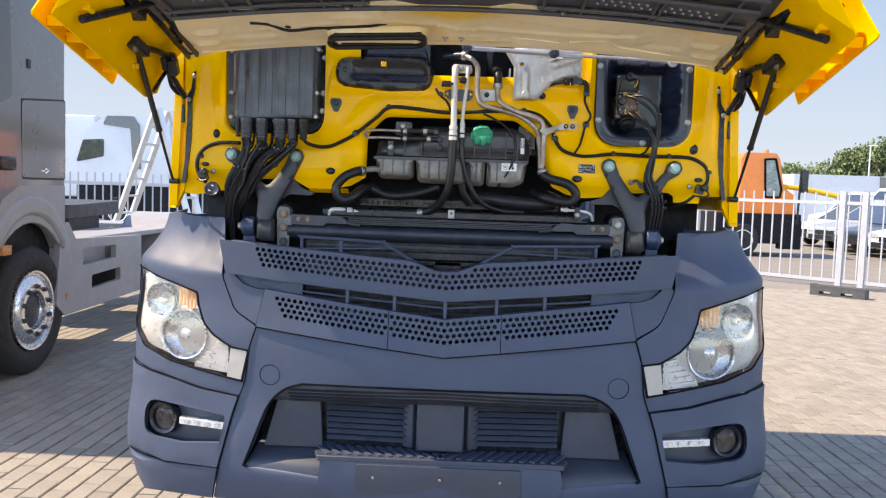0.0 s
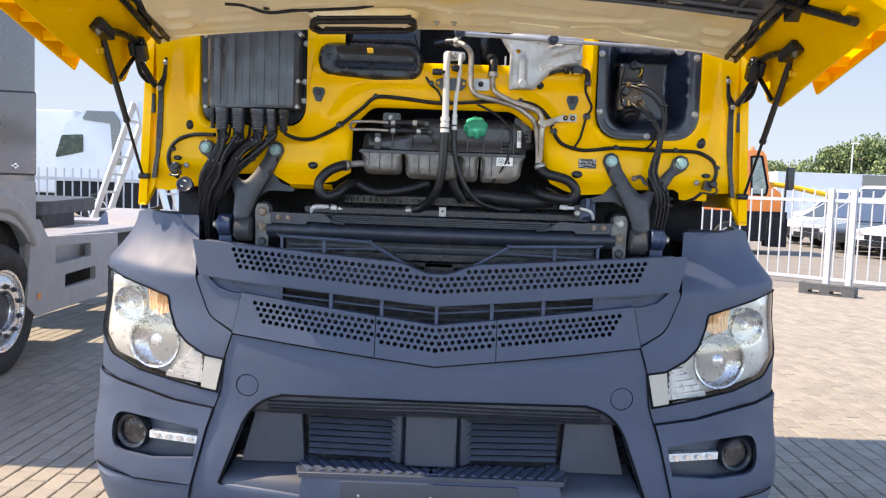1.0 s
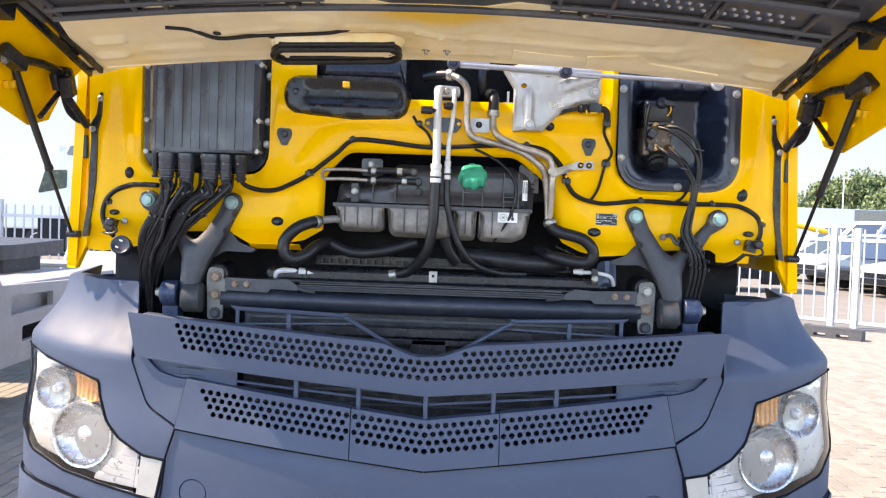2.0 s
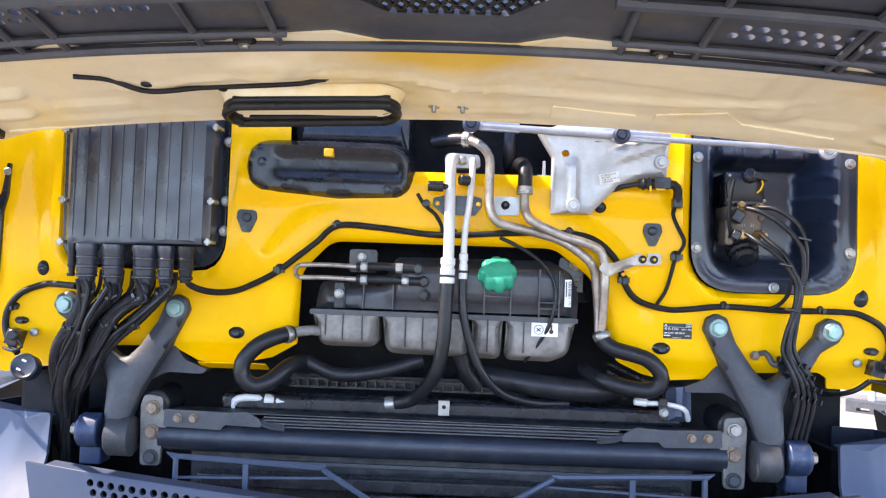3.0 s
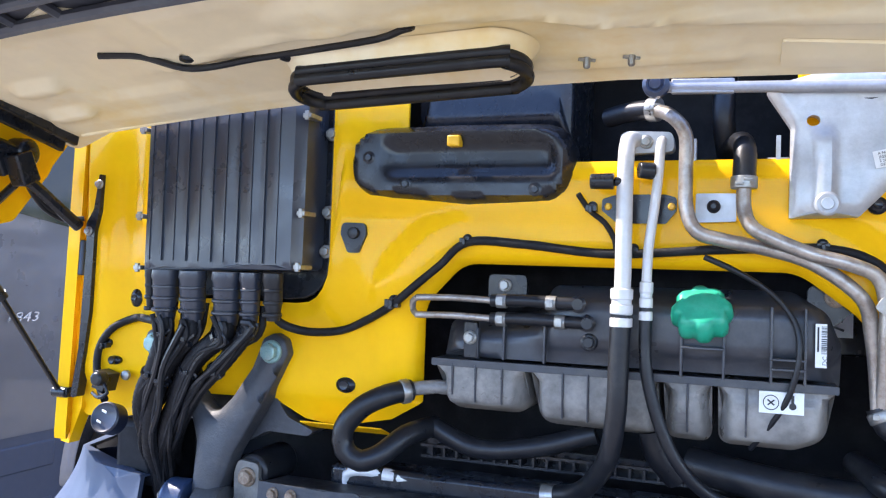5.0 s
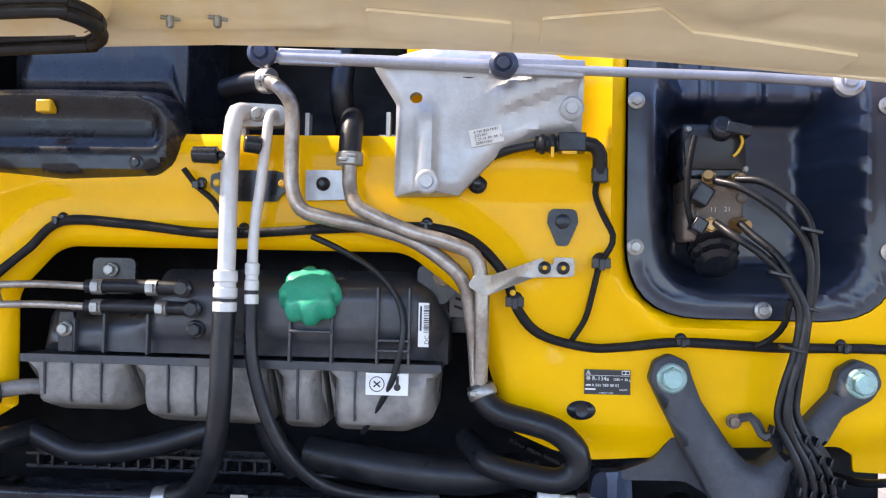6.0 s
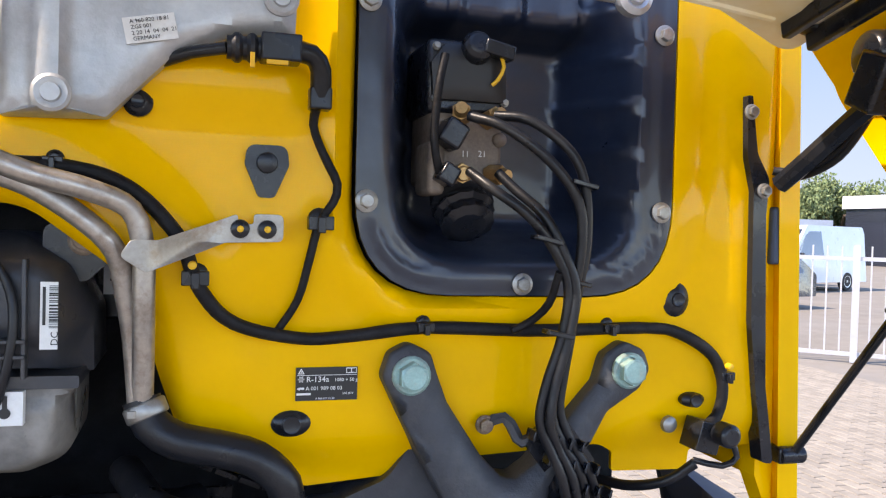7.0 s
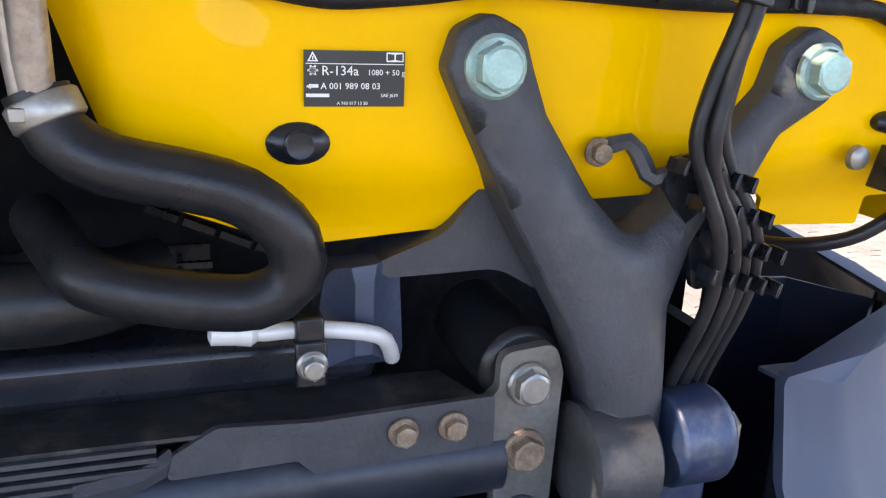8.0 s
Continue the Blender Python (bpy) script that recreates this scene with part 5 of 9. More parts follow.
for g in (-1, 1):
    bm = bmesh.new()
    sheet(bm, ARM, lambda x, z: (x, arm_y(z) - 0.010 * smooth(0.0, 0.018, edge_gap((x, z), ARM)), z), (), 0.014, 0.04, mirror=g < 0)
    arm = part("bearing_arm", bm, CASTIRON, truck, "black cast bearing arm bolted to the cab", bevel=0.003, smooth=60)
    bm = bmesh.new()
    sheet(bm, rounded([(0.560, 1.500, 0.006), (0.618, 1.522, 0.04), (0.652, 1.57, 0.02), (0.70, 1.53, 0.02), (0.715, 1.46, 0.02), (0.66, 1.492, 0.04), (0.575, 1.490, 0.006)], 0.01), lambda x, z: (x, 0.040, z), (), 0, 0.05, mirror=g < 0)
    part("arm_web", bm, CASTIRON, arm, bevel=0.004)
    for x in (0.631, 0.891):
        hexbolt("bearing_bolt", (g * x, arm_y(1.645) - 0.008, 1.645), (0, -1, 0), 0.0170, TEALBOLT, arm, 0.016, 1.25, "worn teal flanged hexagon bolt")
    bm = bmesh.new()
    lathe(bm, [(0, 0.040), (0.004, 0.046), (0.055, 0.046), (0.06, 0.040)], (g * 0.712, -0.004, 1.345), (g, 0, 0), 28)
    part("pivot_bush", bm, mat("worn_cast_bush", (0.055, 0.056, 0.058), 0.6, 0.3, vary=0.3, scale=25, bump=0.5, bump_scale=140), arm, "worn cast pivot bush")
    bm = bmesh.new()
    lathe(bm, [(0, 0.040), (0.045, 0.040), (0.051, 0.034), (0.055, 0.022), (0.058, 0.02)], (g * 0.787, -0.008, 1.357), (g, 0, 0), 28)
    box(bm, (g * 0.812, 0.018, 1.318), (0.05, 0.06, 0.08))
    # the housing's blue reflection is put into its base colour
    sockt = part("pivot_housing", bm, mat("steel_with_painted_blue_sheen", (0.018, 0.036, 0.085), 0.42, 0.2, vary=0.3, scale=22, bump=0.2, dirt_or_light=(0.10, 0.11, 0.13), dirt_or_light_amount=0.5, dirt_or_light_scale=40), arm, "worn pivot housing with a painted-in blue sheen", bevel=0.004)
    hexbolt("pivot_bolt", (g * 0.843, -0.008, 1.358), (g, 0, 0), 0.014, ZINC, arm, 0.014)
    # bolted plate and tube end
    bm = bmesh.new()
    sheet(bm, rounded([(0.652, 1.438, 0.012), (0.696, 1.442, 0.012), (0.704, 1.418, 0.01), (0.700, 1.278, 0.01), (0.654, 1.278, 0.01), (0.651, 1.352, 0.01), (0.642, 1.37, 0.008), (0.642, 1.398, 0.008), (0.652, 1.41, 0.008)], seg=4), lambda x, z: (x, 0.004, z), (), 0, 0.012, mirror=g < 0)
    tab = part("bearing_plate", bm, mat("grey_worn_steel", (0.16, 0.155, 0.145), 0.5, 0.4, vary=0.25, scale=22, bump=0.2), truck, "grey steel plate with large bolts", bevel=0.003)
    for z, m in ((1.412, ZINC if g > 0 else RUSTY), (1.356, RUSTY), (1.298, CASTIRON)):
        hexbolt("plate_bolt", (g * 0.675, 0.004, z), (0, -1, 0), 0.0145, m, tab, 0.013, 1.22, "weathered hexagon bolt")
    bm = bmesh.new()
    cyl(bm, (g * 0.675, 0.016, 1.418), (g * 0.668, 0.12, 1.425), 0.034)
    part("rubber_mount", bm, RUBBER, truck, "round black mount behind the plate", bevel=0.006)

# ---- beam, shelf and cooler pack ----
bm = bmesh.new()
tube(bm, [(-0.66, 0.030, 1.345), (0, 0.034, 1.342), (0.66, 0.030, 1.345)], 0.034, 20, 0.2)
part("torsion_tube", bm, mat("blue_black_painted_steel", (0.022, 0.027, 0.04), 0.4, 0.2, vary=0.25, scale=12, dirt_or_light=(0.08, 0.08, 0.085), dirt_or_light_amount=0.4, dirt_or_light_scale=15), truck, "blue-black painted cross tube")
bm = bmesh.new()
SHELF = [(-0.64, -0.006), (-0.62, 0.055), (0.62, 0.055), (0.64, -0.006)]
sheet(bm, SHELF, lambda x, y: (x, y, 1.408 + 0.004 * math.sin(x * 9)), (), 0.08, 0.003, (0, 0, -1))
shelf = part("top_shelf", bm, mat("dirty_black_sheet", (0.024, 0.025, 0.029), 0.5, 0.2, vary=0.4, scale=16, bump=0.3, dirt_or_light=(0.12, 0.115, 0.105), dirt_or_light_amount=0.6, dirt_or_light_scale=26), truck, "dirty black sheet steel shelf", smooth=0)
for g in (-1, 1):
    bm = bmesh.new()
    sheet(bm, rounded([(0.415, 1.378), (0.42, 1.396), (0.448, 1.412, 0.01), (0.512, 1.408, 0.02), (0.643, 1.412), (0.644, 1.372), (0.512, 1.368), (0.50, 1.380)], 0.004), lambda x, z: (x, -0.010, z), (), 0, 0.006, mirror=g < 0)
    flange = part("shelf_flange", bm, CASTIRON, shelf, "dull sheet steel flange", bevel=0.001)
    for x in (0.574, 0.611):
        hexbolt("bolt", (g * x, -0.011, 1.393), (0, -1, 0), 0.0085, RUSTY, shelf, 0.010, 1.3, "rusty bolt")
    bm = bmesh.new()
    tube(bm, [(g * 0.42, 0.0, 1.39), (g * 0.40, -0.008, 1.382), (g * 0.36, -0.012, 1.378)], 0.008, 6)
    part("shelf_stay", bm, CASTIRON, shelf)
bm = bmesh.new()
for k in range(4):
    box(bm, (0.0, -0.009, 1.381 + k * 0.007), (0.82, 0.004, 0.0035))
part("shelf_groove", bm, CASTIRON, shelf, "ribbed shelf edge", smooth=0)
# coolers
bm = bmesh.new()
box(bm, (0.0, 0.075, 1.02), (1.18, 0.07, 0.74))
cooler = part("cooler_core", bm, mat("dark_cooler_fins", (0.028, 0.029, 0.031), 0.55, 0.4, vary=0.4, scale=30, bump=0.8, bump_scale=420, dirt_or_light=(0.11, 0.10, 0.09), dirt_or_light_amount=0.6, dirt_or_light_scale=20), truck, "dark finned cooler core")
for k in range(9):
    bm = bmesh.new()
    box(bm, (0.0, 0.036, 0.93 + k * 0.045), (1.16, 0.012, 0.008))
    part("cooler_fin", bm, CASTIRON, cooler, smooth=0)
bm = bmesh.new()
box(bm, (0.02, 0.085, 1.425), (1.10, 0.075, 0.04))
part("cooler_header", bm, BLACKPL, cooler, "black plastic cooler header", bevel=0.01)
bm = bmesh.new()
box(bm, (0, -0.02, 1.262), (1.10, 0.05, 0.03))
box(bm, (0.0, -0.04, 1.19), (0.11, 0.03, 0.11))
box(bm, (0.02, -0.05, 1.235), (0.4, 0.01, 0.02))
part("cooler_crossbar", bm, BLACKPL, truck, "black crossbar behind the grille", bevel=0.004)
# shroud lattice
bm = bmesh.new()
for i in range(34):
    box(bm, (-0.36 + i * 0.024, 0.15, 1.468), (0.004, 0.05, 0.018))
box(bm, (0.036, 0.135, 1.478), (0.84, 0.006, 0.005))
box(bm, (0.036, 0.135, 1.458), (0.84, 0.006, 0.005))
box(bm, (0.036, 0.17, 1.470), (0.84, 0.006, 0.03))
shroud = part("fan_shroud", bm, BLACKPL, truck, "black latticed fan shroud edge", smooth=0)
for k in range(2):
    bm = bmesh.new()
    for i in range(5):
        box(bm, (0.42 + i * 0.028, 0.16, 1.535 - i * 0.012 - k * 0.02), (0.026, 0.012, 0.006), (0, 24, 0))
    part("shroud_bar", bm, BLACKPL, shroud, smooth=0)
# wire frame in front of the cooler
for g in (-1, 1):
    bm = bmesh.new()
    fy = -0.115
    tube(bm, [(g * 0.575, fy, 1.22), (g * 0.575, fy, 1.323), (g * 0.57, fy, 1.328), (g * 0.26, fy - 0.01, 1.318), (g * 0.25, fy - 0.01, 1.314), (g * 0.09, fy - 0.03, 1.225)], 0.0065, 6, 0.3)
    gf = part("guard_frame", bm, GREYPL, truck, "thin grey guard frame above the grille")
    bm = bmesh.new()
    box(bm, (g * 0.42, fy, 1.28), (0.012, 0.01, 0.085))
    box(bm, (g * 0.40, fy + 0.002, 1.288), (0.36, 0.006, 0.005), (0, g * 2, 0))
    part("guard_bar", bm, GREYPL, gf, smooth=0)

# ---- expansion tank ----
TANKO = rounded([(-0.305, 1.585, 0.02), (-0.312, 1.66, 0.004), (-0.30, 1.72, 0.02), (-0.145, 1.74, 0.02), (-0.12, 1.785, 0.02), (0.285, 1.79, 0.03), (0.312, 1.75, 0.02), (0.312, 1.66, 0.004), (0.298, 1.575, 0.03), (0.20, 1.552, 0.02), (-0.10, 1.562, 0.02), (-0.14, 1.58, 0.02)], seg=4)


def tank_front(x, z):
    y = 0.045 - 0.05 * smooth(0.0, 0.035, edge_gap((x, z), TANKO))
    y -= 0.018 * smooth(-0.15, -0.10, x) * smooth(1.67, 1.70, z)
    return x, y + 0.012 * smooth(1.76, 1.79, z), z


bm = bmesh.new()
sheet(bm, rounded([(-0.310, 1.658, 0.002), (-0.30, 1.72, 0.02), (-0.145, 1.738, 0.02), (-0.12, 1.785, 0.02), (0.245, 1.788, 0.03), (0.292, 1.757, 0.03), (0.312, 1.71, 0.03), (0.312, 1.650, 0.002)], seg=4), tank_front, (), 0.012, 0.12)
tank = part("expansion_tank", bm, TANKTOP, truck, "grubby grey coolant tank with green cap", smooth=60)
LOBES = ([(-0.298, 1.568, 0.03), (-0.306, 1.650, 0.002), (-0.154, 1.650, 0.002), (-0.156, 1.568, 0.03)], [(-0.140, 1.556, 0.03), (-0.143, 1.651, 0.002), (0.056, 1.649, 0.002), (0.056, 1.552, 0.02)], [(0.064, 1.552, 0.02), (0.064, 1.649, 0.002), (0.134, 1.648, 0.002), (0.134, 1.550, 0.02)], [(0.143, 1.550, 0.02), (0.143, 1.648, 0.002), (0.302, 1.645, 0.002), (0.294, 1.566, 0.05), (0.25, 1.549, 0.04)])
bm = bmesh.new()
for lobe in LOBES:
    ring = rounded(lobe, seg=5)
    sheet(bm, ring, lambda x, z: (x, 0.035 - 0.050 * smooth(0.0, 0.020, edge_gap((x, z), ring) if z < 1.63 else edge_gap((x, z), ring) + (z - 1.63)) ** 0.7 + 0.012 * smooth(1.60, 1.56, z), z), (), 0.006, 0.10)
bowl = part("tank_bowl", bm, TANKLOW, tank, "murky translucent lower half with four lobes", smooth=60)
for x, z0, z1 in ((-0.275, 1.59, 1.65), (-0.235, 1.58, 1.65), (-0.190, 1.58, 1.65), (-0.090, 1.567, 1.648), (-0.05, 1.564, 1.648), (-0.01, 1.564, 1.648), (0.100, 1.564, 1.647), (0.183, 1.564, 1.646)):
    bm = bmesh.new()
    box(bm, (x, -0.014, (z0 + z1) / 2 + 0.004), (0.003, 0.010, z1 - z0 - 0.008), (5, 0, 0))
    part("bowl_rib", bm, TANKTOP, tank, bevel=0.001)
bm = bmesh.new()
sheet(bm, rounded([(-0.312, 1.645), (-0.312, 1.657), (0.306, 1.656), (0.306, 1.644)], 0.003), lambda x, z: (x, -0.020 - 0.012 * smooth(0.308, 0.27, abs(x)), z), (), 0.03, 0.14)
part("tank_seam", bm, TANKTOP, tank, "welded seam flange", bevel=0.002)
for x, z0, z1 in ((-0.19, 1.66, 1.735), (-0.235, 1.66, 1.71), (-0.12, 1.66, 1.74), (0.09, 1.655, 1.74), (0.150, 1.655, 1.74), (0.215, 1.655, 1.765), (0.26, 1.655, 1.765)):
    bm = bmesh.new()
    y = tank_front(x, (z0 + z1) / 2)[1]
    box(bm, (x, y - 0.003, (z0 + z1) / 2), (0.004, 0.014, z1 - z0))
    part("tank_rib", bm, TANKTOP, tank, bevel=0.001)
for x0, x1, z in ((0.215, 0.262, 1.69), (0.215, 0.262, 1.676), (0.09, 0.15, 1.70)):
    bm = bmesh.new()
    box(bm, ((x0 + x1) / 2, -0.030, z), (x1 - x0, 0.014, 0.004))
    part("tank_rib", bm, TANKTOP, tank, bevel=0.001)
bm = bmesh.new()
lathe(bm, [(0, 0.030), (0.012, 0.030)], (0.118, -0.012, 1.752), (0, -1, 0.35), 24)
part("filler_neck", bm, TANKTOP, tank)
bm = bmesh.new()
lathe(bm, [(-0.004, 0.037), (0.0, 0.0425), (0.012, 0.043), (0.026, 0.0415), (0.034, 0.037), (0.037, 0.031), (0.036, 0.026), (0.039, 0.020), (0.040, 0.006)], (0.118, -0.018, 1.742), (0, -1, 0.85), 72, lambda a, h: (-0.17 * abs(math.sin(a * 4)) ** 4 + 0.04) * smooth(0.041, 0.030, h))
cap = part("filler_cap", bm, GREENCAP, tank, "green scalloped filler cap", smooth=70)
bm = bmesh.new()
box(bm, (0.230, -0.0215, 1.628), (0.060, 0.012, 0.031), (0, 0, 0))
lab = part("warning_label", bm, WHITELAB, tank, "white warning label with pictograms", smooth=0)
bm = bmesh.new()
sheet(bm, oval(0.216, 1.628, 0.011, 0.011, 20), lambda u, v: (u, -0.0285, v), [oval(0.216, 1.628, 0.0098, 0.0098, 20)], 0, 0.001)
cyl(bm, (0.245, -0.0270, 1.624), (0.245, -0.0287, 1.624), 0.005, None, 12)
box(bm, (0.245, -0.0280, 1.633), (0.004, 0.001, 0.014))
box(bm, (0.216, -0.0280, 1.628), (0.012, 0.001, 0.002), (0, 40, 0))
box(bm, (0.216, -0.0280, 1.628), (0.012, 0.001, 0.002), (0, -40, 0))
part("pictogram", bm, BLACKLAB, lab, smooth=0)
bm = bmesh.new()
box(bm, (0.2805, -0.028, 1.713), (0.0150, 0.002, 0.062))
lab = part("barcode_label", bm, WHITELAB, tank, "white bar code label", smooth=0)
bm = bmesh.new()
rb = random.Random(2)
z = 1.702
while z < 1.742:
    w = rb.choice((0.0006, 0.001, 0.0016))
    box(bm, (0.2845, -0.0295, z), (0.0075, 0.001, w))
    z += w + rb.choice((0.0008, 0.0014))
box(bm, (0.2765, -0.0295, 1.722), (0.0025, 0.001, 0.035))
tagged(part("bar_code", bm, BLACKLAB, lab, smooth=0), kind="stuff")
lettering("DC", 0.2885, 1.6855, 0.009, BLACKLAB, lab, -0.0295, 90)
# pipes and valves on the tank
for z, x1 in ((1.757, -0.07), (1.728, -0.055)):
    bm = bmesh.new()
    tube(bm, [(-0.335, -0.035, z), (-0.27, -0.04, z + 0.002), (-0.20, -0.04, z)], 0.0055, 10)
    part("vent_pipe", bm, PIPE, tank, "thin steel vent pipe")
    bm = bmesh.new()
    tube(bm, [(-0.205, -0.04, z), (-0.15, -0.04, z + 0.002), (x1, -0.038, z)], 0.010, 12)
    part("vent_hose", bm, RUBBER, tank)
    for x in (-0.195, x1 - 0.045):
        bm = bmesh.new()
        lathe(bm, [(0, 0.0115), (0.016, 0.0115)], (x, -0.04, z), (1, 0, 0), 16)
        box(bm, (x + 0.008, -0.052, z), (0.010, 0.008, 0.012))
        part("hose_clip", bm, ZINC, tank, "bright hose clip")
    bm = bmesh.new()
    lathe(bm, [(0, 0.014), (0.02, 0.014), (0.022, 0.009), (0.03, 0.009)], (x1, -0.02, z), (0.2, -1, 0), 8)
    part("elbow", bm, BLACKPL, tank, "black hose elbow")
bm = bmesh.new()
tube(bm, [(-0.335, -0.035, 1.757), (-0.345, -0.03, 1.75), (-0.348, -0.02, 1.735), (-0.335, -0.035, 1.728)], 0.0055, 8)
part("vent_pipe", bm, PIPE, tank)
hexbolt("tank_plug", (-0.049, -0.022, 1.698), (0, -1, 0), 0.010, BLACKPL, tank, 0.012, 1.4, "black plug")
bm = bmesh.new()
sheet(bm, rounded([(-0.232, 1.745), (-0.232, 1.80), (-0.165, 1.80), (-0.165, 1.745)], 0.01), lambda x, z: (x, 0.030, z), (), 0, 0.01)
brk = part("tank_bracket", bm, BLACKPL, tank, "black tank bracket", bevel=0.002)
bm = bmesh.new()
box(bm, (-0.246, -0.012, 1.69), (0.024, 0.008, 0.06))
part("tank_strap", bm, BLACKPL, tank, "black tank strap", bevel=0.002)
hexbolt("bolt", (-0.202, 0.029, 1.782), (0, -1, 0), 0.0085, ZINC, brk)
hexbolt("bolt", (-0.246, -0.017, 1.694), (0, -1, 0), 0.0085, ZINC, brk)
bm = bmesh.new()
sheet(bm, rounded([(0.265, 1.745), (0.265, 1.797), (0.328, 1.803), (0.335, 1.77), (0.305, 1.74)], 0.012), lambda x, z: (x, 0.028, z), (), 0, 0.012)
brk = part("tank_bracket", bm, BLACKPL, tank, "black tank bracket", bevel=0.002)
hexbolt("bolt", (0.303, 0.026, 1.782), (0, -1, 0), 0.0115, RUSTY, brk)

# ---- air conditioning pipes ----
for pts, r, zc, hose in (([(0.012, -0.012, 2.016), (0.004, -0.03, 2.012), (0.003, -0.045, 1.98), (0.004, -0.055, 1.90), (0.005, -0.058, 1.80), (0.004, -0.058, 1.77)], 0.0125, 1.757, [(0.004, -0.058, 1.745), (0.002, -0.058, 1.68), (0.0, -0.056, 1.60), (-0.012, -0.04, 1.53), (-0.04, 0.0, 1.48), (-0.075, 0.04, 1.447), (-0.118, 0.062, 1.434)]),
                         ([(0.053, -0.012, 2.014), (0.053, -0.035, 2.003), (0.052, -0.045, 1.96), (0.050, -0.05, 1.93), (0.047, -0.05, 1.90), (0.041, -0.05, 1.85), (0.039, -0.05, 1.80), (0.039, -0.05, 1.775)], 0.0075, 1.768, [(0.039, -0.05, 1.76), (0.039, -0.05, 1.70), (0.044, -0.05, 1.65), (0.064, -0.045, 1.58), (0.094, -0.03, 1.52), (0.14, 0.0, 1.475), (0.215, 0.04, 1.452), (0.30, 0.065, 1.45)])):
    bm = bmesh.new()
    tube(bm, pts, r, 14)
    pipe = part("coolant_pipe", bm, WHITEPIPE, truck, "white aluminium air conditioning pipe")
    bm = bmesh.new()
    x, y = pts[-1][0], pts[-1][1]
    R = r * 1.35
    lathe(bm, [(-0.028, r), (-0.026, R), (-0.012, R), (-0.010, R * 0.88), (-0.004, R * 0.88), (-0.002, R), (0.010, R), (0.012, R * 0.9), (0.016, R * 0.9), (0.018, R), (0.030, R), (0.031, r)], (x, y, zc), (0, 0, -1), 20)
    part("crimp_sleeve", bm, WHITEPIPE, pipe, "ribbed aluminium crimp sleeve", smooth=25)
    bm = bmesh.new()
    tube(bm, hose, R * 0.95, 14)
    part("coolant_hose", bm, RUBBER, pipe, "black rubber hose")
bm = bmesh.new()
lathe(bm, [(0, 0.019), (0.022, 0.019)], (-0.112, 0.060, 1.434), (-1, 0.15, -0.15), 20)
part("hose_clamp", bm, ZINC, truck, "bright crimped hose end")
bm = bmesh.new()
sheet(bm, rounded([(-0.012, 1.994, 0.016), (-0.012, 2.031, 0.018), (0.03, 2.029, 0.004), (0.068, 2.027, 0.01), (0.072, 1.997, 0.01)], 0.008), lambda x, z: (x, -0.012, z), (), 0, 0.03)
block = part("pipe_block", bm, ALU, truck, "aluminium pipe flange block", bevel=0.003)
hexbolt("bolt", (0.029, -0.013, 2.012), (0, -1, 0), 0.008, ZINC, block)
for x0, x1, z in ((-0.02, 0.02, 1.945), (0.052, 0.07, 1.963)):
    bm = bmesh.new()
    if x0 < 0:
        cyl(bm, (0.002, -0.055, 1.945), (-0.012, -0.057, 1.946), 0.007)
        cyl(bm, (-0.012, -0.057, 1.946), (-0.048, -0.059, 1.946), 0.0125, 0.0115, 12)
    else:
        cyl(bm, (0.045, -0.046, 1.962), (0.024, -0.056, 1.963), 0.013, 0.012, 16)
    part("service_cap", bm, BLACKPL, truck, "black service port cap", bevel=0.002)
bm = bmesh.new()
sheet(bm, rounded([(-0.036, 1.905), (-0.036, 1.923), (-0.012, 1.93), (0.06, 1.93), (0.077, 1.925), (0.077, 1.905), (0.062, 1.885), (-0.012, 1.885)], 0.006), lambda x, z: (x, -0.018, z), (), 0, 0.012)
holder = part("pipe_holder", bm, BLACKPL, truck, "black plastic pipe holder", bevel=0.003)
for x in (-0.026, 0.070):
    bm = bmesh.new()
    lathe(bm, [(0, 0.006), (0.004, 0.004)], (x, -0.019, 1.911), (0, -1, 0), 10)
    part("rivet", bm, YELLOWPL, holder)
bm = bmesh.new()
sheet(bm, rounded([(0.105, 1.887), (0.105, 1.931), (0.163, 1.931), (0.163, 1.889)], 0.003), lambda x, z: (x, -0.022, z), (), 0, 0.008)
clampp = part("pipe_clamp_plate", bm, ALU, truck, "grey clamp plate", bevel=0.002)
plug("rubber_grommet", 0.131, 1.911, 0.010, 0.010, clampp, -0.026)
# heater pipes
for pts in ([(0.040, -0.004, 2.064), (0.068, -0.042, 2.046), (0.090, -0.054, 2.016), (0.092, -0.056, 1.96), (0.094, -0.057, 1.905), (0.110, -0.062, 1.871), (0.148, -0.056, 1.859), (0.205, -0.036, 1.849), (0.262, -0.036, 1.832), (0.312, -0.038, 1.800), (0.337, -0.032, 1.772), (0.345, -0.022, 1.735), (0.352, -0.012, 1.69), (0.358, -0.004, 1.618)],
            [(0.173, -0.046, 1.955), (0.174, -0.047, 1.905), (0.187, -0.058, 1.877), (0.219, -0.056, 1.860), (0.264, -0.052, 1.842), (0.314, -0.048, 1.829), (0.350, -0.039, 1.812), (0.361, -0.036, 1.775), (0.362, -0.034, 1.73), (0.362, -0.022, 1.68), (0.361, -0.004, 1.616)]):
    bm = bmesh.new()
    tube(bm, pts, 0.0105, 14, 0.01)
    part("heater_pipe", bm, PIPE, truck, "dull bent steel heater pipe")
bm = bmesh.new()
tube(bm, [(0.147, 0.06, 2.0), (0.165, 0.01, 2.012), (0.173, -0.034, 1.995), (0.173, -0.047, 1.96), (0.173, -0.047, 1.94)], 0.0165, 14)
part("heater_hose", bm, RUBBER, truck, "black heater hose")
bm = bmesh.new()
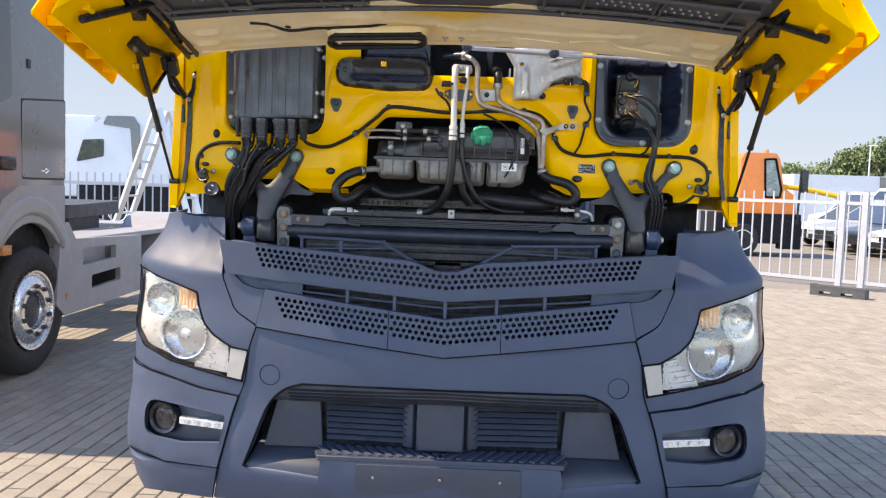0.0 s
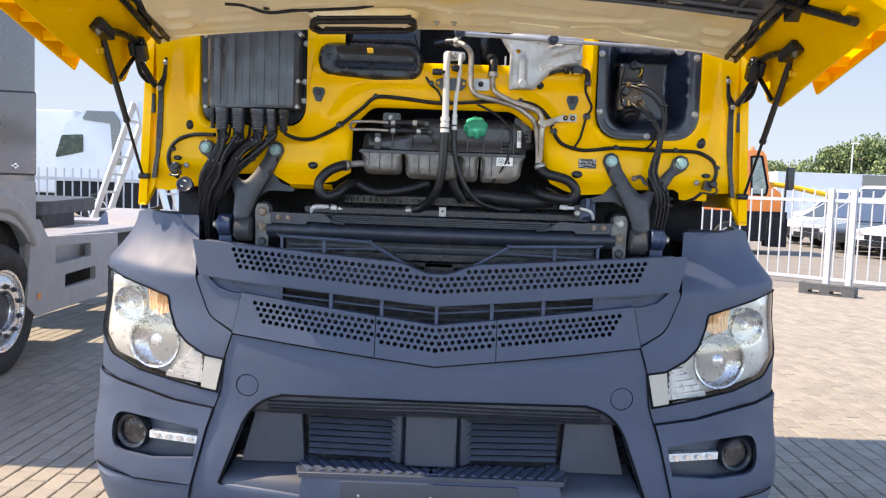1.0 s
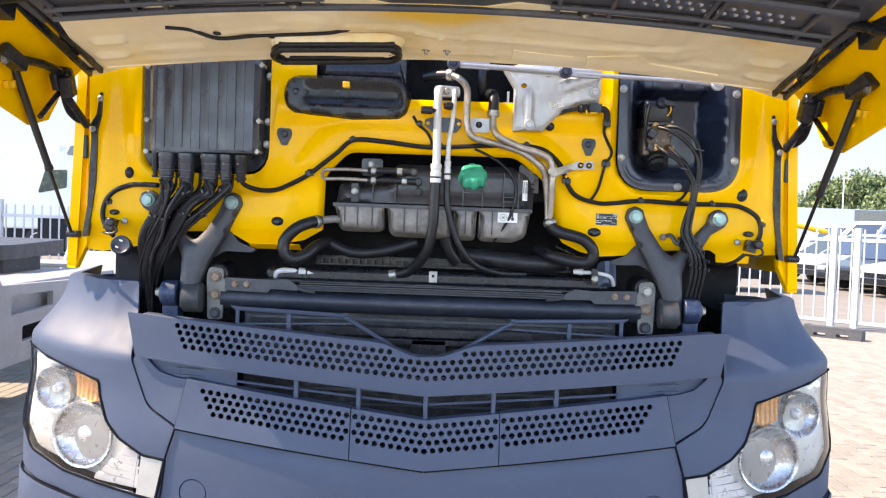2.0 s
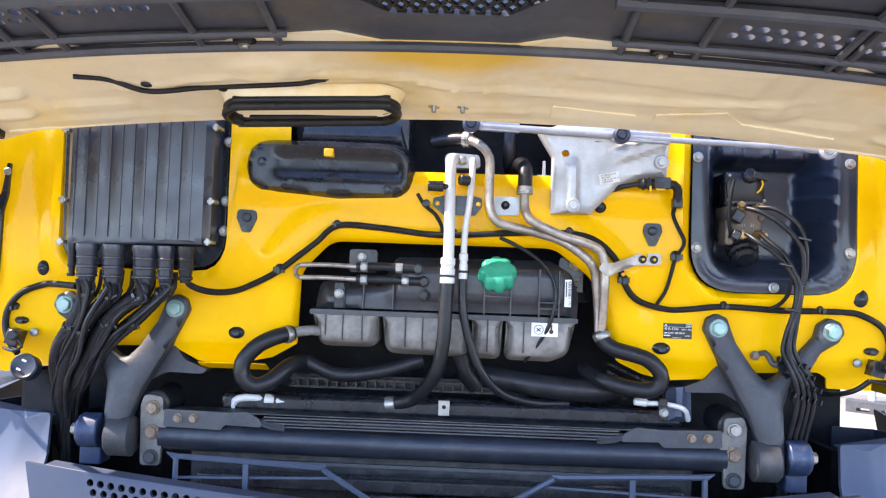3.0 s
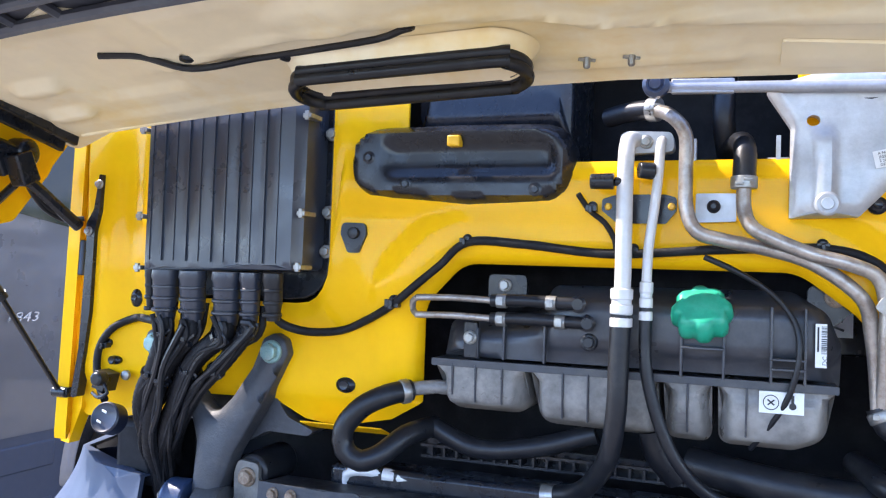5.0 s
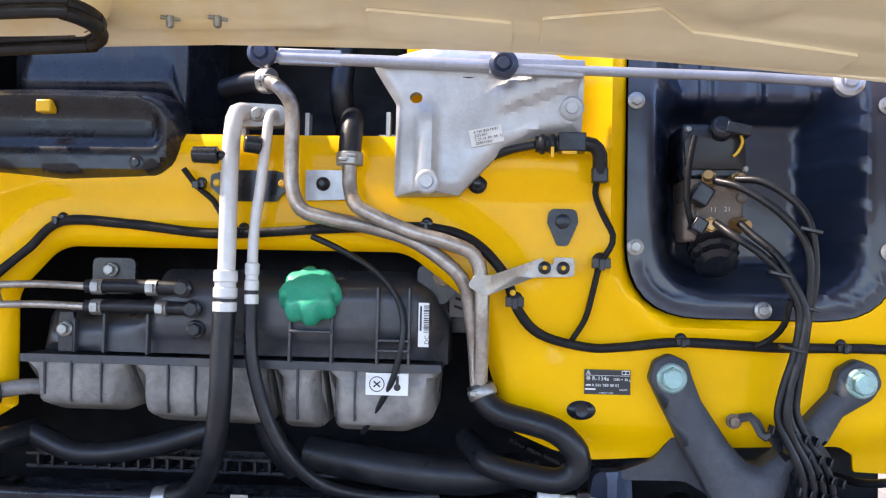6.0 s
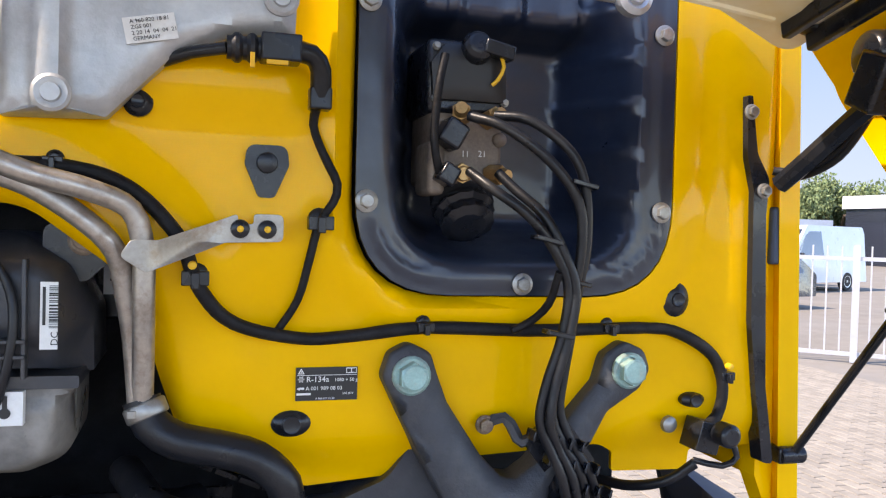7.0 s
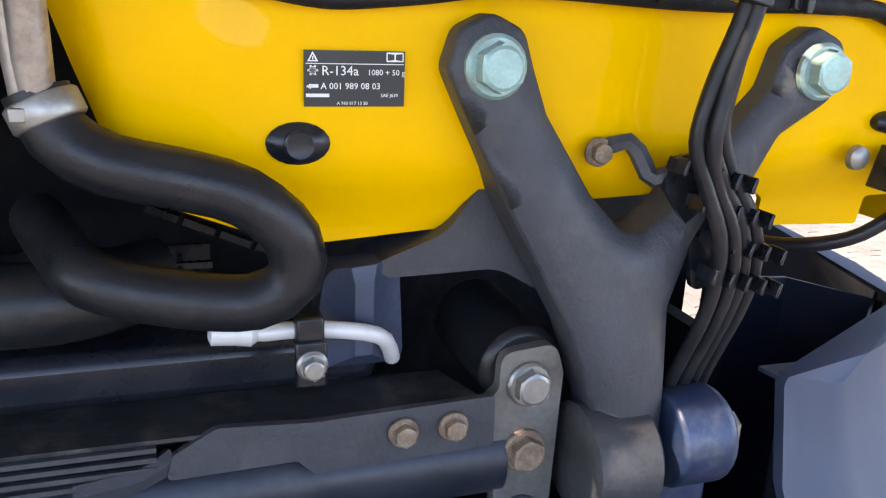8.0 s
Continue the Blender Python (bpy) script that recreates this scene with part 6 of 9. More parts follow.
tube(bm, [(-0.04, 0.05, 2.064), (0.002, 0.02, 2.067), (0.042, -0.006, 2.064)], 0.016, 12)
tube(bm, [(0.145, 0.07, 2.15), (0.14, 0.05, 2.06), (0.15, 0.08, 1.99)], 0.018, 12)
part("heater_hose", bm, RUBBER, truck, "black heater hose")
for c, ax in (((0.173, -0.047, 1.953), (0, 0, -1)), ((0.030, 0.003, 2.066), (1, -0.4, -0.1))):
    bm = bmesh.new()
    lathe(bm, [(0, 0.0185), (0.004, 0.019), (0.014, 0.019), (0.018, 0.0185)], c, ax, 20)
    a = Vector(c) + Vector(ax).normalized() * 0.009
    box(bm, a + Vector((0.006, -0.019, 0.003)), (0.012, 0.006, 0.004))
    box(bm, a + Vector((-0.006, -0.019, -0.003)), (0.012, 0.006, 0.004))
    part("spring_clamp", bm, ZINC, truck, "bright spring hose clamp", bevel=0.001)
for x, z in ((0.005, 1.995), (0.10, 1.998), (0.22, 2.0)):
    bm = bmesh.new()
    box(bm, (x, 0.01, z), (0.006, 0.02, 0.04))
    box(bm, (x, 0.012, z - 0.015), (0.03, 0.01, 0.006))
    part("metal_tab", bm, ALU, truck, "small sheet metal tab", smooth=0)
# heater valve behind the pipes
bm = bmesh.new()
box(bm, (0.330, 0.215, 1.735), (0.07, 0.05, 0.10))
hv = part("heater_valve", bm, BLACKPL, truck, "black heater valve behind the pipes", bevel=0.004)
bm = bmesh.new()
box(bm, (0.325, 0.1885, 1.745), (0.040, 0.002, 0.060))
hl = part("valve_label", bm, WHITELAB, hv, "white label with black marks", smooth=0)
bm = bmesh.new()
for k in range(3):
    box(bm, (0.322, 0.1868, 1.730 + 0.014 * k), (0.020 - 0.004 * k, 0.001, 0.004), (0, 20, 0))
part("label_bars", bm, BLACKLAB, hl, smooth=0)
# bracket for the pipes
bm = bmesh.new()
sheet(bm, rounded([(0.342, 1.770, 0.006), (0.352, 1.785, 0.006), (0.375, 1.785, 0.006), (0.432, 1.806, 0.01), (0.447, 1.812, 0.003), (0.447, 1.802, 0.003), (0.462, 1.802, 0.003), (0.462, 1.812, 0.003), (0.491, 1.812, 0.006), (0.491, 1.785, 0.006), (0.435, 1.783, 0.01), (0.365, 1.755, 0.006)], seg=3), lambda x, z: (x, -0.022 - 0.044 * smooth(0.42, 0.36, x), z), (), 0.015, 0.004)
brk = part("pipe_bracket", bm, mat("rusty_stainless_plate", (0.36, 0.33, 0.29), 0.42, 0.7, vary=0.2, scale=20, dirt_or_light=(0.2, 0.11, 0.05), dirt_or_light_amount=0.6, dirt_or_light_scale=50), truck, "stained flat steel pipe bracket", bevel=0.001)
for x in (0.449, 0.475):
    bm = bmesh.new()
    lathe(bm, [(0, 0.0095), (0.004, 0.009), (0.006, 0.005)], (x, -0.023, 1.797), (0, -1, 0), 16)
    nut = part("rubber_nut", bm, BLACKPL, brk, "black plastic nut")
    bm = bmesh.new()
    lathe(bm, [(0, 0.0036), (0.006, 0.0034), (0.007, 0.002)], (x, -0.024, 1.797), (0, -1, 0), 8)
    part("stud_tip", bm, YELLOWPL, nut, "yellow stud tip")
# coolant hoses
for g, pts in ((1, [(0.360, 0.0, 1.628), (0.370, -0.005, 1.604), (0.395, -0.012, 1.588), (0.430, -0.014, 1.580), (0.470, -0.014, 1.567), (0.498, -0.012, 1.540), (0.500, -0.008, 1.512), (0.475, -0.004, 1.496), (0.425, 0.0, 1.501), (0.378, 0.012, 1.512), (0.358, 0.05, 1.522), (0.34, 0.10, 1.53)]),
               (-1, [(-0.355, 0.0, 1.597), (-0.385, -0.03, 1.590), (-0.425, -0.045, 1.568), (-0.455, -0.05, 1.53), (-0.452, -0.05, 1.495), (-0.425, -0.045, 1.478), (-0.392, -0.035, 1.49), (-0.36, 0.0, 1.52), (-0.33, 0.06, 1.53)])):
    bm = bmesh.new()
    tube(bm, pts, 0.0185, 16)
    hose = part("coolant_hose", bm, RUBBER, truck, "thick black coolant hose bent in a loop")
    bm = bmesh.new()
    a, b = Vector(pts[0]), Vector(pts[1])
    d = (b - a).normalized()
    lathe(bm, [(0.004, 0.0195), (0.006, 0.021), (0.018, 0.021), (0.020, 0.0195)], a, d, 24)
    box(bm, a + d * 0.012 + Vector((-0.012, -0.015, 0)), (0.009, 0.009, 0.008))
    part("hose_clamp", bm, ZINC, hose, "worm drive hose clamp", bevel=0.001)
bm = bmesh.new()
tube(bm, [(-0.27, 0.02, 1.60), (-0.31, 0.01, 1.605), (-0.36, 0.0, 1.598)], 0.012, 10)
part("coolant_stub", bm, TANKLOW, truck, "grubby plastic hose stub")
for pts, r in (([(-0.33, 0.05, 1.53), (-0.25, 0.05, 1.50), (-0.15, 0.06, 1.51), (-0.05, 0.07, 1.54)], 0.017), ([(0.10, 0.09, 1.505), (0.18, 0.06, 1.497), (0.25, 0.05, 1.49), (0.35, 0.05, 1.485), (0.42, 0.08, 1.49)], 0.028), ([(0.04, 0.05, 1.56), (0.05, 0.06, 1.52), (0.08, 0.08, 1.48)], 0.02)):
    bm = bmesh.new()
    tube(bm, pts, r, 14)
    part("return_hose", bm, RUBBER, truck, "black return hose behind the cooler")
# pipes on top of the cooler
for g in (-1, 1):
    bm = bmesh.new()
    if g < 0:
        tube(bm, [(-0.50, 0.06, 1.405), (-0.495, 0.05, 1.428), (-0.475, 0.05, 1.436), (-0.44, 0.055, 1.435), (-0.41, 0.06, 1.432)], 0.009, 12)
        lathe(bm, [(0, 0.013), (0.022, 0.013), (0.024, 0.011), (0.03, 0.013), (0.055, 0.013)], (-0.425, 0.058, 1.433), (1, 0.05, -0.06), 16)
    else:
        tube(bm, [(0.580, 0.045, 1.425), (0.570, 0.028, 1.447), (0.552, 0.02, 1.458), (0.512, 0.02, 1.464), (0.485, 0.02, 1.464), (0.465, 0.02, 1.466)], 0.0062, 12)
        lathe(bm, [(0, 0.007), (0.004, 0.010), (0.012, 0.009), (0.03, 0.0085), (0.032, 0.004)], (0.478, 0.02, 1.465), (-1, 0, 0.06), 14)
    part("cooler_pipe", bm, WHITEPIPE, truck, "bright aluminium cooler pipe")
bm = bmesh.new()
box(bm, (0.512, 0.016, 1.466), (0.019, 0.024, 0.024))
box(bm, (0.512, 0.003, 1.445), (0.022, 0.004, 0.034))
clampb = part("pipe_clip", bm, BLACKPL, truck, "black pipe clip", bevel=0.003)
hexbolt("bolt", (0.512, 0.001, 1.446), (0, -1, 0), 0.008, ZINC, clampb)
bm = bmesh.new()
sheet(bm, rounded([(0.52, 1.42), (0.53, 1.50, 0.02), (0.585, 1.505, 0.02), (0.59, 1.42)], 0.01), lambda x, z: (x, 0.05 - 0.02 * smooth(0.03, 0.0, abs(x - 0.555)), z), (), 0.015, 0.03)
part("cooler_bracket", bm, mat("blue_painted_bracket", (0.05, 0.07, 0.12), 0.4, 0.3, vary=0.25, scale=20), truck, "blue-grey cast bracket", bevel=0.004)
for x in (0.005,):
    bm = bmesh.new()
    sheet(bm, [(x - 0.013, 1.415), (x - 0.013, 1.45), (x + 0.013, 1.45), (x + 0.013, 1.415)], lambda u, v: (u, 0.03, v), [oval(x, 1.435, 0.005, 0.005, 10)], 0, 0.003)
    part("retaining_tab", bm, ZINC, truck, "small zinc tab")

# ---- air filter lid, duct and wiper linkage ----
LID = rounded([(-0.482, 1.928, 0.066), (-0.478, 2.050, 0.062), (-0.30, 2.052, 0.0), (-0.083, 2.048, 0.064), (-0.077, 1.916, 0.064), (-0.26, 1.910, 0.0)], seg=6)
bm = bmesh.new()
sheet(bm, LID, lambda x, z: (x, 0.005 - 0.038 * smooth(0.0, 0.014, edge_gap((x, z), LID)) + 0.016 * smooth(0.022, 0.042, edge_gap((x, z), LID)) * smooth(1.956, 1.976, z) * smooth(-0.415, -0.385, x), z), (), 0.009, 0.02)
lid = part("filter_lid", bm, BLACKPL, truck, "black oval filter housing lid", smooth=60)
for x, z in ((-0.435, 1.993), (-0.365, 1.947), (-0.141, 1.937)):
    hexbolt("lid_screw", (x, -0.032, z), (0, -1, 0), 0.007, BLACKPL, lid, 0.006, 1.6)
bm = bmesh.new()
box(bm, (-0.280, -0.030, 2.018), (0.022, 0.02, 0.018))
box(bm, (-0.280, -0.025, 2.029), (0.012, 0.012, 0.008))
part("yellow_latch", bm, YELLOWPL, lid, "small yellow latch", bevel=0.002)
bm = bmesh.new()
sheet(bm, rounded([(-0.376, 2.0), (-0.376, 2.29), (-0.10, 2.29), (-0.10, 2.0)], 0.02), lambda x, z: (x, 0.05 - 0.02 * smooth(2.05, 2.06, z) + 0.01 * smooth(2.08, 2.09, z), z), (), 0.02, 0.2)
part("air_duct", bm, BLACKPL, truck, "black plastic air duct", bevel=0.004)
bm = bmesh.new()
SILV = rounded([(0.235, 1.894, 0.003), (0.326, 1.897, 0.004), (0.387, 1.962, 0.03), (0.447, 1.984, 0.02), (0.497, 1.986, 0.004), (0.499, 2.078, 0.004), (0.452, 2.10, 0.02), (0.292, 2.11, 0.02), (0.197, 2.085, 0.01), (0.235, 2.025, 0.01)], seg=4)


def silver_at(x, z):
    y = -0.030 - 0.010 * smooth(0.0, 0.012, edge_gap((x, z), SILV))
    y -= 0.010 * smooth(0.020, 0.008, abs(x - 0.279)) * smooth(2.03, 2.0, z)
    y -= 0.012 * smooth(0.025, 0.010, abs((z - 2.035) - 0.35 * (x - 0.392)) ) * smooth(0.36, 0.40, x)
    return x, y, z


sheet(bm, SILV, silver_at, [oval(0.264, 2.033, 0.009, 0.008, 14)], 0.008, 0.02)
wiper = part("wiper_bracket", bm, ALU, truck, "cast aluminium wiper motor bracket", smooth=60, bevel=0.002)
for x, z in ((0.283, 1.913), (0.482, 2.019)):
    bm = bmesh.new()
    lathe(bm, [(0, 0.017), (0.004, 0.017), (0.006, 0.014), (0.005, 0.009), (0.009, 0.008)], (x, silver_at(x, z)[1] - 0.001, z), (0, -1, 0), 24)
    part("washer_bolt", bm, ALU, wiper, "dull washer bolt")
bm = bmesh.new()
box(bm, (0.364, -0.0445, 1.979), (0.046, 0.0012, 0.024), (0, -12, 0))
lab = part("part_label", bm, WHITELAB, wiper, "white part label with small print", smooth=0)
for words, k in (("A 960 820 18 81", 0), ("ZGS 001", 1), ("2 20 14  04  04  21", 2), ("GERMANY", 3)):
    lettering(words, 0.346 + k * 0.0012, 1.9815 - k * 0.0052, 0.0052, BLACKLAB, lab, -0.0455, 12)
bm = bmesh.new()
lathe(bm, [(0, 0.045), (0.02, 0.045), (0.03, 0.03)], (0.337, -0.005, 2.085), (0, -1, 0.2), 24)
part("wiper_gear", bm, DARKCAV, wiper, "dark gear housing")
bm = bmesh.new()
tube(bm, [(0.044, -0.044, 2.090), (0.16, -0.045, 2.085), (0.30, -0.049, 2.079), (0.387, -0.053, 2.075)], 0.009, 8, 0.05)
tube(bm, [(0.387, -0.056, 2.075), (0.50, -0.058, 2.068), (0.72, -0.06, 2.060), (0.848, -0.06, 2.052)], 0.0075, 8, 0.05)
box(bm, (0.432, -0.057, 2.072), (0.13, 0.012, 0.024), (0, 2, 0))
box(bm, (0.112, -0.045, 2.088), (0.09, 0.012, 0.022), (0, 2, 0))
rod = part("wiper_rod", bm, mat("dull_grey_rod", (0.34, 0.35, 0.37), 0.45, 0.4, vary=0.15, scale=20), truck, "grey steel wiper linkage rod", bevel=0.002)
for x, z in ((0.046, 2.091), (0.386, 2.075), (0.846, 2.053)):
    bm = bmesh.new()
    lathe(bm, [(0, 0.020), (0.012, 0.020), (0.016, 0.014), (0.014, 0.010), (0.018, 0.008)], (x, -0.050 - 0.012 * x, z), (0, -1, 0), 20)
    part("ball_joint", bm, ALU if x > 0.8 else mat("dark_blue_plastic", (0.03, 0.04, 0.07), 0.4, vary=0.2), rod, "dark plastic ball joint")
# wiper motor plug
bm = bmesh.new()
box(bm, (0.482, -0.045, 1.970), (0.038, 0.03, 0.026))
plugm = part("motor_plug", bm, BLACKPL, truck, "black multi-pin motor plug", bevel=0.002)
bm = bmesh.new()
lathe(bm, [(0.0, 0.0115)] + [(0.004 + 0.007 * (k // 2) + 0.0035 * (k % 2), 0.0145 if k % 4 in (1, 2) else 0.0115) for k in range(8)] + [(0.034, 0.0115)], (0.432, -0.045, 1.968), (1, 0, 0.02), 16)
part("plug_sleeve", bm, RUBBER, plugm, "ribbed rubber sleeve", smooth=25)
bm = bmesh.new()
tube(bm, [(0.49, -0.045, 1.970), (0.512, -0.042, 1.968), (0.522, -0.036, 1.955), (0.523, -0.028, 1.93)], 0.0105, 12)
part("plug_elbow", bm, RUBBER, plugm)
bm = bmesh.new()
box(bm, (0.523, -0.028, 1.928), (0.022, 0.02, 0.022))
part("plug_socket", bm, BLACKPL, plugm, bevel=0.002)
bm = bmesh.new()
box(bm, (0.455, -0.060, 1.955), (0.004, 0.004, 0.014))
box(bm, (0.478, -0.058, 1.955), (0.02, 0.004, 0.004))
part("yellow_lock", bm, YELLOWPL, plugm)
cable("plug_lead", [(0.375, -0.02, 1.955), (0.40, -0.035, 1.962), (0.432, -0.045, 1.967)], 0.006, RUBBER, "black plug lead")

# ---- small switches low on the wall ----
for g, x in ((1, 0.992), (-1, -1.006)):
    bm = bmesh.new()
    box(bm, (x, -0.002, 1.565), (0.030, 0.036, 0.036), (0, 15, 0))
    lathe(bm, [(0, 0.014), (0.02, 0.014), (0.024, 0.01)], (x + 0.012, -0.022, 1.572), (0, -1, 0), 16)
    tube(bm, [(x + 0.02, -0.03, 1.565), (x + 0.03, -0.03, 1.545), (x + 0.01, -0.03, 1.535), (x - 0.02, -0.015, 1.54)], 0.004, 8)
    switch = part("tilt_switch", bm, BLACKPL, truck, "black tilt lock switch", bevel=0.003)
    bm = bmesh.new()
    lathe(bm, [(0, 0.0105), (0.005, 0.0095), (0.008, 0.005)], (x - g * 0.036, 0.014, 1.576), (0, -1, 0), 20)
    part("screw", bm, ZINC, switch, "large bright screw head")
    plug("blanking_plug", x + 0.0, 1.603, 0.016, 0.009, wall, 0.018)
bm = bmesh.new()
lathe(bm, [(0, 0.030), (0.03, 0.030), (0.033, 0.027), (0.030, 0.022)], (-0.956, -0.03, 1.496), (0.1, -1, 0.3), 28)
coupling = part("round_coupling", bm, LINER, truck, "round black coupling with a dial face")
for o in (-0.010, 0.010):
    bm = bmesh.new()
    box(bm, (-0.956 + o * 0.6, -0.064, 1.507 + o), (0.010, 0.002, 0.004), (17, 20, 0))
    part("dial_mark", bm, WHITELAB, coupling, smooth=0)
bm = bmesh.new()
box(bm, (-0.945, 0.085, 1.42), (0.13, 0.10, 0.13))
part("reservoir", bm, DARKCAV, truck, "blue-black washer reservoir below the wall", bevel=0.015)
cable("switch_cable", [(0.965, -0.03, 1.54), (0.94, -0.01, 1.515), (0.91, 0.03, 1.50), (0.88, 0.08, 1.50)], 0.006, RUBBER, "black switch cable")

# ---- raised front flap ----
# yellow overspray fading out round the middle of the cream sheet
cn, cl = CREAM.node_tree.nodes, CREAM.node_tree.links
cb = cn["Principled BSDF"]
coord = cn.new("ShaderNodeTexCoord")
place = cn.new("ShaderNodeMapping")
place.vector_type = "TEXTURE"
place.inputs["Location"].default_value = (0.0, -0.435, 2.13)
place.inputs["Scale"].default_value = (0.22, 0.07, 1.0)
far = cn.new("ShaderNodeVectorMath")
far.operation = "LENGTH"
grain = cn.new("ShaderNodeTexNoise")
grain.inputs["Scale"].default_value = 9.0
grain.inputs["Detail"].default_value = 4.0
fade = cn.new("ShaderNodeMath")
fade.operation = "ADD"
span = cn.new("ShaderNodeMapRange")
span.inputs["From Min"].default_value, span.inputs["From Max"].default_value = 1.75, 0.9
span.inputs["To Max"].default_value = 0.85
spray = cn.new("ShaderNodeMix")
spray.data_type = "RGBA"
spray.inputs["B"].default_value = (0.90, 0.55, 0.01, 1)
old = cb.inputs["Base Color"].links[0].from_socket
cl.new(coord.outputs["Object"], place.inputs["Vector"])
cl.new(coord.outputs["Object"], grain.inputs["Vector"])
cl.new(place.outputs["Vector"], far.inputs[0])
cl.new(far.outputs["Value"], fade.inputs[0])
cl.new(grain.outputs["Fac"], fade.inputs[1])
cl.new(fade.outputs[0], span.inputs["Value"])
cl.new(span.outputs["Result"], spray.inputs["Factor"])
cl.new(old, spray.inputs["A"])
cl.new(spray.outputs["Result"], cb.inputs["Base Color"])


def flap_z(x, y):
    """Height of the flap's inner face."""
    a = abs(x)
    edge = 2.098 - 0.072 * (a / 1.05) ** 1.8
    mid = 2.152 - 0.054 * (a / 0.95) ** 2
    t = (-0.12 - y) / 0.36
    return edge + (mid - edge) * t if t < 1 else mid + 0.16 * (-0.48 - y)


def flap_at(x, y):
    z = flap_z(x, y)
    z -= 0.010 * smooth(0.02, 0.0, abs(y + 0.30 - 0.04 * math.sin(x * 5))) * smooth(0.75, 0.6, abs(x))
    z -= 0.012 * smooth(0.10, 0.02, abs(x - 0.02)) * smooth(-0.26, -0.32, y)
    z -= 0.008 * smooth(0.06, 0.03, math.hypot(x - 0.66, (y + 0.26) * 1.3)) + 0.008 * smooth(0.08, 0.04, math.hypot(x + 0.36, (y + 0.38) * 1.3))
    z += 0.001 * math.sin(x * 17 + y * 9)
    for px, py in ((0.90, -0.30), (0.93, -0.20)):
        z -= 0.011 * smooth(0.024, 0.013, math.hypot(max(0.0, abs(abs(x) - px) - 0.028), y - py))
    a = abs(x)
    z -= 0.006 * smooth(0.0, 0.012, min(a - 0.24, 0.60 - a, y + 0.455, -0.345 - y + 0.10 * (a - 0.3)))
    z += 0.006 * smooth(0.0, 0.012, min(a - 0.66, 0.84 - a, y + 0.44, -0.22 - y))
    z -= 0.004 * smooth(-0.172, -0.160, y + 0.012 * math.sin(x * 4))
    z -= 0.005 * smooth(0.0, 0.01, min(0.15 - abs(x - 0.02), y + 0.215, -0.150 - y))
    return x, y, z


CREAMO = rounded([(-1.05, -0.06, 0.02), (-0.9, -0.12, 0.1), (-0.45, -0.115, 0), (0.0, -0.10, 0), (0.45, -0.115, 0), (0.9, -0.12, 0.1), (1.05, -0.06, 0.02), (1.0, -0.30, 0.05), (0.97, -0.46, 0.02), (0.75, -0.475, 0), (0.70, -0.495, 0), (0.66, -0.475, 0), (0.40, -0.48, 0), (0.36, -0.50, 0), (0.20, -0.515, 0.02), (0.12, -0.48, 0.02), (-0.12, -0.48, 0.02), (-0.20, -0.515, 0.02), (-0.36, -0.50, 0), (-0.40, -0.48, 0), (-0.66, -0.475, 0), (-0.70, -0.495, 0), (-0.75, -0.475, 0), (-0.97, -0.46, 0.02), (-1.0, -0.30, 0.05)], 0.005)
bm = bmesh.new()
sheet(bm, CREAMO, lambda x, y: flap_at(x, y), (), 0.013, 0.012, (0, 0, 1))
bmesh.ops.recalc_face_normals(bm, faces=bm.faces)
flap = part("front_flap", bm, CREAM, truck, "raised front flap with cream inner sheet", smooth=60)
bm = bmesh.new()
tube(bm, [(x, -0.112 + 0.008 * math.cos(x * 3), flap_z(x, -0.115) - 0.001) for x in (-0.98, -0.7, -0.4, 0.0, 0.4, 0.7, 0.98)], 0.005, 8, 0.05)
part("flap_edge_bead", bm, CREAM, flap)
for g in (-1, 1):
    bm = bmesh.new()
    lathe(bm, [(0, 0.016), (0.003, 0.016), (0.006, 0.010)], (g * 1.03, -0.12, flap_z(1.03, -0.12) - 0.002), (0, 0, -1), 16)
    part("hinge_pad", bm, RUBBER, flap)
for x in (-0.035, 0.026):
    bm = bmesh.new()
    lathe(bm, [(-0.006, 0.010), (0.0, 0.010), (0.002, 0.0055), (0.020, 0.005), (0.022, 0.003)], (x, -0.185, flap_z(x, -0.185) + 0.002), (0, 0, -1), 12)
    box(bm, (x, -0.185, flap_z(x, -0.185) - 0.008), (0.024, 0.004, 0.004), (0, 0, 30))
    part("stud", bm, ZINC, flap, "small bent stud")
# thin sheets glued under the cream edge
for outline in ([(0.215, -0.205), (0.215, -0.138), (0.345, -0.135), (0.395, -0.132), (0.395, -0.190)], [(0.43, -0.205), (0.43, -0.140), (0.80, -0.135), (0.815, -0.175), (0.61, -0.195), (0.565, -0.245)]):
    bm = bmesh.new()
    sheet(bm, rounded(outline, 0.006), lambda x, y: (x, y, flap_at(x, y)[2] - 0.0045), (), 0.02, 0.004, (0, 0, 1))
    bmesh.ops.recalc_face_normals(bm, faces=bm.faces)
    part("edge_patch", bm, CREAM, flap, smooth=20)
# dark strip of sealant
bm = bmesh.new()
tube(bm, [(x, y, flap_at(x, y)[2] - 0.003) for x, y in ((-0.73, -0.355), (-0.67, -0.335), (-0.60, -0.305), (-0.50, -0.285), (-0.40, -0.29), (-0.30, -0.30), (-0.262, -0.315), (-0.245, -0.32))], 0.0055, 8)
for x, y in ((-0.60, -0.318), (-0.46, -0.27), (-0.25, -0.32)):
    lathe(bm, [(0, 0.012), (0.005, 0.011), (0.007, 0.005)], (x, y, flap_at(x, y)[2] + 0.001), (0, 0, -1), 12)
part("sealing_strip", bm, RUBBER, flap, "black wire-like strip on the inner sheet")
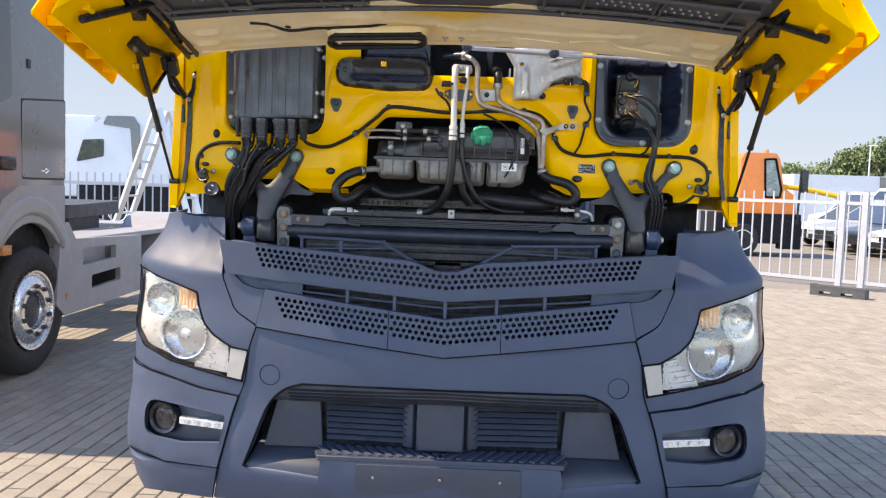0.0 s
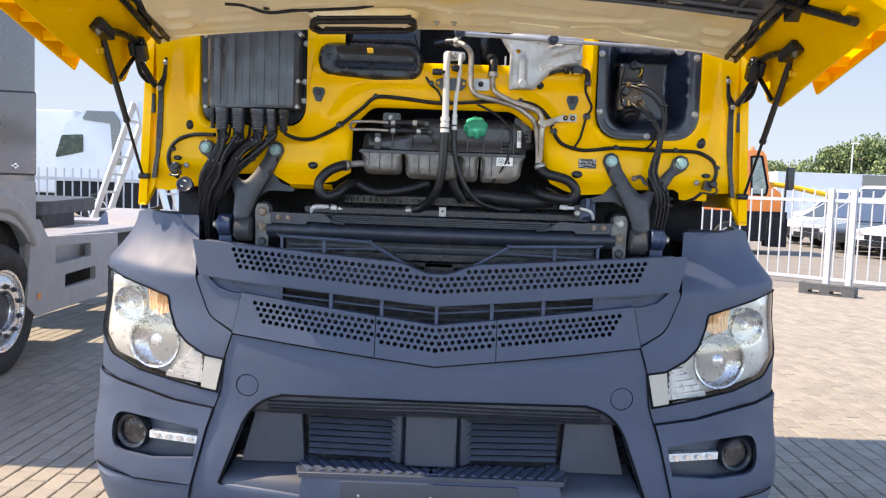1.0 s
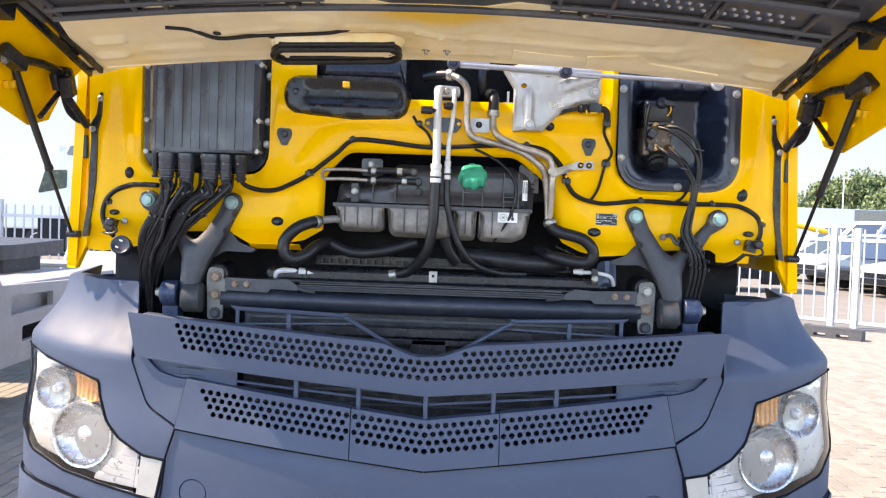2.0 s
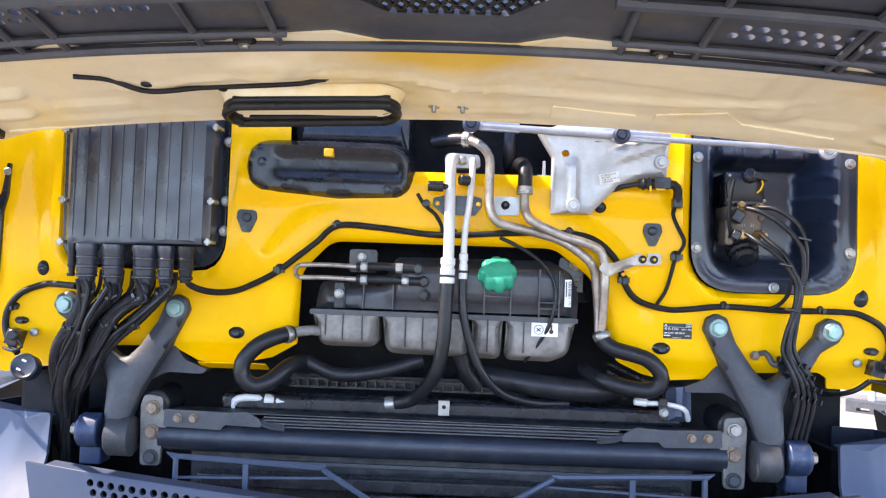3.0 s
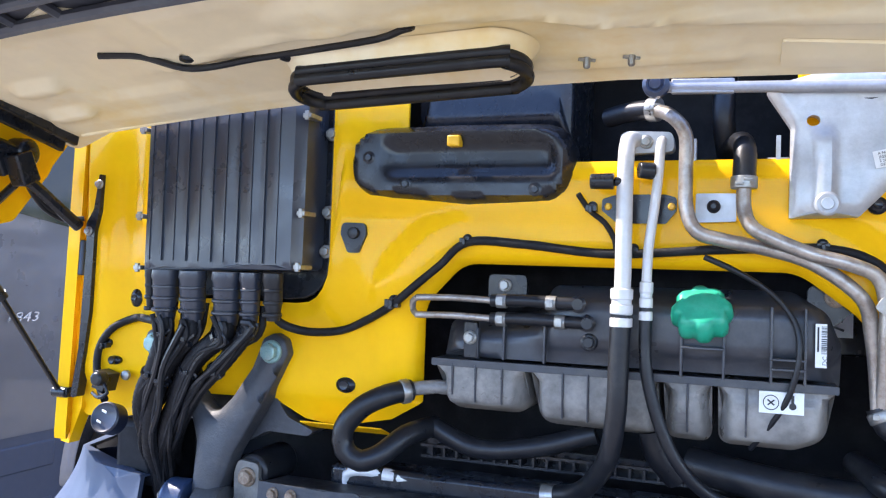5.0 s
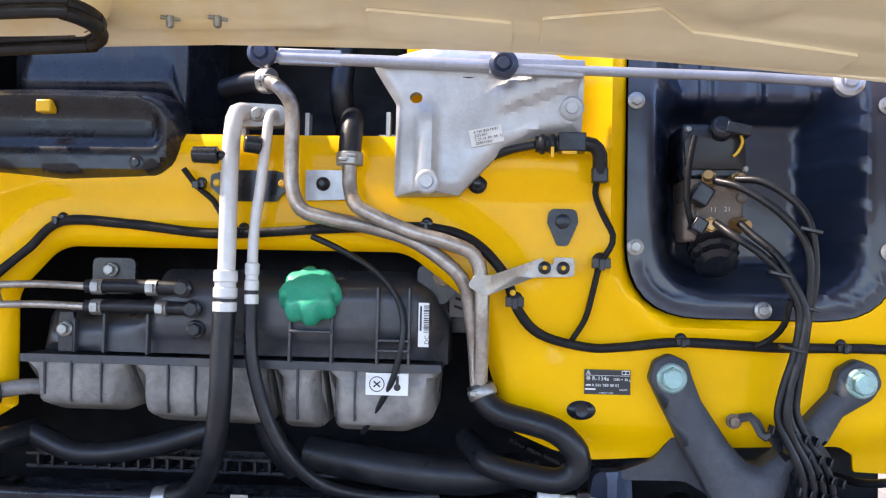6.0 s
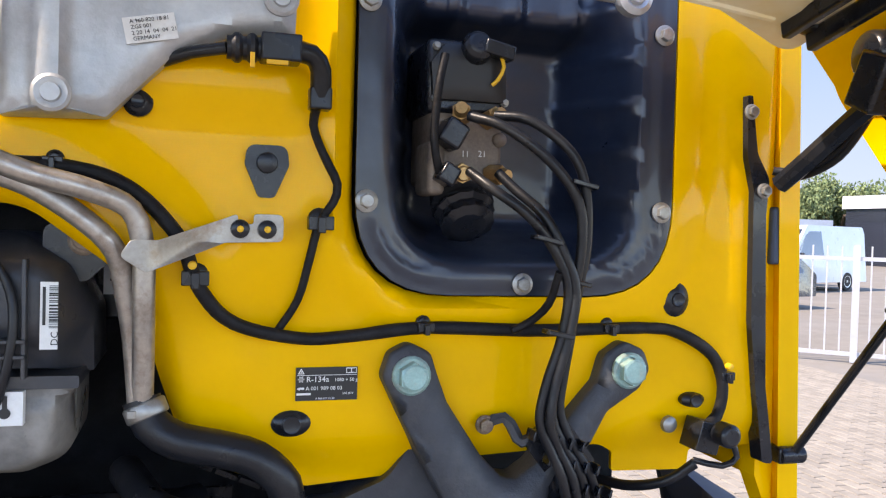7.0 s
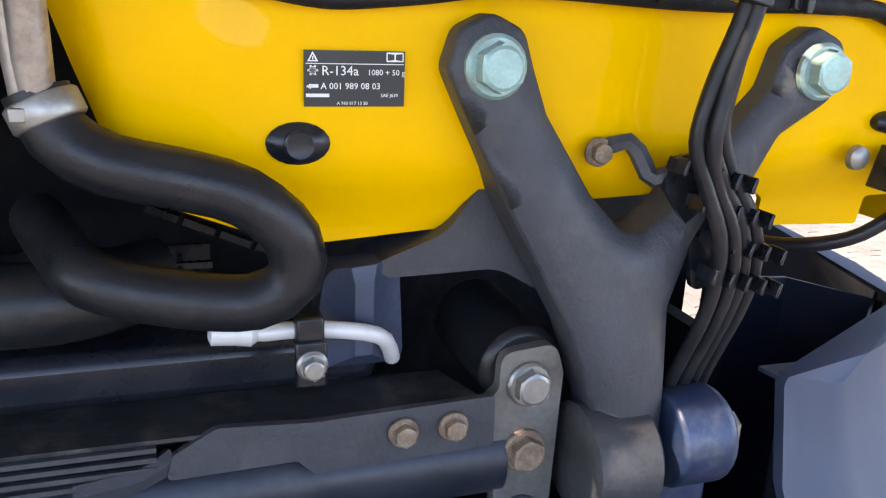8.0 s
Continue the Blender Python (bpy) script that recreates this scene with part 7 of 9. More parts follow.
# lip seal of the air intake
SX0, SX1, SYC, SR = -0.466, -0.106, -0.228, 0.050
loop = []
for k in range(24):
    a = math.tau * k / 24
    loop.append((SX0 + SR if math.cos(a) < 0 else SX1 - SR, SYC))
    loop[-1] = (loop[-1][0] + SR * math.cos(a), SYC + SR * math.sin(a))
bm = bmesh.new()
rows = []
for k in range(60):
    a = math.tau * k / 60
    cx = SX0 + SR if math.cos(a) < 0 else SX1 - SR
    rows.append([bm.verts.new((cx + (SR + w) * math.cos(a), SYC + (SR + w) * math.sin(a), flap_z(cx, SYC + SR * math.sin(a)) + h)) for w, h in ((0.014, 0.002), (0.004, -0.012), (0.0, -0.030), (-0.012, -0.030), (-0.016, -0.010), (-0.02, 0.002))])
for a, b in zip(rows, rows[1:] + rows[:1]):
    for k in range(5):
        bm.faces.new((a[k], b[k], b[k + 1], a[k + 1]))
part("intake_collar", bm, CREAM, flap, "cream oval collar of the air intake")
for dr, dz, r in ((-0.004, -0.026, 0.009), (-0.002, -0.039, 0.009)):
    bm = bmesh.new()
    pts = []
    for x, y in loop + loop[:1]:
        cx = min(max(x, SX0 + SR), SX1 - SR)
        d = Vector((x - cx, y - SYC))
        d = d * (1 + dr / SR)
        pts.append((cx + d.x, SYC + d.y, flap_z(x, y) + dz))
    tube(bm, pts, r, 10, 0.02)
    part("intake_seal", bm, RUBBER, flap, "black oval rubber lip seal")
# black lattice of the closed grille side
HOLES = []
for x0, n, y0 in ((-0.87, 7, -0.575), (-0.645, 6, -0.60), (0.47, 7, -0.555), (0.695, 6, -0.545)):
    for j in range(2):
        for i in range(n):
            HOLES.append(oval(x0 + i * 0.029 + j * 0.014, y0 - j * 0.028 + (0.012 * (i - 3) * (1 if x0 > 0 else -1) * 0.1), 0.0105, 0.0105, 10))
MESHWIN = rounded([(-0.24, -0.72, 0.02), (-0.10, -0.575, 0.04), (0.10, -0.575, 0.04), (0.24, -0.72, 0.02)], 0.02)
bm = bmesh.new()
sheet(bm, rounded([(-1.02, -0.43, 0.01), (-0.60, -0.462, 0), (-0.13, -0.465, 0), (0, -0.475, 0), (0.13, -0.465, 0), (0.60, -0.462, 0), (1.02, -0.43, 0.01), (1.04, -1.0, 0.05), (-1.04, -1.0, 0.05)], 0.01), lambda x, y: (x, y, flap_z(x, y) + 0.004 + 0.010 * smooth(0.03, 0.0, abs(y + 0.64)) - 0.02 * smooth(0.06, 0.0, abs(y + 0.80))), [*HOLES, MESHWIN], 0.06, 0.012, (0, 0, 1))
bmesh.ops.recalc_face_normals(bm, faces=bm.faces)
lattice = part("grille_back", bm, LATTICE, flap, "black plastic back of the flap grille", smooth=50)
for y, r, xs in ((-0.475, 0.010, (-0.97, -0.6, -0.2, 0.2, 0.6, 0.97)), (-0.525, 0.008, (-0.97, -0.6, -0.28)), (-0.525, 0.008, (0.28, 0.6, 0.97)), (-0.66, 0.012, (-0.97, -0.6, -0.26)), (-0.66, 0.012, (0.26, 0.6, 0.97)), (-0.75, 0.010, (-0.97, -0.5, 0.0, 0.5, 0.97))):
    bm = bmesh.new()
    tube(bm, [(x, y, flap_z(x, y) - 0.006) for x in xs], r, 8, 0.06)
    part("lattice_rail", bm, LATTICE, lattice)
for x in (-0.95, -0.76, -0.68, -0.44, -0.30, 0.30, 0.43, 0.66, 0.68, 0.90):
    bm = bmesh.new()
    tube(bm, [(x, y, flap_z(x, y) - 0.004) for y in (-0.48, -0.56, -0.66, -0.75)], 0.007, 6, 0.1)
    part("lattice_cross", bm, LATTICE, lattice)
bm = bmesh.new()
for i in range(-9, 10):
    p, q = (i * 0.026 - 0.06, -0.57), (i * 0.026 + 0.06, -0.73)
    for a, b in ((p, q), ((q[0], p[1]), (p[0], q[1]))):
        cyl(bm, (a[0], a[1], flap_z(*a) + 0.01), (b[0], b[1], flap_z(*b) + 0.01), 0.0045, None, 5)
part("badge_mesh", bm, BLACKPL, lattice, "wide black mesh behind the badge", smooth=0)
for x, y in ((-0.363, -0.485), (0.372, -0.49)):
    bm = bmesh.new()
    lathe(bm, [(0, 0.022), (0.010, 0.020), (0.012, 0.010)], (x, y, flap_z(x, y) + 0.004), (0, 0, -1), 16)
    hexb = part("lattice_boss", bm, BLACKPL, lattice)
    hexbolt("bolt", (x, y, flap_z(x, y) - 0.008), (0, 0, -1), 0.008, ZINC, lattice, 0.006)
# side wings of the flap with gas struts
for g in (-1, 1):
    bm = bmesh.new()
    sheet(bm, rounded([(-0.215, 1.843, 0.02), (-0.965, 1.996, 0.015), (-0.99, 2.30, 0.02), (-0.30, 2.15, 0.02), (-0.035, 2.06, 0.03), (-0.03, 1.97, 0.05), (-0.10, 1.872, 0.03)], 0.02), lambda y, z: (g * (1.160 - 0.35 * (z - 1.85) * smooth(1.9, 2.1, z) - 0.05 * smooth(2.0, 2.1, z)), y, z), (), 0.05, 0.006, (g, 0, 0))
    bmesh.ops.recalc_face_normals(bm, faces=bm.faces)
    wingp = part("flap_wing", bm, YELLOW, flap, "yellow corner wing of the flap", bevel=0.002, smooth=50)
    bm = bmesh.new()
    sheet(bm, rounded([(-0.375, 1.868, 0.006), (-0.935, 2.0, 0.012), (-0.88, 2.10, 0.03), (-0.86, 2.28, 0.04), (-0.36, 2.12, 0.02), (-0.338, 1.912, 0.01)], 0.02), lambda y, z: (g * (1.215 - 0.25 * (z - 1.9) * smooth(1.95, 2.2, z)), y, z), (), 0.05, 0.006, (g, 0, 0))
    bmesh.ops.recalc_face_normals(bm, faces=bm.faces)
    part("wing_skin", bm, YELLOW, flap, "yellow outer skin of the wing", bevel=0.002, smooth=50)
    for y, z in ((-0.48, 1.912), (-0.60, 1.940), (-0.73, 1.970), (-0.85, 1.998)):
        bm = bmesh.new()
        box(bm, (g * 1.185, y, z), (0.05, 0.003, 0.03), (12, 0, 0))
        part("wing_web", bm, YELLOW, flap)
    # straps and bar of the corner hinge
    bm = bmesh.new()
    for o in (0.0, 0.032):
        box(bm, (g * (1.030 - o), -0.34, 2.062 + 0.010 * (o > 0)), (0.012, 0.46, 0.022), (-12.5, 0, 0))
    box(bm, (g * 1.05, -0.66, 2.10), (0.06, 0.20, 0.045), (-12, 0, 0))
    part("hinge_strap", bm, BLACKPL, flap, "black steel hinge straps", bevel=0.003)
    bm = bmesh.new()
    cyl(bm, (g * 0.99, -0.54, 2.13), (g * 1.095, -0.87, 2.0), 0.013, None, 12)
    part("wing_bar", bm, BLACKPL, flap, "short black bar on the wing")
    bm = bmesh.new()
    box(bm, (g * 1.09, -0.84, 2.03), (0.03, 0.05, 0.02), (-20, 0, 0))
    part("wing_bracket", bm, YELLOW, flap, "yellow folded bracket", bevel=0.003)
    # hinge knuckle and arm
    bm = bmesh.new()
    lathe(bm, [(0, 0.012), (0.004, 0.026), (0.040, 0.028), (0.046, 0.018)], (g * 1.068, -0.15, 1.996), (g, -0.1, 0), 18)
    box(bm, (g * 1.075, -0.165, 1.965), (0.035, 0.04, 0.06), (25, 0, 0))
    part("hinge_knuckle", bm, BLACKPL, flap, "black cast hinge knuckle", bevel=0.004)
    bm = bmesh.new()
    tube(bm, [(g * 1.085, -0.13, 1.985), (g * 1.090, -0.20, 2.003), (g * 1.098, -0.28, 2.008), (g * 1.108, -0.38, 2.0)], 0.013, 8, 0.04)
    tube(bm, [(g * 1.045, -0.20, 2.055), (g * 1.03, -0.32, 2.11), (g * 1.0, -0.55, 2.16), (g * 0.99, -0.75, 2.20)], 0.022, 6, 0.06)
    box(bm, (g * 1.10, -0.17, 1.985), (0.02, 0.07, 0.05), (30, 0, 0))
    box(bm, (g * 1.01, -0.42, 2.135), (0.075, 0.22, 0.03), (-9, 0, 0))
    hinge = part("hinge_arm", bm, BLACKPL, flap, "black steel hinge arm", bevel=0.004)
    bm = bmesh.new()
    tube(bm, [(g * 1.115, -0.12, 1.96), (g * 1.13, -0.16, 1.91), (g * 1.135, -0.205, 1.868)], 0.008, 8, 0.04)
    part("wing_latch", bm, BLACKPL, flap, "black latch strip")
    bm = bmesh.new()
    box(bm, (g * 1.108, -0.42, 1.997), (0.045, 0.09, 0.035), (-20, 0, g * 10))
    part("strut_bracket", bm, BLACKPL, flap, "black strut bracket", bevel=0.004)
    hexbolt("bolt", (g * 1.11, -0.45, 1.985), (-g, 0, 0), 0.010, ZINC, flap, 0.01)
    bm = bmesh.new()
    top, bot = Vector((g * 1.14, -0.345, 1.99)), Vector((g * 1.135, 0.012, 1.53))
    mid = top.lerp(bot, 0.56)
    cyl(bm, top, mid, 0.0105, None, 16)
    cyl(bm, mid, mid + (bot - top) * 0.02, 0.0125, None, 16)
    strut = part("gas_strut", bm, BLACKLAB, flap, "black gas strut holding the flap")
    bm = bmesh.new()
    cyl(bm, mid, bot, 0.0055, None, 12)
    part("strut_rod", bm, mat("oily_black_rod", (0.03, 0.03, 0.032), 0.2, 0.6, vary=0.1), truck, "thin strut rod")
    bm = bmesh.new()
    cyl(bm, bot + Vector((-g * 0.02, 0, 0)), bot + Vector((g * 0.015, 0, 0)), 0.011, None, 12)
    box(bm, bot + Vector((-g * 0.012, 0.02, 0.0)), (0.02, 0.05, 0.02))
    part("strut_socket", bm, BLACKPL, truck, "black ball socket", bevel=0.002)
    # loom to the lamps in the flap
    bm = bmesh.new()
    tube(bm, [(g * 1.083, -0.012, 1.868), (g * 1.090, -0.05, 1.895), (g * 1.10, -0.11, 1.938), (g * 1.107, -0.16, 1.968)], 0.012, 8)
    part("hinge_link", bm, BLACKPL, flap, "black steel link from the cab to the flap")
    for k in range(2):
        cable("flap_cable", [(g * 1.082, 0.0, 1.885), (g * (1.10 + 0.004 * k), -0.02, 1.884 - 0.006 * k), (g * (1.112 + 0.004 * k), -0.07, 1.905 - 0.006 * k), (g * 1.112, -0.12, 1.945), (g * 1.105, -0.15, 1.975)], 0.005, RUBBER, "black cable to the flap")
    for y, z in ((-0.62, 2.02), (-0.36, 1.935)):
        bm = bmesh.new()
        for k in range(2):
            box(bm, (g * (1.150 - 0.3 * max(0.0, z - 1.93)), y + k * 0.03, z + k * 0.006), (0.014, 0.014, 0.02), (20, 0, 0))
        part("wing_clip", bm, YELLOWPL, flap, "yellow clip", bevel=0.002)
    bm = bmesh.new()
    tube(bm, [(g * 1.03, -0.70, 2.17), (g * 1.10, -0.80, 2.13), (g * 1.13, -0.86, 2.09)], 0.018, 8, 0.04)
    part("damper", bm, BLACKPL, flap, "black rubber damper arm")

# ---- wheels and frame of the yellow truck ----
def wheel_parts(cx, cy, parent, g, r=0.5, w=0.30, nuts=10, rim_mat=None, twin=False):
    """A truck wheel whose outer face looks along g * x."""
    rim_mat = rim_mat or LAMPRIM
    bm = bmesh.new()
    lathe(bm, [(0.0, r * 0.60), (0.0, r * 0.84), (0.02, r * 0.94), (0.05, r * 0.985), (0.09, r), (w - 0.05, r), (w - 0.02, r * 0.97), (w + 0.004, r * 0.90), (w + 0.010, r * 0.78), (w - 0.004, r * 0.66), (w - 0.03, r * 0.60)], (cx - g * w, cy, r), (g, 0, 0), 48)
    tyre = part("tyre", bm, TYRE, parent, "worn black truck tyre")
    bm = bmesh.new()
    lathe(bm, [(w - 0.20, r * 0.50), (w - 0.03, r * 0.60), (w + 0.006, r * 0.615), (w + 0.002, r * 0.585), (w - 0.018, r * 0.57), (w - 0.020, r * 0.55), (w - 0.002, r * 0.52), (w + 0.016, r * 0.42), (w + 0.020, r * 0.345), (w + 0.012, r * 0.30), (w - 0.02, r * 0.295), (w - 0.04, r * 0.27)], (cx - g * w, cy, r), (g, 0, 0), 48)
    rim = part("rim", bm, rim_mat, parent, "shiny silver wheel rim")
    bm = bmesh.new()
    lathe(bm, [(w - 0.08, r * 0.27), (w - 0.03, r * 0.265), (w - 0.015, r * 0.20), (w - 0.005, r * 0.12)], (cx - g * w, cy, r), (g, 0, 0), 24)
    part("hub", bm, CASTIRON, parent, "dark dusty hub")
    for k in range(nuts):
        a = math.tau * (k + 0.5) / nuts
        p = Vector((cx + g * 0.018, cy + math.cos(a) * r * 0.37, r + math.sin(a) * r * 0.37))
        hexbolt("wheel_nut", p, (g, 0, 0), 0.016, CASTIRON, rim, 0.03, 1.2)
        bm = bmesh.new()
        a = math.tau * k / nuts
        p = Vector((cx - g * 0.028, cy + math.cos(a) * r * 0.485, r + math.sin(a) * r * 0.485))
        lathe(bm, [(0, 0.022), (0.006, 0.020)], p, (g, 0, 0), 12)
        part("vent_hole", bm, DARKCAV, rim)


for g in (-1, 1):
    wheel_parts(g * 1.12, 1.40, truck, g, nuts=10)
    wheel_parts(g * 1.12, 5.0, truck, g, nuts=10)
bm = bmesh.new()
for g in (-1, 1):
    box(bm, (g * 0.4, 3.2, 0.92), (0.09, 5.6, 0.26))
for y in (0.5, 1.4, 3.0, 5.0):
    box(bm, (0, y, 0.7), (1.6, 0.14, 0.14))
part("chassis_frame", bm, CASTIRON, truck, "black chassis frame", bevel=0.01)
bm = bmesh.new()
box(bm, (0, 1.0, 1.1), (0.78, 1.1, 0.8))
part("engine_block", bm, DARKCAV, truck, "dark engine block", bevel=0.05)

# ---- grey truck standing beside ----
GX, GF = -3.25, 1.36
grey = thing("tractor_truck", GX - 1.25, 3.5, 0, "grey metallic tractor truck parked beside the yellow one", "truck")


bm = bmesh.new()
plan = rounded([(GX - 2.5, GF, 0.30), (GX, GF, 0.30), (GX, 3.38, 0.05), (GX - 2.5, 3.38, 0.05)], seg=8)
sheet(bm, plan, lambda x, y: (x, y, 1.45), (), 0, 2.35, (0, 0, 1))
bmesh.ops.recalc_face_normals(bm, faces=bm.faces)
part("cab_body", bm, GREYPAINT, grey, "grey metallic cab", bevel=0.06, smooth=50, seg=3)
# lower front, arch and steps
ARCH = [(2.84 + 0.60 * math.cos(a), 0.52 + 0.66 * math.sin(a)) for a in [math.pi * k / 16 for k in range(17)]]
bm = bmesh.new()
sheet(bm, [(GF + 0.10, 0.95), (GF + 0.10, 1.47), (3.36, 1.47), (3.36, 1.17), (3.32, 1.05), *[p for p in ARCH if p[1] > 0.95]], lambda y, z: (GX + 0.004, y, z), (), 0.1, 0.06, (-1, 0, 0))
bmesh.ops.recalc_face_normals(bm, faces=bm.faces)
part("fender", bm, GREYSILL, grey, "matt grey wheel arch panel", bevel=0.01)
bm = bmesh.new()
outer = [(2.82 + 0.66 * math.cos(a), 0.60 + 0.80 * math.sin(a)) for a in [0.567 + 2.575 * k / 20 for k in range(21)]]
inner = [(2.83 + 0.575 * math.cos(a), 0.58 + 0.66 * math.sin(a)) for a in [0.567 + 2.575 * k / 20 for k in range(20, -1, -1)]]
sheet(bm, outer + inner, lambda y, z: (GX + 0.03, y, z), (), 0, 0.5, (-1, 0, 0))
bmesh.ops.recalc_face_normals(bm, faces=bm.faces)
part("mudguard", bm, GREYSILL, grey, "rounded grey mudguard", bevel=0.03, smooth=50)
# added black block stands in for the shade round the wheels
bm = bmesh.new()
box(bm, (GX - 1.25, 2.6, 0.95), (2.3, 1.4, 0.9))
part("wheel_well", bm, DARKCAV, grey)
bm = bmesh.new()
sheet(bm, rounded([(GX - 2.5, GF - 0.05, 0.28), (GX + 0.01, GF - 0.05, 0.28), (GX + 0.01, 2.22, 0.02), (GX - 2.5, 2.22, 0.02)], seg=8), lambda x, y: (x, y, 0.36), (), 0, 1.08, (0, 0, 1))
bmesh.ops.recalc_face_normals(bm, faces=bm.faces)
gb = part("bumper", bm, GREYPL, grey, "dark grey bumper with steps", bevel=0.03, smooth=50)
for z in (0.50, 0.80):
    bm = bmesh.new()
    box(bm, (GX + 0.002, 1.92, z), (0.03, 0.40, 0.14))
    part("cab_step", bm, GREYPL, gb, "grey step recess", bevel=0.01)
wheel_parts(GX - 0.02, 2.91, grey, 1)
wheel_parts(GX - 0.02, 6.3, grey, 1)
wheel_parts(GX - 2.48, 2.91, grey, -1)
wheel_parts(GX - 2.48, 6.3, grey, -1)
# door, window, locker
bm = bmesh.new()
sheet(bm, rounded([(1.64, 0.92), (1.60, 1.50), (1.62, 2.95), (2.62, 2.95), (2.66, 2.2), (2.68, 1.48), (2.42, 1.36), (2.27, 1.1), (2.25, 0.92)], 0.06), lambda y, z: (GX + 0.016, y, z), (), 0.2, 0.02, (-1, 0, 0))
bmesh.ops.recalc_face_normals(bm, faces=bm.faces)
gdoor = part("door", bm, GREYPAINT, grey, "grey cab door", bevel=0.006)
bm = bmesh.new()
sheet(bm, rounded([(1.72, 2.05), (1.80, 2.85), (2.52, 2.85), (2.55, 2.10), (2.2, 1.98)], 0.08), lambda y, z: (GX + 0.020, y, z), (), 0, 0.01, (-1, 0, 0))
bmesh.ops.recalc_face_normals(bm, faces=bm.faces)
part("window", bm, WINGLASS, gdoor, "dark side window")
bm = bmesh.new()
box(bm, (GX + 0.026, 2.46, 1.62), (0.04, 0.22, 0.10))
part("handle", bm, BLACKPL, gdoor, "black door handle", bevel=0.02)
bm = bmesh.new()
sheet(bm, rounded([(2.70, 1.525), (2.70, 2.09), (3.345, 2.15), (3.345, 1.525)], 0.03), lambda y, z: (GX + 0.008, y, z), (), 0, 0.02, (-1, 0, 0))
bmesh.ops.recalc_face_normals(bm, faces=bm.faces)
locker = part("locker_lid", bm, GREYPAINT, grey, "grey storage locker lid", bevel=0.004)
bm = bmesh.new()
sheet(bm, rounded([(2.685, 1.51), (2.685, 2.105), (3.36, 2.165), (3.36, 1.51)], 0.035), lambda y, z: (GX + 0.003, y, z), (), 0, 0.02, (-1, 0, 0))
bmesh.ops.recalc_face_normals(bm, faces=bm.faces)
part("locker_seal", bm, RUBBER, locker)
bm = bmesh.new()
cyl(bm, (GX + 0.008, 3.03, 1.58), (GX + 0.016, 3.03, 1.58), 0.022)
box(bm, (GX + 0.012, 3.03, 1.58), (0.008, 0.09, 0.012))
part("lock", bm, CHROME, locker, "small chrome lock")
bm = bmesh.new()
box(bm, (GX + 0.004, 2.80, 2.37), (0.01, 0.045, 0.07))
part("marker_lamp", bm, BLACKPL, grey, "small dark side marker", bevel=0.004)
bm = bmesh.new()
box(bm, (GX + 0.034, 2.43, 1.0), (0.03, 0.11, 0.07))
part("side_indicator", bm, AMBER, grey, "amber side indicator", bevel=0.004)
c = lettering("1843", 0, 0, 0.07, CHROME, grey, 0, name="model_number")
c.data.transform(Matrix.Translation((GX + 0.032, 1.745, 1.495)) @ pose(0, 0, 0, 0, 0, 90) @ Matrix(((1, 0, 0.3, 0), (0, 1, 0, 0), (0, 0, 1, 0), (0, 0, 0, 1))) @ Matrix.Diagonal((1.5, 1, 1, 1)))
# front
bm = bmesh.new()
box(bm, (GX - 1.25, GF - 0.006, 2.55), (2.15, 0.02, 1.0))
part("windscreen", bm, WINGLASS, grey, "dark windscreen")
bm = bmesh.new()
for k in range(5):
    box(bm, (GX - 1.25, GF - 0.03, 1.05 + k * 0.16), (1.7, 0.03, 0.06))
part("grille", bm, BLACKPL, grey, "black grille bars", bevel=0.01)
for x in (GX - 0.17, GX - 2.33):
    bm = bmesh.new()
    sheet(bm, rounded([(x - 0.20, 0.93), (x - 0.22, 1.18), (x + 0.20, 1.24), (x + 0.13, 0.99)], 0.03), lambda u, v: (u, GF - 0.07 + 0.6 * max(0, u - GX + 0.22) ** 1.5, v), (), 0.05, 0.05)
    gl = part("headlight", bm, SATIN, grey, "clear headlight", bevel=0.006)
    for dx, dz, r in ((-0.06, 0.0, 0.075), (0.07, 0.06, 0.055)):
        bm = bmesh.new()
        lathe(bm, [(0, r * 1.05), (0.01, r), (0.0, r * 0.6), (-0.004, r * 0.2)], (x + dx, GF - 0.07 + 0.6 * max(0, x + dx - GX + 0.22) ** 1.5, 1.07 + dz), (0.2, -1, 0), 20)
        part("reflector", bm, CHROME, gl)
    bm = bmesh.new()
    lathe(bm, [(0, 0.075), (0.02, 0.07), (0.01, 0.055), (0.004, 0.02)], (x + 0.03, GF - 0.06, 0.72), (0.2, -1, 0), 20)
    part("fog_lamp", bm, CHROME, grey, "round fog lamp")
for g in (0, 1):
    x = GX + 0.16 if g == 0 else GX - 2.66
    bm = bmesh.new()
    box(bm, (x, GF - 0.15, 2.65), (0.22, 0.12, 0.62))
    box(bm, (x + (-0.14 if g == 0 else 0.14), GF - 0.02, 2.85), (0.2, 0.06, 0.05))
    part("mirror", bm, GREYPL, grey, "grey wing mirror housing", bevel=0.03)
bm = bmesh.new()
box(bm, (GX - 1.25, GF - 0.2, 3.15), (2.3, 0.42, 0.04), (-12, 0, 0))
part("sun_visor", bm, WINGLASS, grey, "dark sun visor", bevel=0.01)
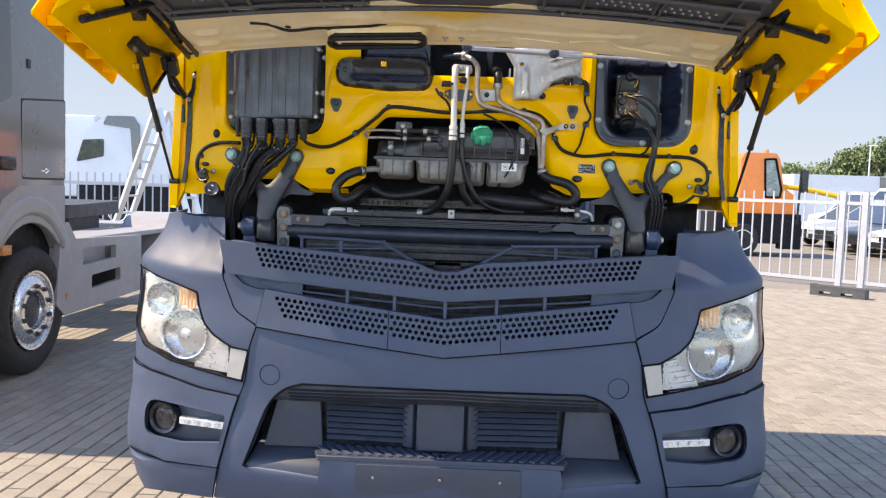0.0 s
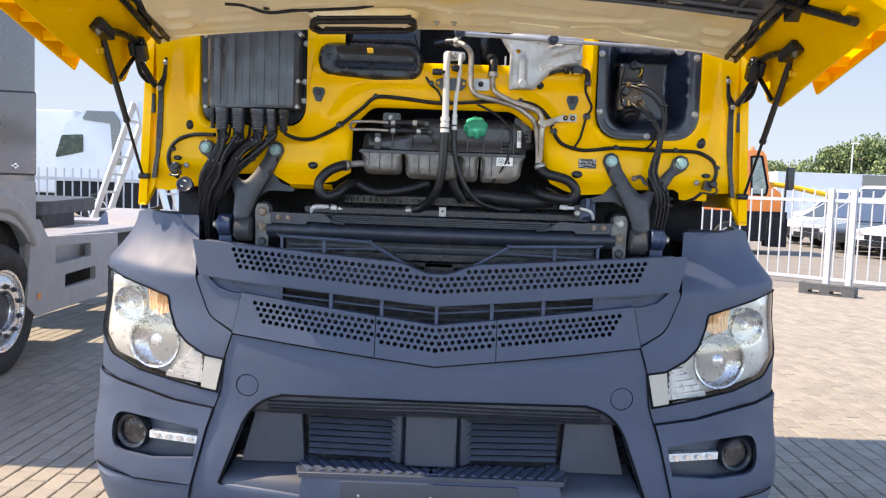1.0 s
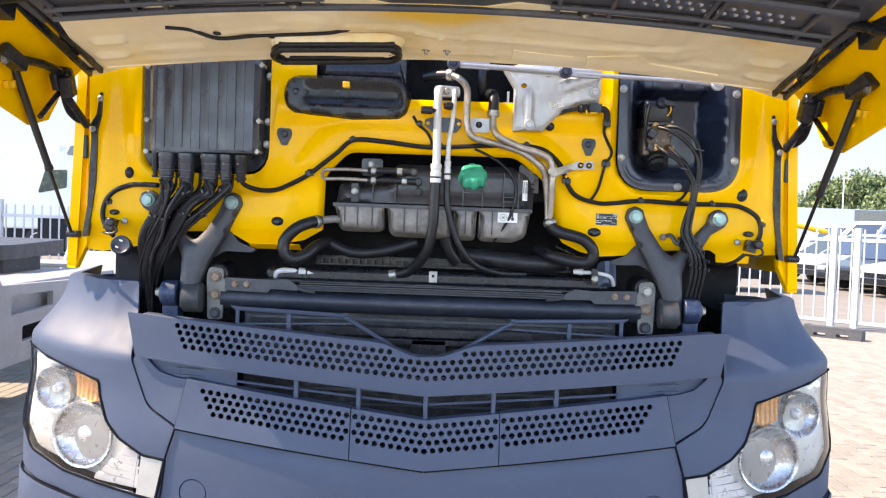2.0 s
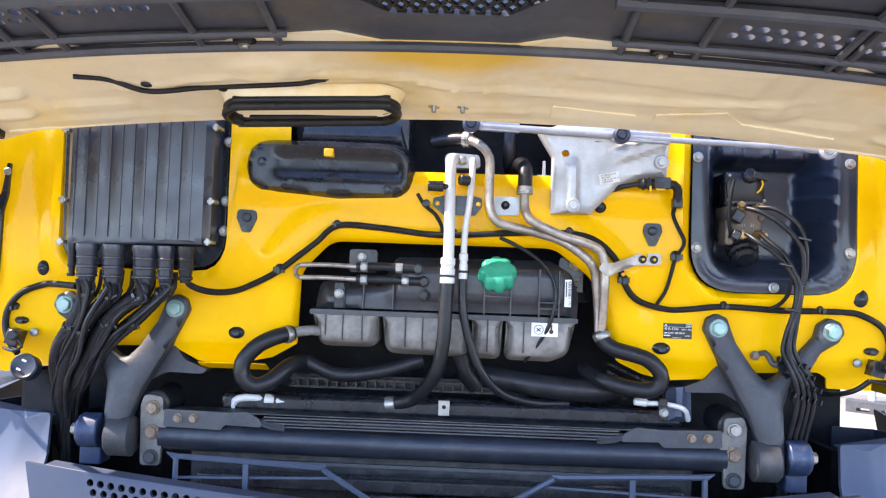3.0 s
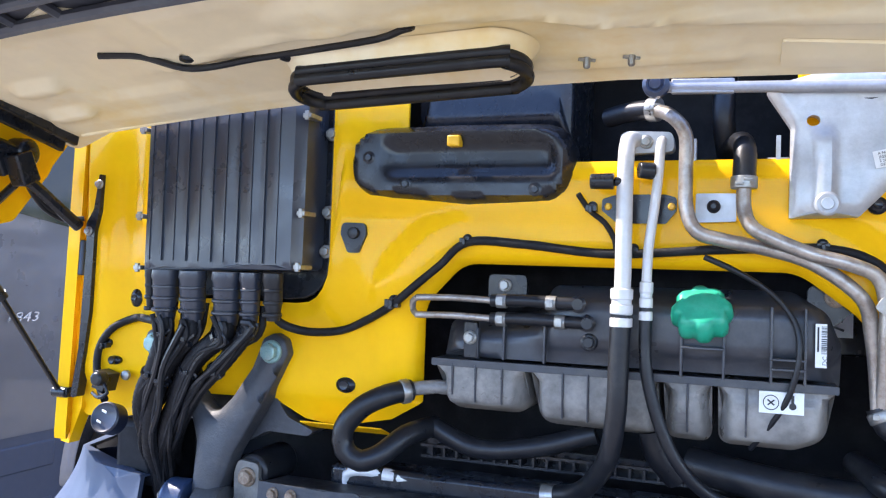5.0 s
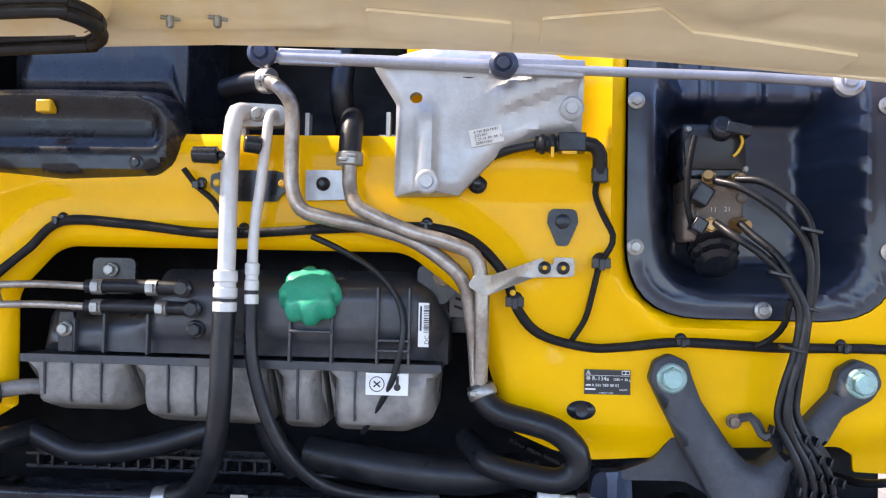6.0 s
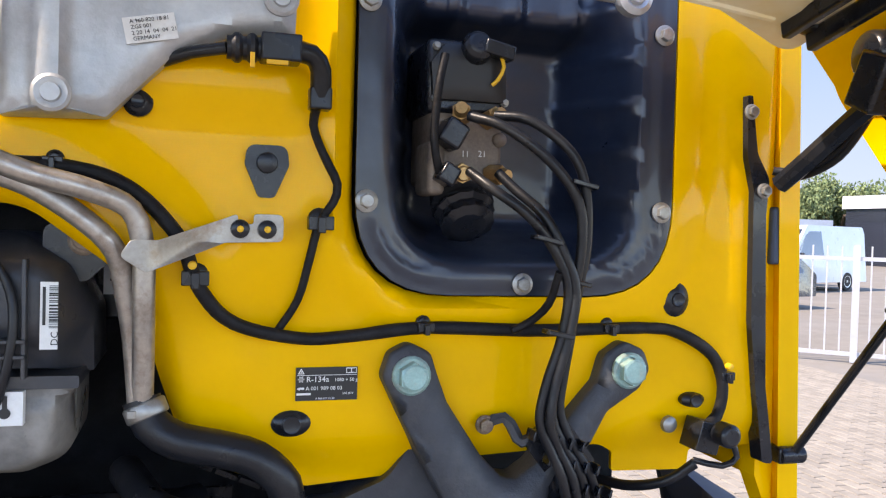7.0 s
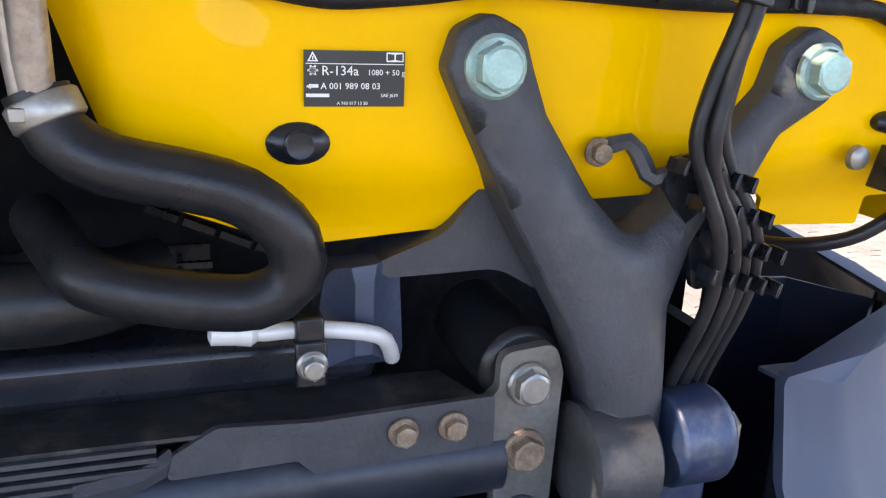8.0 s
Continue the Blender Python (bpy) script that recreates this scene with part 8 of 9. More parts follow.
# skirts and rear deck
bm = bmesh.new()
sheet(bm, rounded([(3.36, 0.39), (3.22, 0.50), (3.30, 1.13), (3.42, 1.17), (3.55, 1.02), (4.95, 0.98), (4.95, 0.42)], 0.03), lambda y, z: (GX, y, z), [rounded([(3.68, 0.78), (3.68, 0.93), (4.35, 0.92), (4.35, 0.80)], 0.02), rounded([(3.85, 0.56), (3.85, 0.68), (4.45, 0.70), (4.45, 0.58)], 0.02)], 0.2, 0.05, (-1, 0, 0))
bmesh.ops.recalc_face_normals(bm, faces=bm.faces)
skirt = part("side_skirt", bm, GREYSILL, grey, "pale grey side skirt with two recesses", bevel=0.012)
bm = bmesh.new()
box(bm, (GX - 0.13, 4.2, 0.87), (0.04, 1.4, 0.22))
part("tank_behind", bm, GREYSILL, skirt)
# added black sheet paints the shade inside the lower recess
bm = bmesh.new()
box(bm, (GX - 0.22, 4.45, 0.62), (0.04, 1.0, 0.26))
part("battery_box", bm, DARKCAV, skirt, "dark sheet for the shade behind the lower recess")
bm = bmesh.new()
box(bm, (GX + 0.003, 3.40, 0.55), (0.01, 0.05, 0.05))
part("reflector", bm, AMBER, skirt, "amber reflector")
bm = bmesh.new()
for x, w, y, d in ((-0.36, 0.52, 5.3, 3.8), (-2.28, 0.24, 5.3, 3.8), (-1.36, 1.5, 3.85, 0.9), (-1.36, 1.5, 6.9, 0.6)):
    box(bm, (GX + x, y, 0.98), (w, d, 0.05))
box(bm, (GX - 0.85, 5.4, 0.80), (0.09, 5.0, 0.26))
box(bm, (GX - 1.65, 5.4, 0.80), (0.09, 5.0, 0.26))
part("deck", bm, GREYSILL, grey, "pale chassis deck", bevel=0.01)
bm = bmesh.new()
sheet(bm, rounded([(GX - 1.8, 4.9, 0.2), (GX - 0.7, 4.9, 0.2), (GX - 0.7, 6.1, 0.1), (GX - 1.8, 6.1, 0.1)], 0.1), lambda x, y: (x, y, 1.12 + 0.03 * (y - 5)), (), 0.2, 0.14, (0, 0, 1))
bmesh.ops.recalc_face_normals(bm, faces=bm.faces)
box(bm, (GX - 1.25, 5.4, 1.06), (0.9, 0.7, 0.14))
part("fifth_wheel", bm, CASTIRON, grey, "black greasy fifth wheel plate", bevel=0.02)
for y0 in (5.85,):
    bm = bmesh.new()
    outer = [(6.3 + 0.66 * math.cos(a), 0.55 + 0.62 * math.sin(a)) for a in [math.pi * k / 14 for k in range(15)]]
    inner = [(6.3 + 0.62 * math.cos(a), 0.55 + 0.58 * math.sin(a)) for a in [math.pi * k / 14 for k in range(14, -1, -1)]]
    sheet(bm, outer + inner, lambda y, z: (GX, y, z), (), 0, 0.6, (-1, 0, 0))
    bmesh.ops.recalc_face_normals(bm, faces=bm.faces)
    part("mudguard", bm, GREYSILL, grey, "pale rear mudguard", smooth=50)

# ---- vehicles behind the fence ----
def small_wheel(parent, x, y, z, r, axis):
    bm = bmesh.new()
    a = Vector(axis)
    lathe(bm, [(-0.10, r * 0.6), (-0.10, r * 0.95), (-0.06, r), (0.06, r), (0.10, r * 0.95), (0.10, r * 0.66)], (x, y, z), a, 24)
    tyre = part("tyre", bm, TYRE, parent)
    bm = bmesh.new()
    lathe(bm, [(0.0, r * 0.66), (0.105, r * 0.64), (0.09, r * 0.45), (0.10, r * 0.15)], (x, y, z), a, 20)
    part("rim", bm, SATIN, tyre)


def van(x, y, turn, paint, label, length=5.6, high=2.5, nose=1.1, wide=2.0, group=""):
    """A parked van or car, nose along -y before turning."""
    t = thing("van" if high > 1.8 else "car", 0, 0, 0, label, "van" if high > 1.8 else "car", group)
    sill, bonnet = 0.32, 0.55 * high if high < 1.8 else 1.15
    h, L, n = high, length, nose
    prof = rounded([(0, sill, 0.1), (0.02, bonnet * 0.82, 0.15), (n * 0.9, bonnet, 0.15), (n * 1.9, h, 0.25), (L * (0.98 if high > 1.8 else 0.80), h, 0.15), (L, bonnet if high < 1.8 else h * 0.9, 0.15), (L, sill, 0.05)], seg=5)
    bm = bmesh.new()
    sheet(bm, prof, lambda u, v: (-wide / 2, u, v), (), 0, wide, (1, 0, 0))
    bmesh.ops.recalc_face_normals(bm, faces=bm.faces)
    for v in bm.verts:
        v.co.x *= 1 - 0.16 * smooth(bonnet, h, v.co.z)
    part("body", bm, paint, t, bevel=0.05, smooth=40)
    bm = bmesh.new()
    d = Vector((0, n, h - bonnet)).normalized()
    w = wide * 0.40
    for k, (sx, u, vv) in enumerate(((-1, 0.08, 0), (1, 0.08, 0), (1, 0.86, 0), (-1, 0.86, 0))):
        bm.verts.new((sx * w * (1.06 - 0.14 * u), n * 0.92 + n * u - 0.03, bonnet + (h - bonnet) * u + 0.02))
    bm.faces.new(bm.verts[:])
    part("windscreen", bm, WINGLASS, t, smooth=0)
    for g in (-1, 1):
        bm = bmesh.new()
        zz = bonnet + 0.05
        sheet(bm, rounded([(n * 1.2, zz), (n * 1.85, h - 0.22), (n * 2.6, h - 0.20), (n * 2.6, zz)] if high > 1.8 else [(n * 1.15, zz), (n * 1.9, h - 0.12), (L * 0.78, h - 0.12), (L * 0.9, zz)], 0.05), lambda u, v: (g * (wide / 2 * (1 - 0.16 * smooth(bonnet, h, v)) + 0.012), u, v), (), 0, 0.01, (-g, 0, 0))
        bmesh.ops.recalc_face_normals(bm, faces=bm.faces)
        part("side_window", bm, WINGLASS, t, smooth=0)
        bm = bmesh.new()
        box(bm, (g * wide * 0.37, 0.03, bonnet * 0.72), (0.36, 0.08, 0.16))
        part("headlight", bm, SATIN, t, bevel=0.03)
        bm = bmesh.new()
        box(bm, (g * (wide / 2 + 0.10), n * 1.3, bonnet + 0.12), (0.18, 0.10, 0.22))
        part("mirror", bm, BLACKPL, t, bevel=0.03)
        for yy in (n * 0.85, L * 0.78):
            small_wheel(t, g * (wide / 2 - 0.09), yy, 0.34, 0.34, (g, 0, 0))
    bm = bmesh.new()
    box(bm, (0, -0.005, bonnet * 0.62), (wide * 0.5, 0.04, 0.14))
    box(bm, (0, -0.005, 0.42), (wide * 0.85, 0.05, 0.16))
    part("grille", bm, BLACKPL, t, "black grille and lower intake", bevel=0.01)
    t.matrix_world = pose(x, y, 0, 0, 0, turn)
    return t


for i, (paint, word) in enumerate(((WHITEPAINT, "white"), (SILVERCAR, "silver"), (DARKCAR, "dark"), (WHITEPAINT, "white"), (DARKCAR, "dark"))):
    van(11.9 - i * 0.1, 26.6 - i * 2.35, -80 + (i % 3) * 3, paint, word + " parked car behind the fence", 4.7, 1.62 + 0.1 * (i % 2), 1.2, 1.88, "cars parked behind the fence")
for i in range(6):
    van(17.2 + i * 0.3, 37.5 - i * 2.8, -78 + (i % 2) * 5, TRUCKWHITE if i % 3 else WHITEPAINT, ("white panel van parked behind the cars", "white high-roofed van parked behind the cars")[i % 2], 5.8, 2.15 + 0.2 * (i % 2), 1.15, 2.05, "vans parked behind the fence")
# orange machine
om = thing("tipper_truck", 8.6, 21.0, 0, "orange utility truck with a beacon behind the fence", "truck")
bm = bmesh.new()
sheet(bm, rounded([(7.6, 1.0), (7.6, 2.7), (7.7, 2.88), (8.55, 2.88), (8.66, 2.72), (8.80, 1.95), (9.12, 1.72), (9.2, 1.0)], 0.07), lambda x, z: (x, 20.0, z), (), 0, 2.0)
part("cab", bm, ORANGE, om, "orange cab", bevel=0.05)
# opaque green pane; its pale patches paint the sky seen through it
bm = bmesh.new()
sheet(bm, rounded([(8.30, 1.66), (8.24, 2.70), (8.53, 2.72), (8.73, 1.88), (8.70, 1.66)], 0.05), lambda x, z: (x, 19.985, z), (), 0, 0.02)
pane = part("window", bm, mat("green_cab_glass_painted_sky", (0.16, 0.22, 0.21), 0.12, vary=0.4, scale=3, dirt_or_light=(0.45, 0.52, 0.52), dirt_or_light_amount=0.8, dirt_or_light_scale=2.5), om, "green tinted cab window with painted sky")
bm = bmesh.new()
ring = rounded([(8.30, 1.66), (8.24, 2.70), (8.53, 2.72), (8.73, 1.88), (8.70, 1.66)], 0.05)
tube(bm, [(x, 19.975, z) for x, z in ring + ring[:1]], 0.03, 6, 0.2)
part("window_seal", bm, SEAL, pane, "black window rubber")
bm = bmesh.new()
box(bm, (8.15, 21.0, 0.78), (2.36, 2.06, 0.84))
box(bm, (9.05, 20.1, 0.62), (0.6, 0.3, 0.8))
part("chassis", bm, DARKCAV, om, "dark chassis", bevel=0.03)
bm = bmesh.new()
tube(bm, [(8.7, 21.0, 1.98), (9.6, 21, 1.95), (10.9, 21.0, 1.72)], 0.075, 8, 0.3)
part("boom", bm, YELLOWPL, om, "yellow hydraulic boom")
bm = bmesh.new()
lathe(bm, [(0, 0.08), (0.12, 0.07), (0.15, 0.03)], (8.47, 20.6, 2.87), (0, 0, 1), 14)
part("beacon", bm, AMBER, om, "amber beacon")
bm = bmesh.new()
box(bm, (9.32, 19.9, 2.12), (0.18, 0.14, 0.62))
cyl(bm, (9.20, 19.95, 0.9), (9.22, 19.9, 2.45), 0.03)
part("mirror", bm, BLACKPL, om, "black mirror on a stalk", bevel=0.02)
for x, y in ((7.72, 20.0), (5.6, 20.0), (7.72, 22.0), (5.6, 22.0)):
    small_wheel(om, x, y, 0.45, 0.45, (0, -1 if y < 21 else 1, 0))
# white truck
wt = thing("tractor_truck", -10.6, 25, 0, "white tractor truck with dark air deflector behind the fence", "truck")
bm = bmesh.new()
sheet(bm, rounded([(-12.85, 1.4, 0.05), (-12.75, 1.9, 0.2), (-12.3, 3.15, 0.2), (-11.6, 3.62, 0.3), (-9.6, 3.62, 0.1), (-9.6, 1.4, 0.05)], 0.1), lambda x, z: (x - 0.03, 23.0, z), (), 0, 2.4)
part("cab", bm, TRUCKWHITE, wt, "white cab", bevel=0.08)
bm = bmesh.new()
sheet(bm, rounded([(-12.62, 2.08), (-12.4, 2.80), (-11.72, 2.84), (-11.72, 2.28)], 0.06), lambda x, z: (x - 0.03, 22.985, z), (), 0, 0.02)
part("window", bm, DARKGLASS, wt, "dark side window")
bm = bmesh.new()
sheet(bm, rounded([(-11.75, 3.30), (-11.6, 3.585), (-10.75, 3.585), (-10.55, 3.3), (-10.5, 1.9), (-10.75, 1.9), (-10.85, 3.2)], 0.06), lambda x, z: (x - 0.03, 22.96, z), (), 0, 0.05)
part("air_deflector", bm, DARKCAR, wt, "dark air deflector", bevel=0.02)
bm = bmesh.new()
box(bm, (-9.6, 24.2, 0.95), (6.2, 2.2, 0.8))
part("chassis", bm, DARKCAV, wt, bevel=0.03)
for x in (-11.3, -7.8):
    small_wheel(wt, x, 23.1, 0.5, 0.5, (0, -1, 0))
    small_wheel(wt, x, 25.3, 0.5, 0.5, (0, 1, 0))
bw = thing("box_truck", -15, 27, 0, "white box truck parked beside the white tractor", "truck")
bm = bmesh.new()
box(bm, (-15.0, 27.0, 2.35), (3.4, 2.5, 2.9))
part("box_body", bm, TRUCKWHITE, bw, bevel=0.05)
for x in (-16, -14):
    small_wheel(bw, x, 25.9, 0.48, 0.48, (0, -1, 0))
    small_wheel(bw, x, 28.1, 0.48, 0.48, (0, 1, 0))
bm = bmesh.new()
box(bm, (-15.0, 27.0, 0.75), (3.2, 2.2, 0.35))
part("chassis", bm, DARKCAV, bw)

# ---- fence ----
F0, FD = Vector((-16.0, 34.2, 0)), Vector((0.718, -0.696, 0))
FLEN = 46.0
fence = thing("fence", 0, 18.0, 0, "white painted steel bar fence round the yard", "fence")
bm = bmesh.new()
box(bm, (0, 0, 0), (0.024, 0.024, 1.62))
pale_mesh = finish(bm, "pale", FENCEWHITE, 0)
for i in range(int(FLEN / 0.2)):
    p = F0 + FD * (i * 0.2)
    ob = new("pale", pale_mesh)
    ob.parent = fence
    ob.matrix_parent_inverse = Matrix.Translation(-fence.location)
    ob.matrix_basis = pose(p.x, p.y, 0.93, 0, 0, -44)
bm = bmesh.new()
box(bm, (0, 0, 0), (0.10, 0.10, 1.76))
post_mesh = finish(bm, "post", FENCEWHITE, 0)
for s in (2, 5, 8, 11, 14, 17, 20, 23, 26, 29, 31.90, 32.29, 36, 39, 42, 45):
    p = F0 + FD * s
    ob = new("post", post_mesh)
    ob.parent = fence
    ob.matrix_parent_inverse = Matrix.Translation(-fence.location)
    ob.matrix_basis = pose(p.x, p.y, 0.88, 0, 0, -44)
for z in (0.12, 1.55):
    p = F0 + FD * FLEN / 2
    bm = bmesh.new()
    box(bm, (p.x, p.y, z), (FLEN, 0.05, 0.06), (0, 0, -44.1))
    part("rail", bm, FENCEWHITE, fence, smooth=0)
# second run
L0, LD = Vector((-15.0, 13.0, 0)), Vector((1, 0, 0))
for i in range(76):
    p = L0 + LD * (i * 0.168)
    ob = new("pale", pale_mesh)
    ob.parent = fence
    ob.matrix_parent_inverse = Matrix.Translation(-fence.location)
    ob.matrix_basis = pose(p.x, p.y, 0.86, 0, 0, 0)
for s in (0.6, 3.6, 6.6, 9.6, 12.6):
    p = L0 + LD * s
    ob = new("post", post_mesh)
    ob.parent = fence
    ob.matrix_parent_inverse = Matrix.Translation(-fence.location)
    ob.matrix_basis = pose(p.x, p.y, 0.88, 0, 0, 0)
for z in (0.30, 1.46):
    bm = bmesh.new()
    box(bm, (L0.x + 6.3, L0.y, z), (12.7, 0.05, 0.06))
    part("rail", bm, FENCEWHITE, fence, smooth=0)
block = thing("ballast_block", 6.15, 10.33, 0, "dark grey recycled plastic fence foot on the ground", "block")
bm = bmesh.new()
sheet(bm, rounded([(-0.43, 0.0), (-0.43, 0.19), (-0.36, 0.17), (0.40, 0.17), (0.43, 0.15), (0.43, 0.0)], 0.01), lambda u, v: (6.15 + u * 0.75, 10.33 - u * 0.66, v), [rounded([(-0.28, 0.025), (-0.28, 0.075), (-0.10, 0.075), (-0.10, 0.025)], 0.01), rounded([(0.06, 0.025), (0.06, 0.075), (0.24, 0.075), (0.24, 0.025)], 0.01)], 0, 0.22, (0.66, 0.75, 0))
part("block_body", bm, BLACKGREY, block, bevel=0.008)

# ---- stepladder ----
lad = thing("stepladder", -5.6, 9.0, 0, "aluminium stepladder standing in the yard", "ladder")
for x0, x1 in ((-5.5, -4.6), (-3.8, -4.55)):
    for y in (8.8, 9.3):
        bm = bmesh.new()
        cyl(bm, (x0, y, 0.0), (x1, y, 2.6), 0.05, None, 4)
        part("rail", bm, GALV, lad, smooth=0)
    for k in range(9 if x0 < -4 else 3):
        t = (k + 1) / (10 if x0 < -4 else 4)
        bm = bmesh.new()
        box(bm, (x0 + (x1 - x0) * t, 9.05, 2.6 * t), (0.08, 0.5, 0.03))
        part("rung", bm, GALV, lad, smooth=0)

# ---- trees and far things ----
def tree(x, y, high, wide, seed, label):
    rt = random.Random(seed)
    t = thing("tree", x, y, 0, label, "tree", "trees behind the yard")
    bm = bmesh.new()
    trunk_top = high * 0.45
    cyl(bm, (x, y, 0), (x, y, trunk_top), 0.35, 0.2, 10)
    limbs = []
    for k in range(7):
        a = rt.uniform(0, math.tau)
        e = (x + math.cos(a) * wide * 0.33, y + math.sin(a) * wide * 0.33, high * rt.uniform(0.55, 0.85))
        limbs.append(e)
        tube(bm, [(x, y, trunk_top * 0.8), ((x + e[0]) / 2, (y + e[1]) / 2, (trunk_top + e[2]) / 2 - 0.2), e], 0.12, 6, 0.6)
    part("trunk", bm, BARK, t)
    verts, faces = [], []
    for c in range(46):
        a, u = rt.uniform(0, math.tau), rt.uniform(-0.75, 1)
        rr = rt.uniform(0.55, 1.0)
        cx = x + math.cos(a) * math.sqrt(max(0, 1 - u * u)) * wide * 0.5 * rr
        cy = y + math.sin(a) * math.sqrt(max(0, 1 - u * u)) * wide * 0.5 * rr
        cz = high * 0.60 + u * high * 0.38 * rr
        cr = wide * rt.uniform(0.09, 0.17)
        for k in range(330):
            d = Vector((rt.gauss(0, 1), rt.gauss(0, 1), rt.gauss(0, 0.8)))
            d = d.normalized() * cr * rt.uniform(0.5, 1.05)
            p = Vector((cx, cy, cz)) + d
            s = rt.uniform(0.11, 0.23)
            q = Euler((rt.uniform(0, 6.3), rt.uniform(0, 6.3), rt.uniform(0, 6.3))).to_matrix()
            i = len(verts)
            for ax, ay in ((-1, 0), (0, -0.55), (1, 0), (0, 0.55)):
                verts.append(tuple(p + q @ Vector((ax * s, ay * s, 0.08 * s * abs(ax)))))
            faces.append((i, i + 1, i + 2, i + 3))
    me = bpy.data.meshes.new("crown")
    me.from_pydata(verts, [], faces)
    me.materials.append(LEAF)
    ob = new("crown", me)
    ob.parent = t
    ob.matrix_parent_inverse = Matrix.Translation(-t.location)
    ob["kind"] = "stuff"
    return t


for x, y, h, w, k in ((36.0, 70, 6.7, 9.5, 1), (41, 66, 6.8, 10, 2), (30.5, 80, 5.4, 8, 3), (24.0, 84, 5.2, 8, 4), (19.5, 78, 6.0, 5.5, 5), (46, 62, 7.5, 9, 6), (54, 58, 7.0, 9, 7), (-22, 80, 7.0, 9, 8)):
    tree(x, y, h, w, k, "leafy green tree far behind the yard")
lamp_post = thing("street_lamp", 30.0, 60, 0, "thin grey lamp post behind the yard", "street lamp")
bm = bmesh.new()
cyl(bm, (30.0, 60, 0), (30.0, 60, 6.0), 0.07, 0.05, 8)
part("pole", bm, GALV, lamp_post)
bm = bmesh.new()
box(bm, (30.2, 60, 6.0), (0.6, 0.2, 0.1))
part("lamp_head", bm, GALV, lamp_post)
shed = thing("warehouse", 34, 52, 0, "long pale warehouse with a dark band far away", "building")
bm = bmesh.new()
box(bm, (34, 54, 1.7), (26, 6, 3.4))
part("wall", bm, BUILDWHITE, shed)
bm = bmesh.new()
box(bm, (31, 50.96, 3.0), (9, 0.06, 0.7))
part("sign_band", bm, DARKCAR, shed, "dark fascia band")
for k in range(5):
    bm = bmesh.new()
    box(bm, (24 + k * 5, 50.97, 1.3), (3, 0.05, 2.2))
    part("roller_door", bm, GALV, shed)
shed2 = thing("warehouse", 55, 40, 0, "dark blue and white hall far away", "building")
bm = bmesh.new()
box(bm, (58, 40, 2.2), (16, 26, 4.4))
part("wall", bm, DARKCAR, shed2, "dark blue wall")
bm = bmesh.new()
box(bm, (58, 40, 4.9), (16.4, 26.4, 1.0))
part("parapet", bm, BUILDWHITE, shed2, "white parapet")

# ---- ground and paving ----
bm = bmesh.new()
box(bm, (0, 100, -0.042), (1600, 1600, 0.06))
ground = tagged(part("ground", bm, YARD, None, smooth=0), "pale sandy paved yard reaching to the horizon", "ground", kind="structure")
PX, PY = 0.1085, 0.214
rp = random.Random(11)


def paver_mesh(name, seed):
    rr = random.Random(seed)
    bm = bmesh.new()
    hx, hy = PX / 2 - 0.0034, PY / 2 - 0.0046
    top, mid, low = [], [], []
    for sx, sy in ((-1, -1), (1, -1), (1, 1), (-1, 1)):
        e = rr.uniform(-0.0012, 0.0012)
        top.append(bm.verts.new((sx * (hx - 0.006) + e, sy * (hy - 0.006) - e, 0)))
        mid.append(bm.verts.new((sx * hx, sy * hy, -0.0045)))
        low.append(bm.verts.new((sx * hx, sy * hy, -0.02)))
    bm.faces.new(top)
    for a, b in ((top, mid), (mid, low)):
        for k in range(4):
            bm.faces.new((b[k], b[(k + 1) % 4], a[(k + 1) % 4], a[k]))
    return finish(bm, name, PAVER, 0)


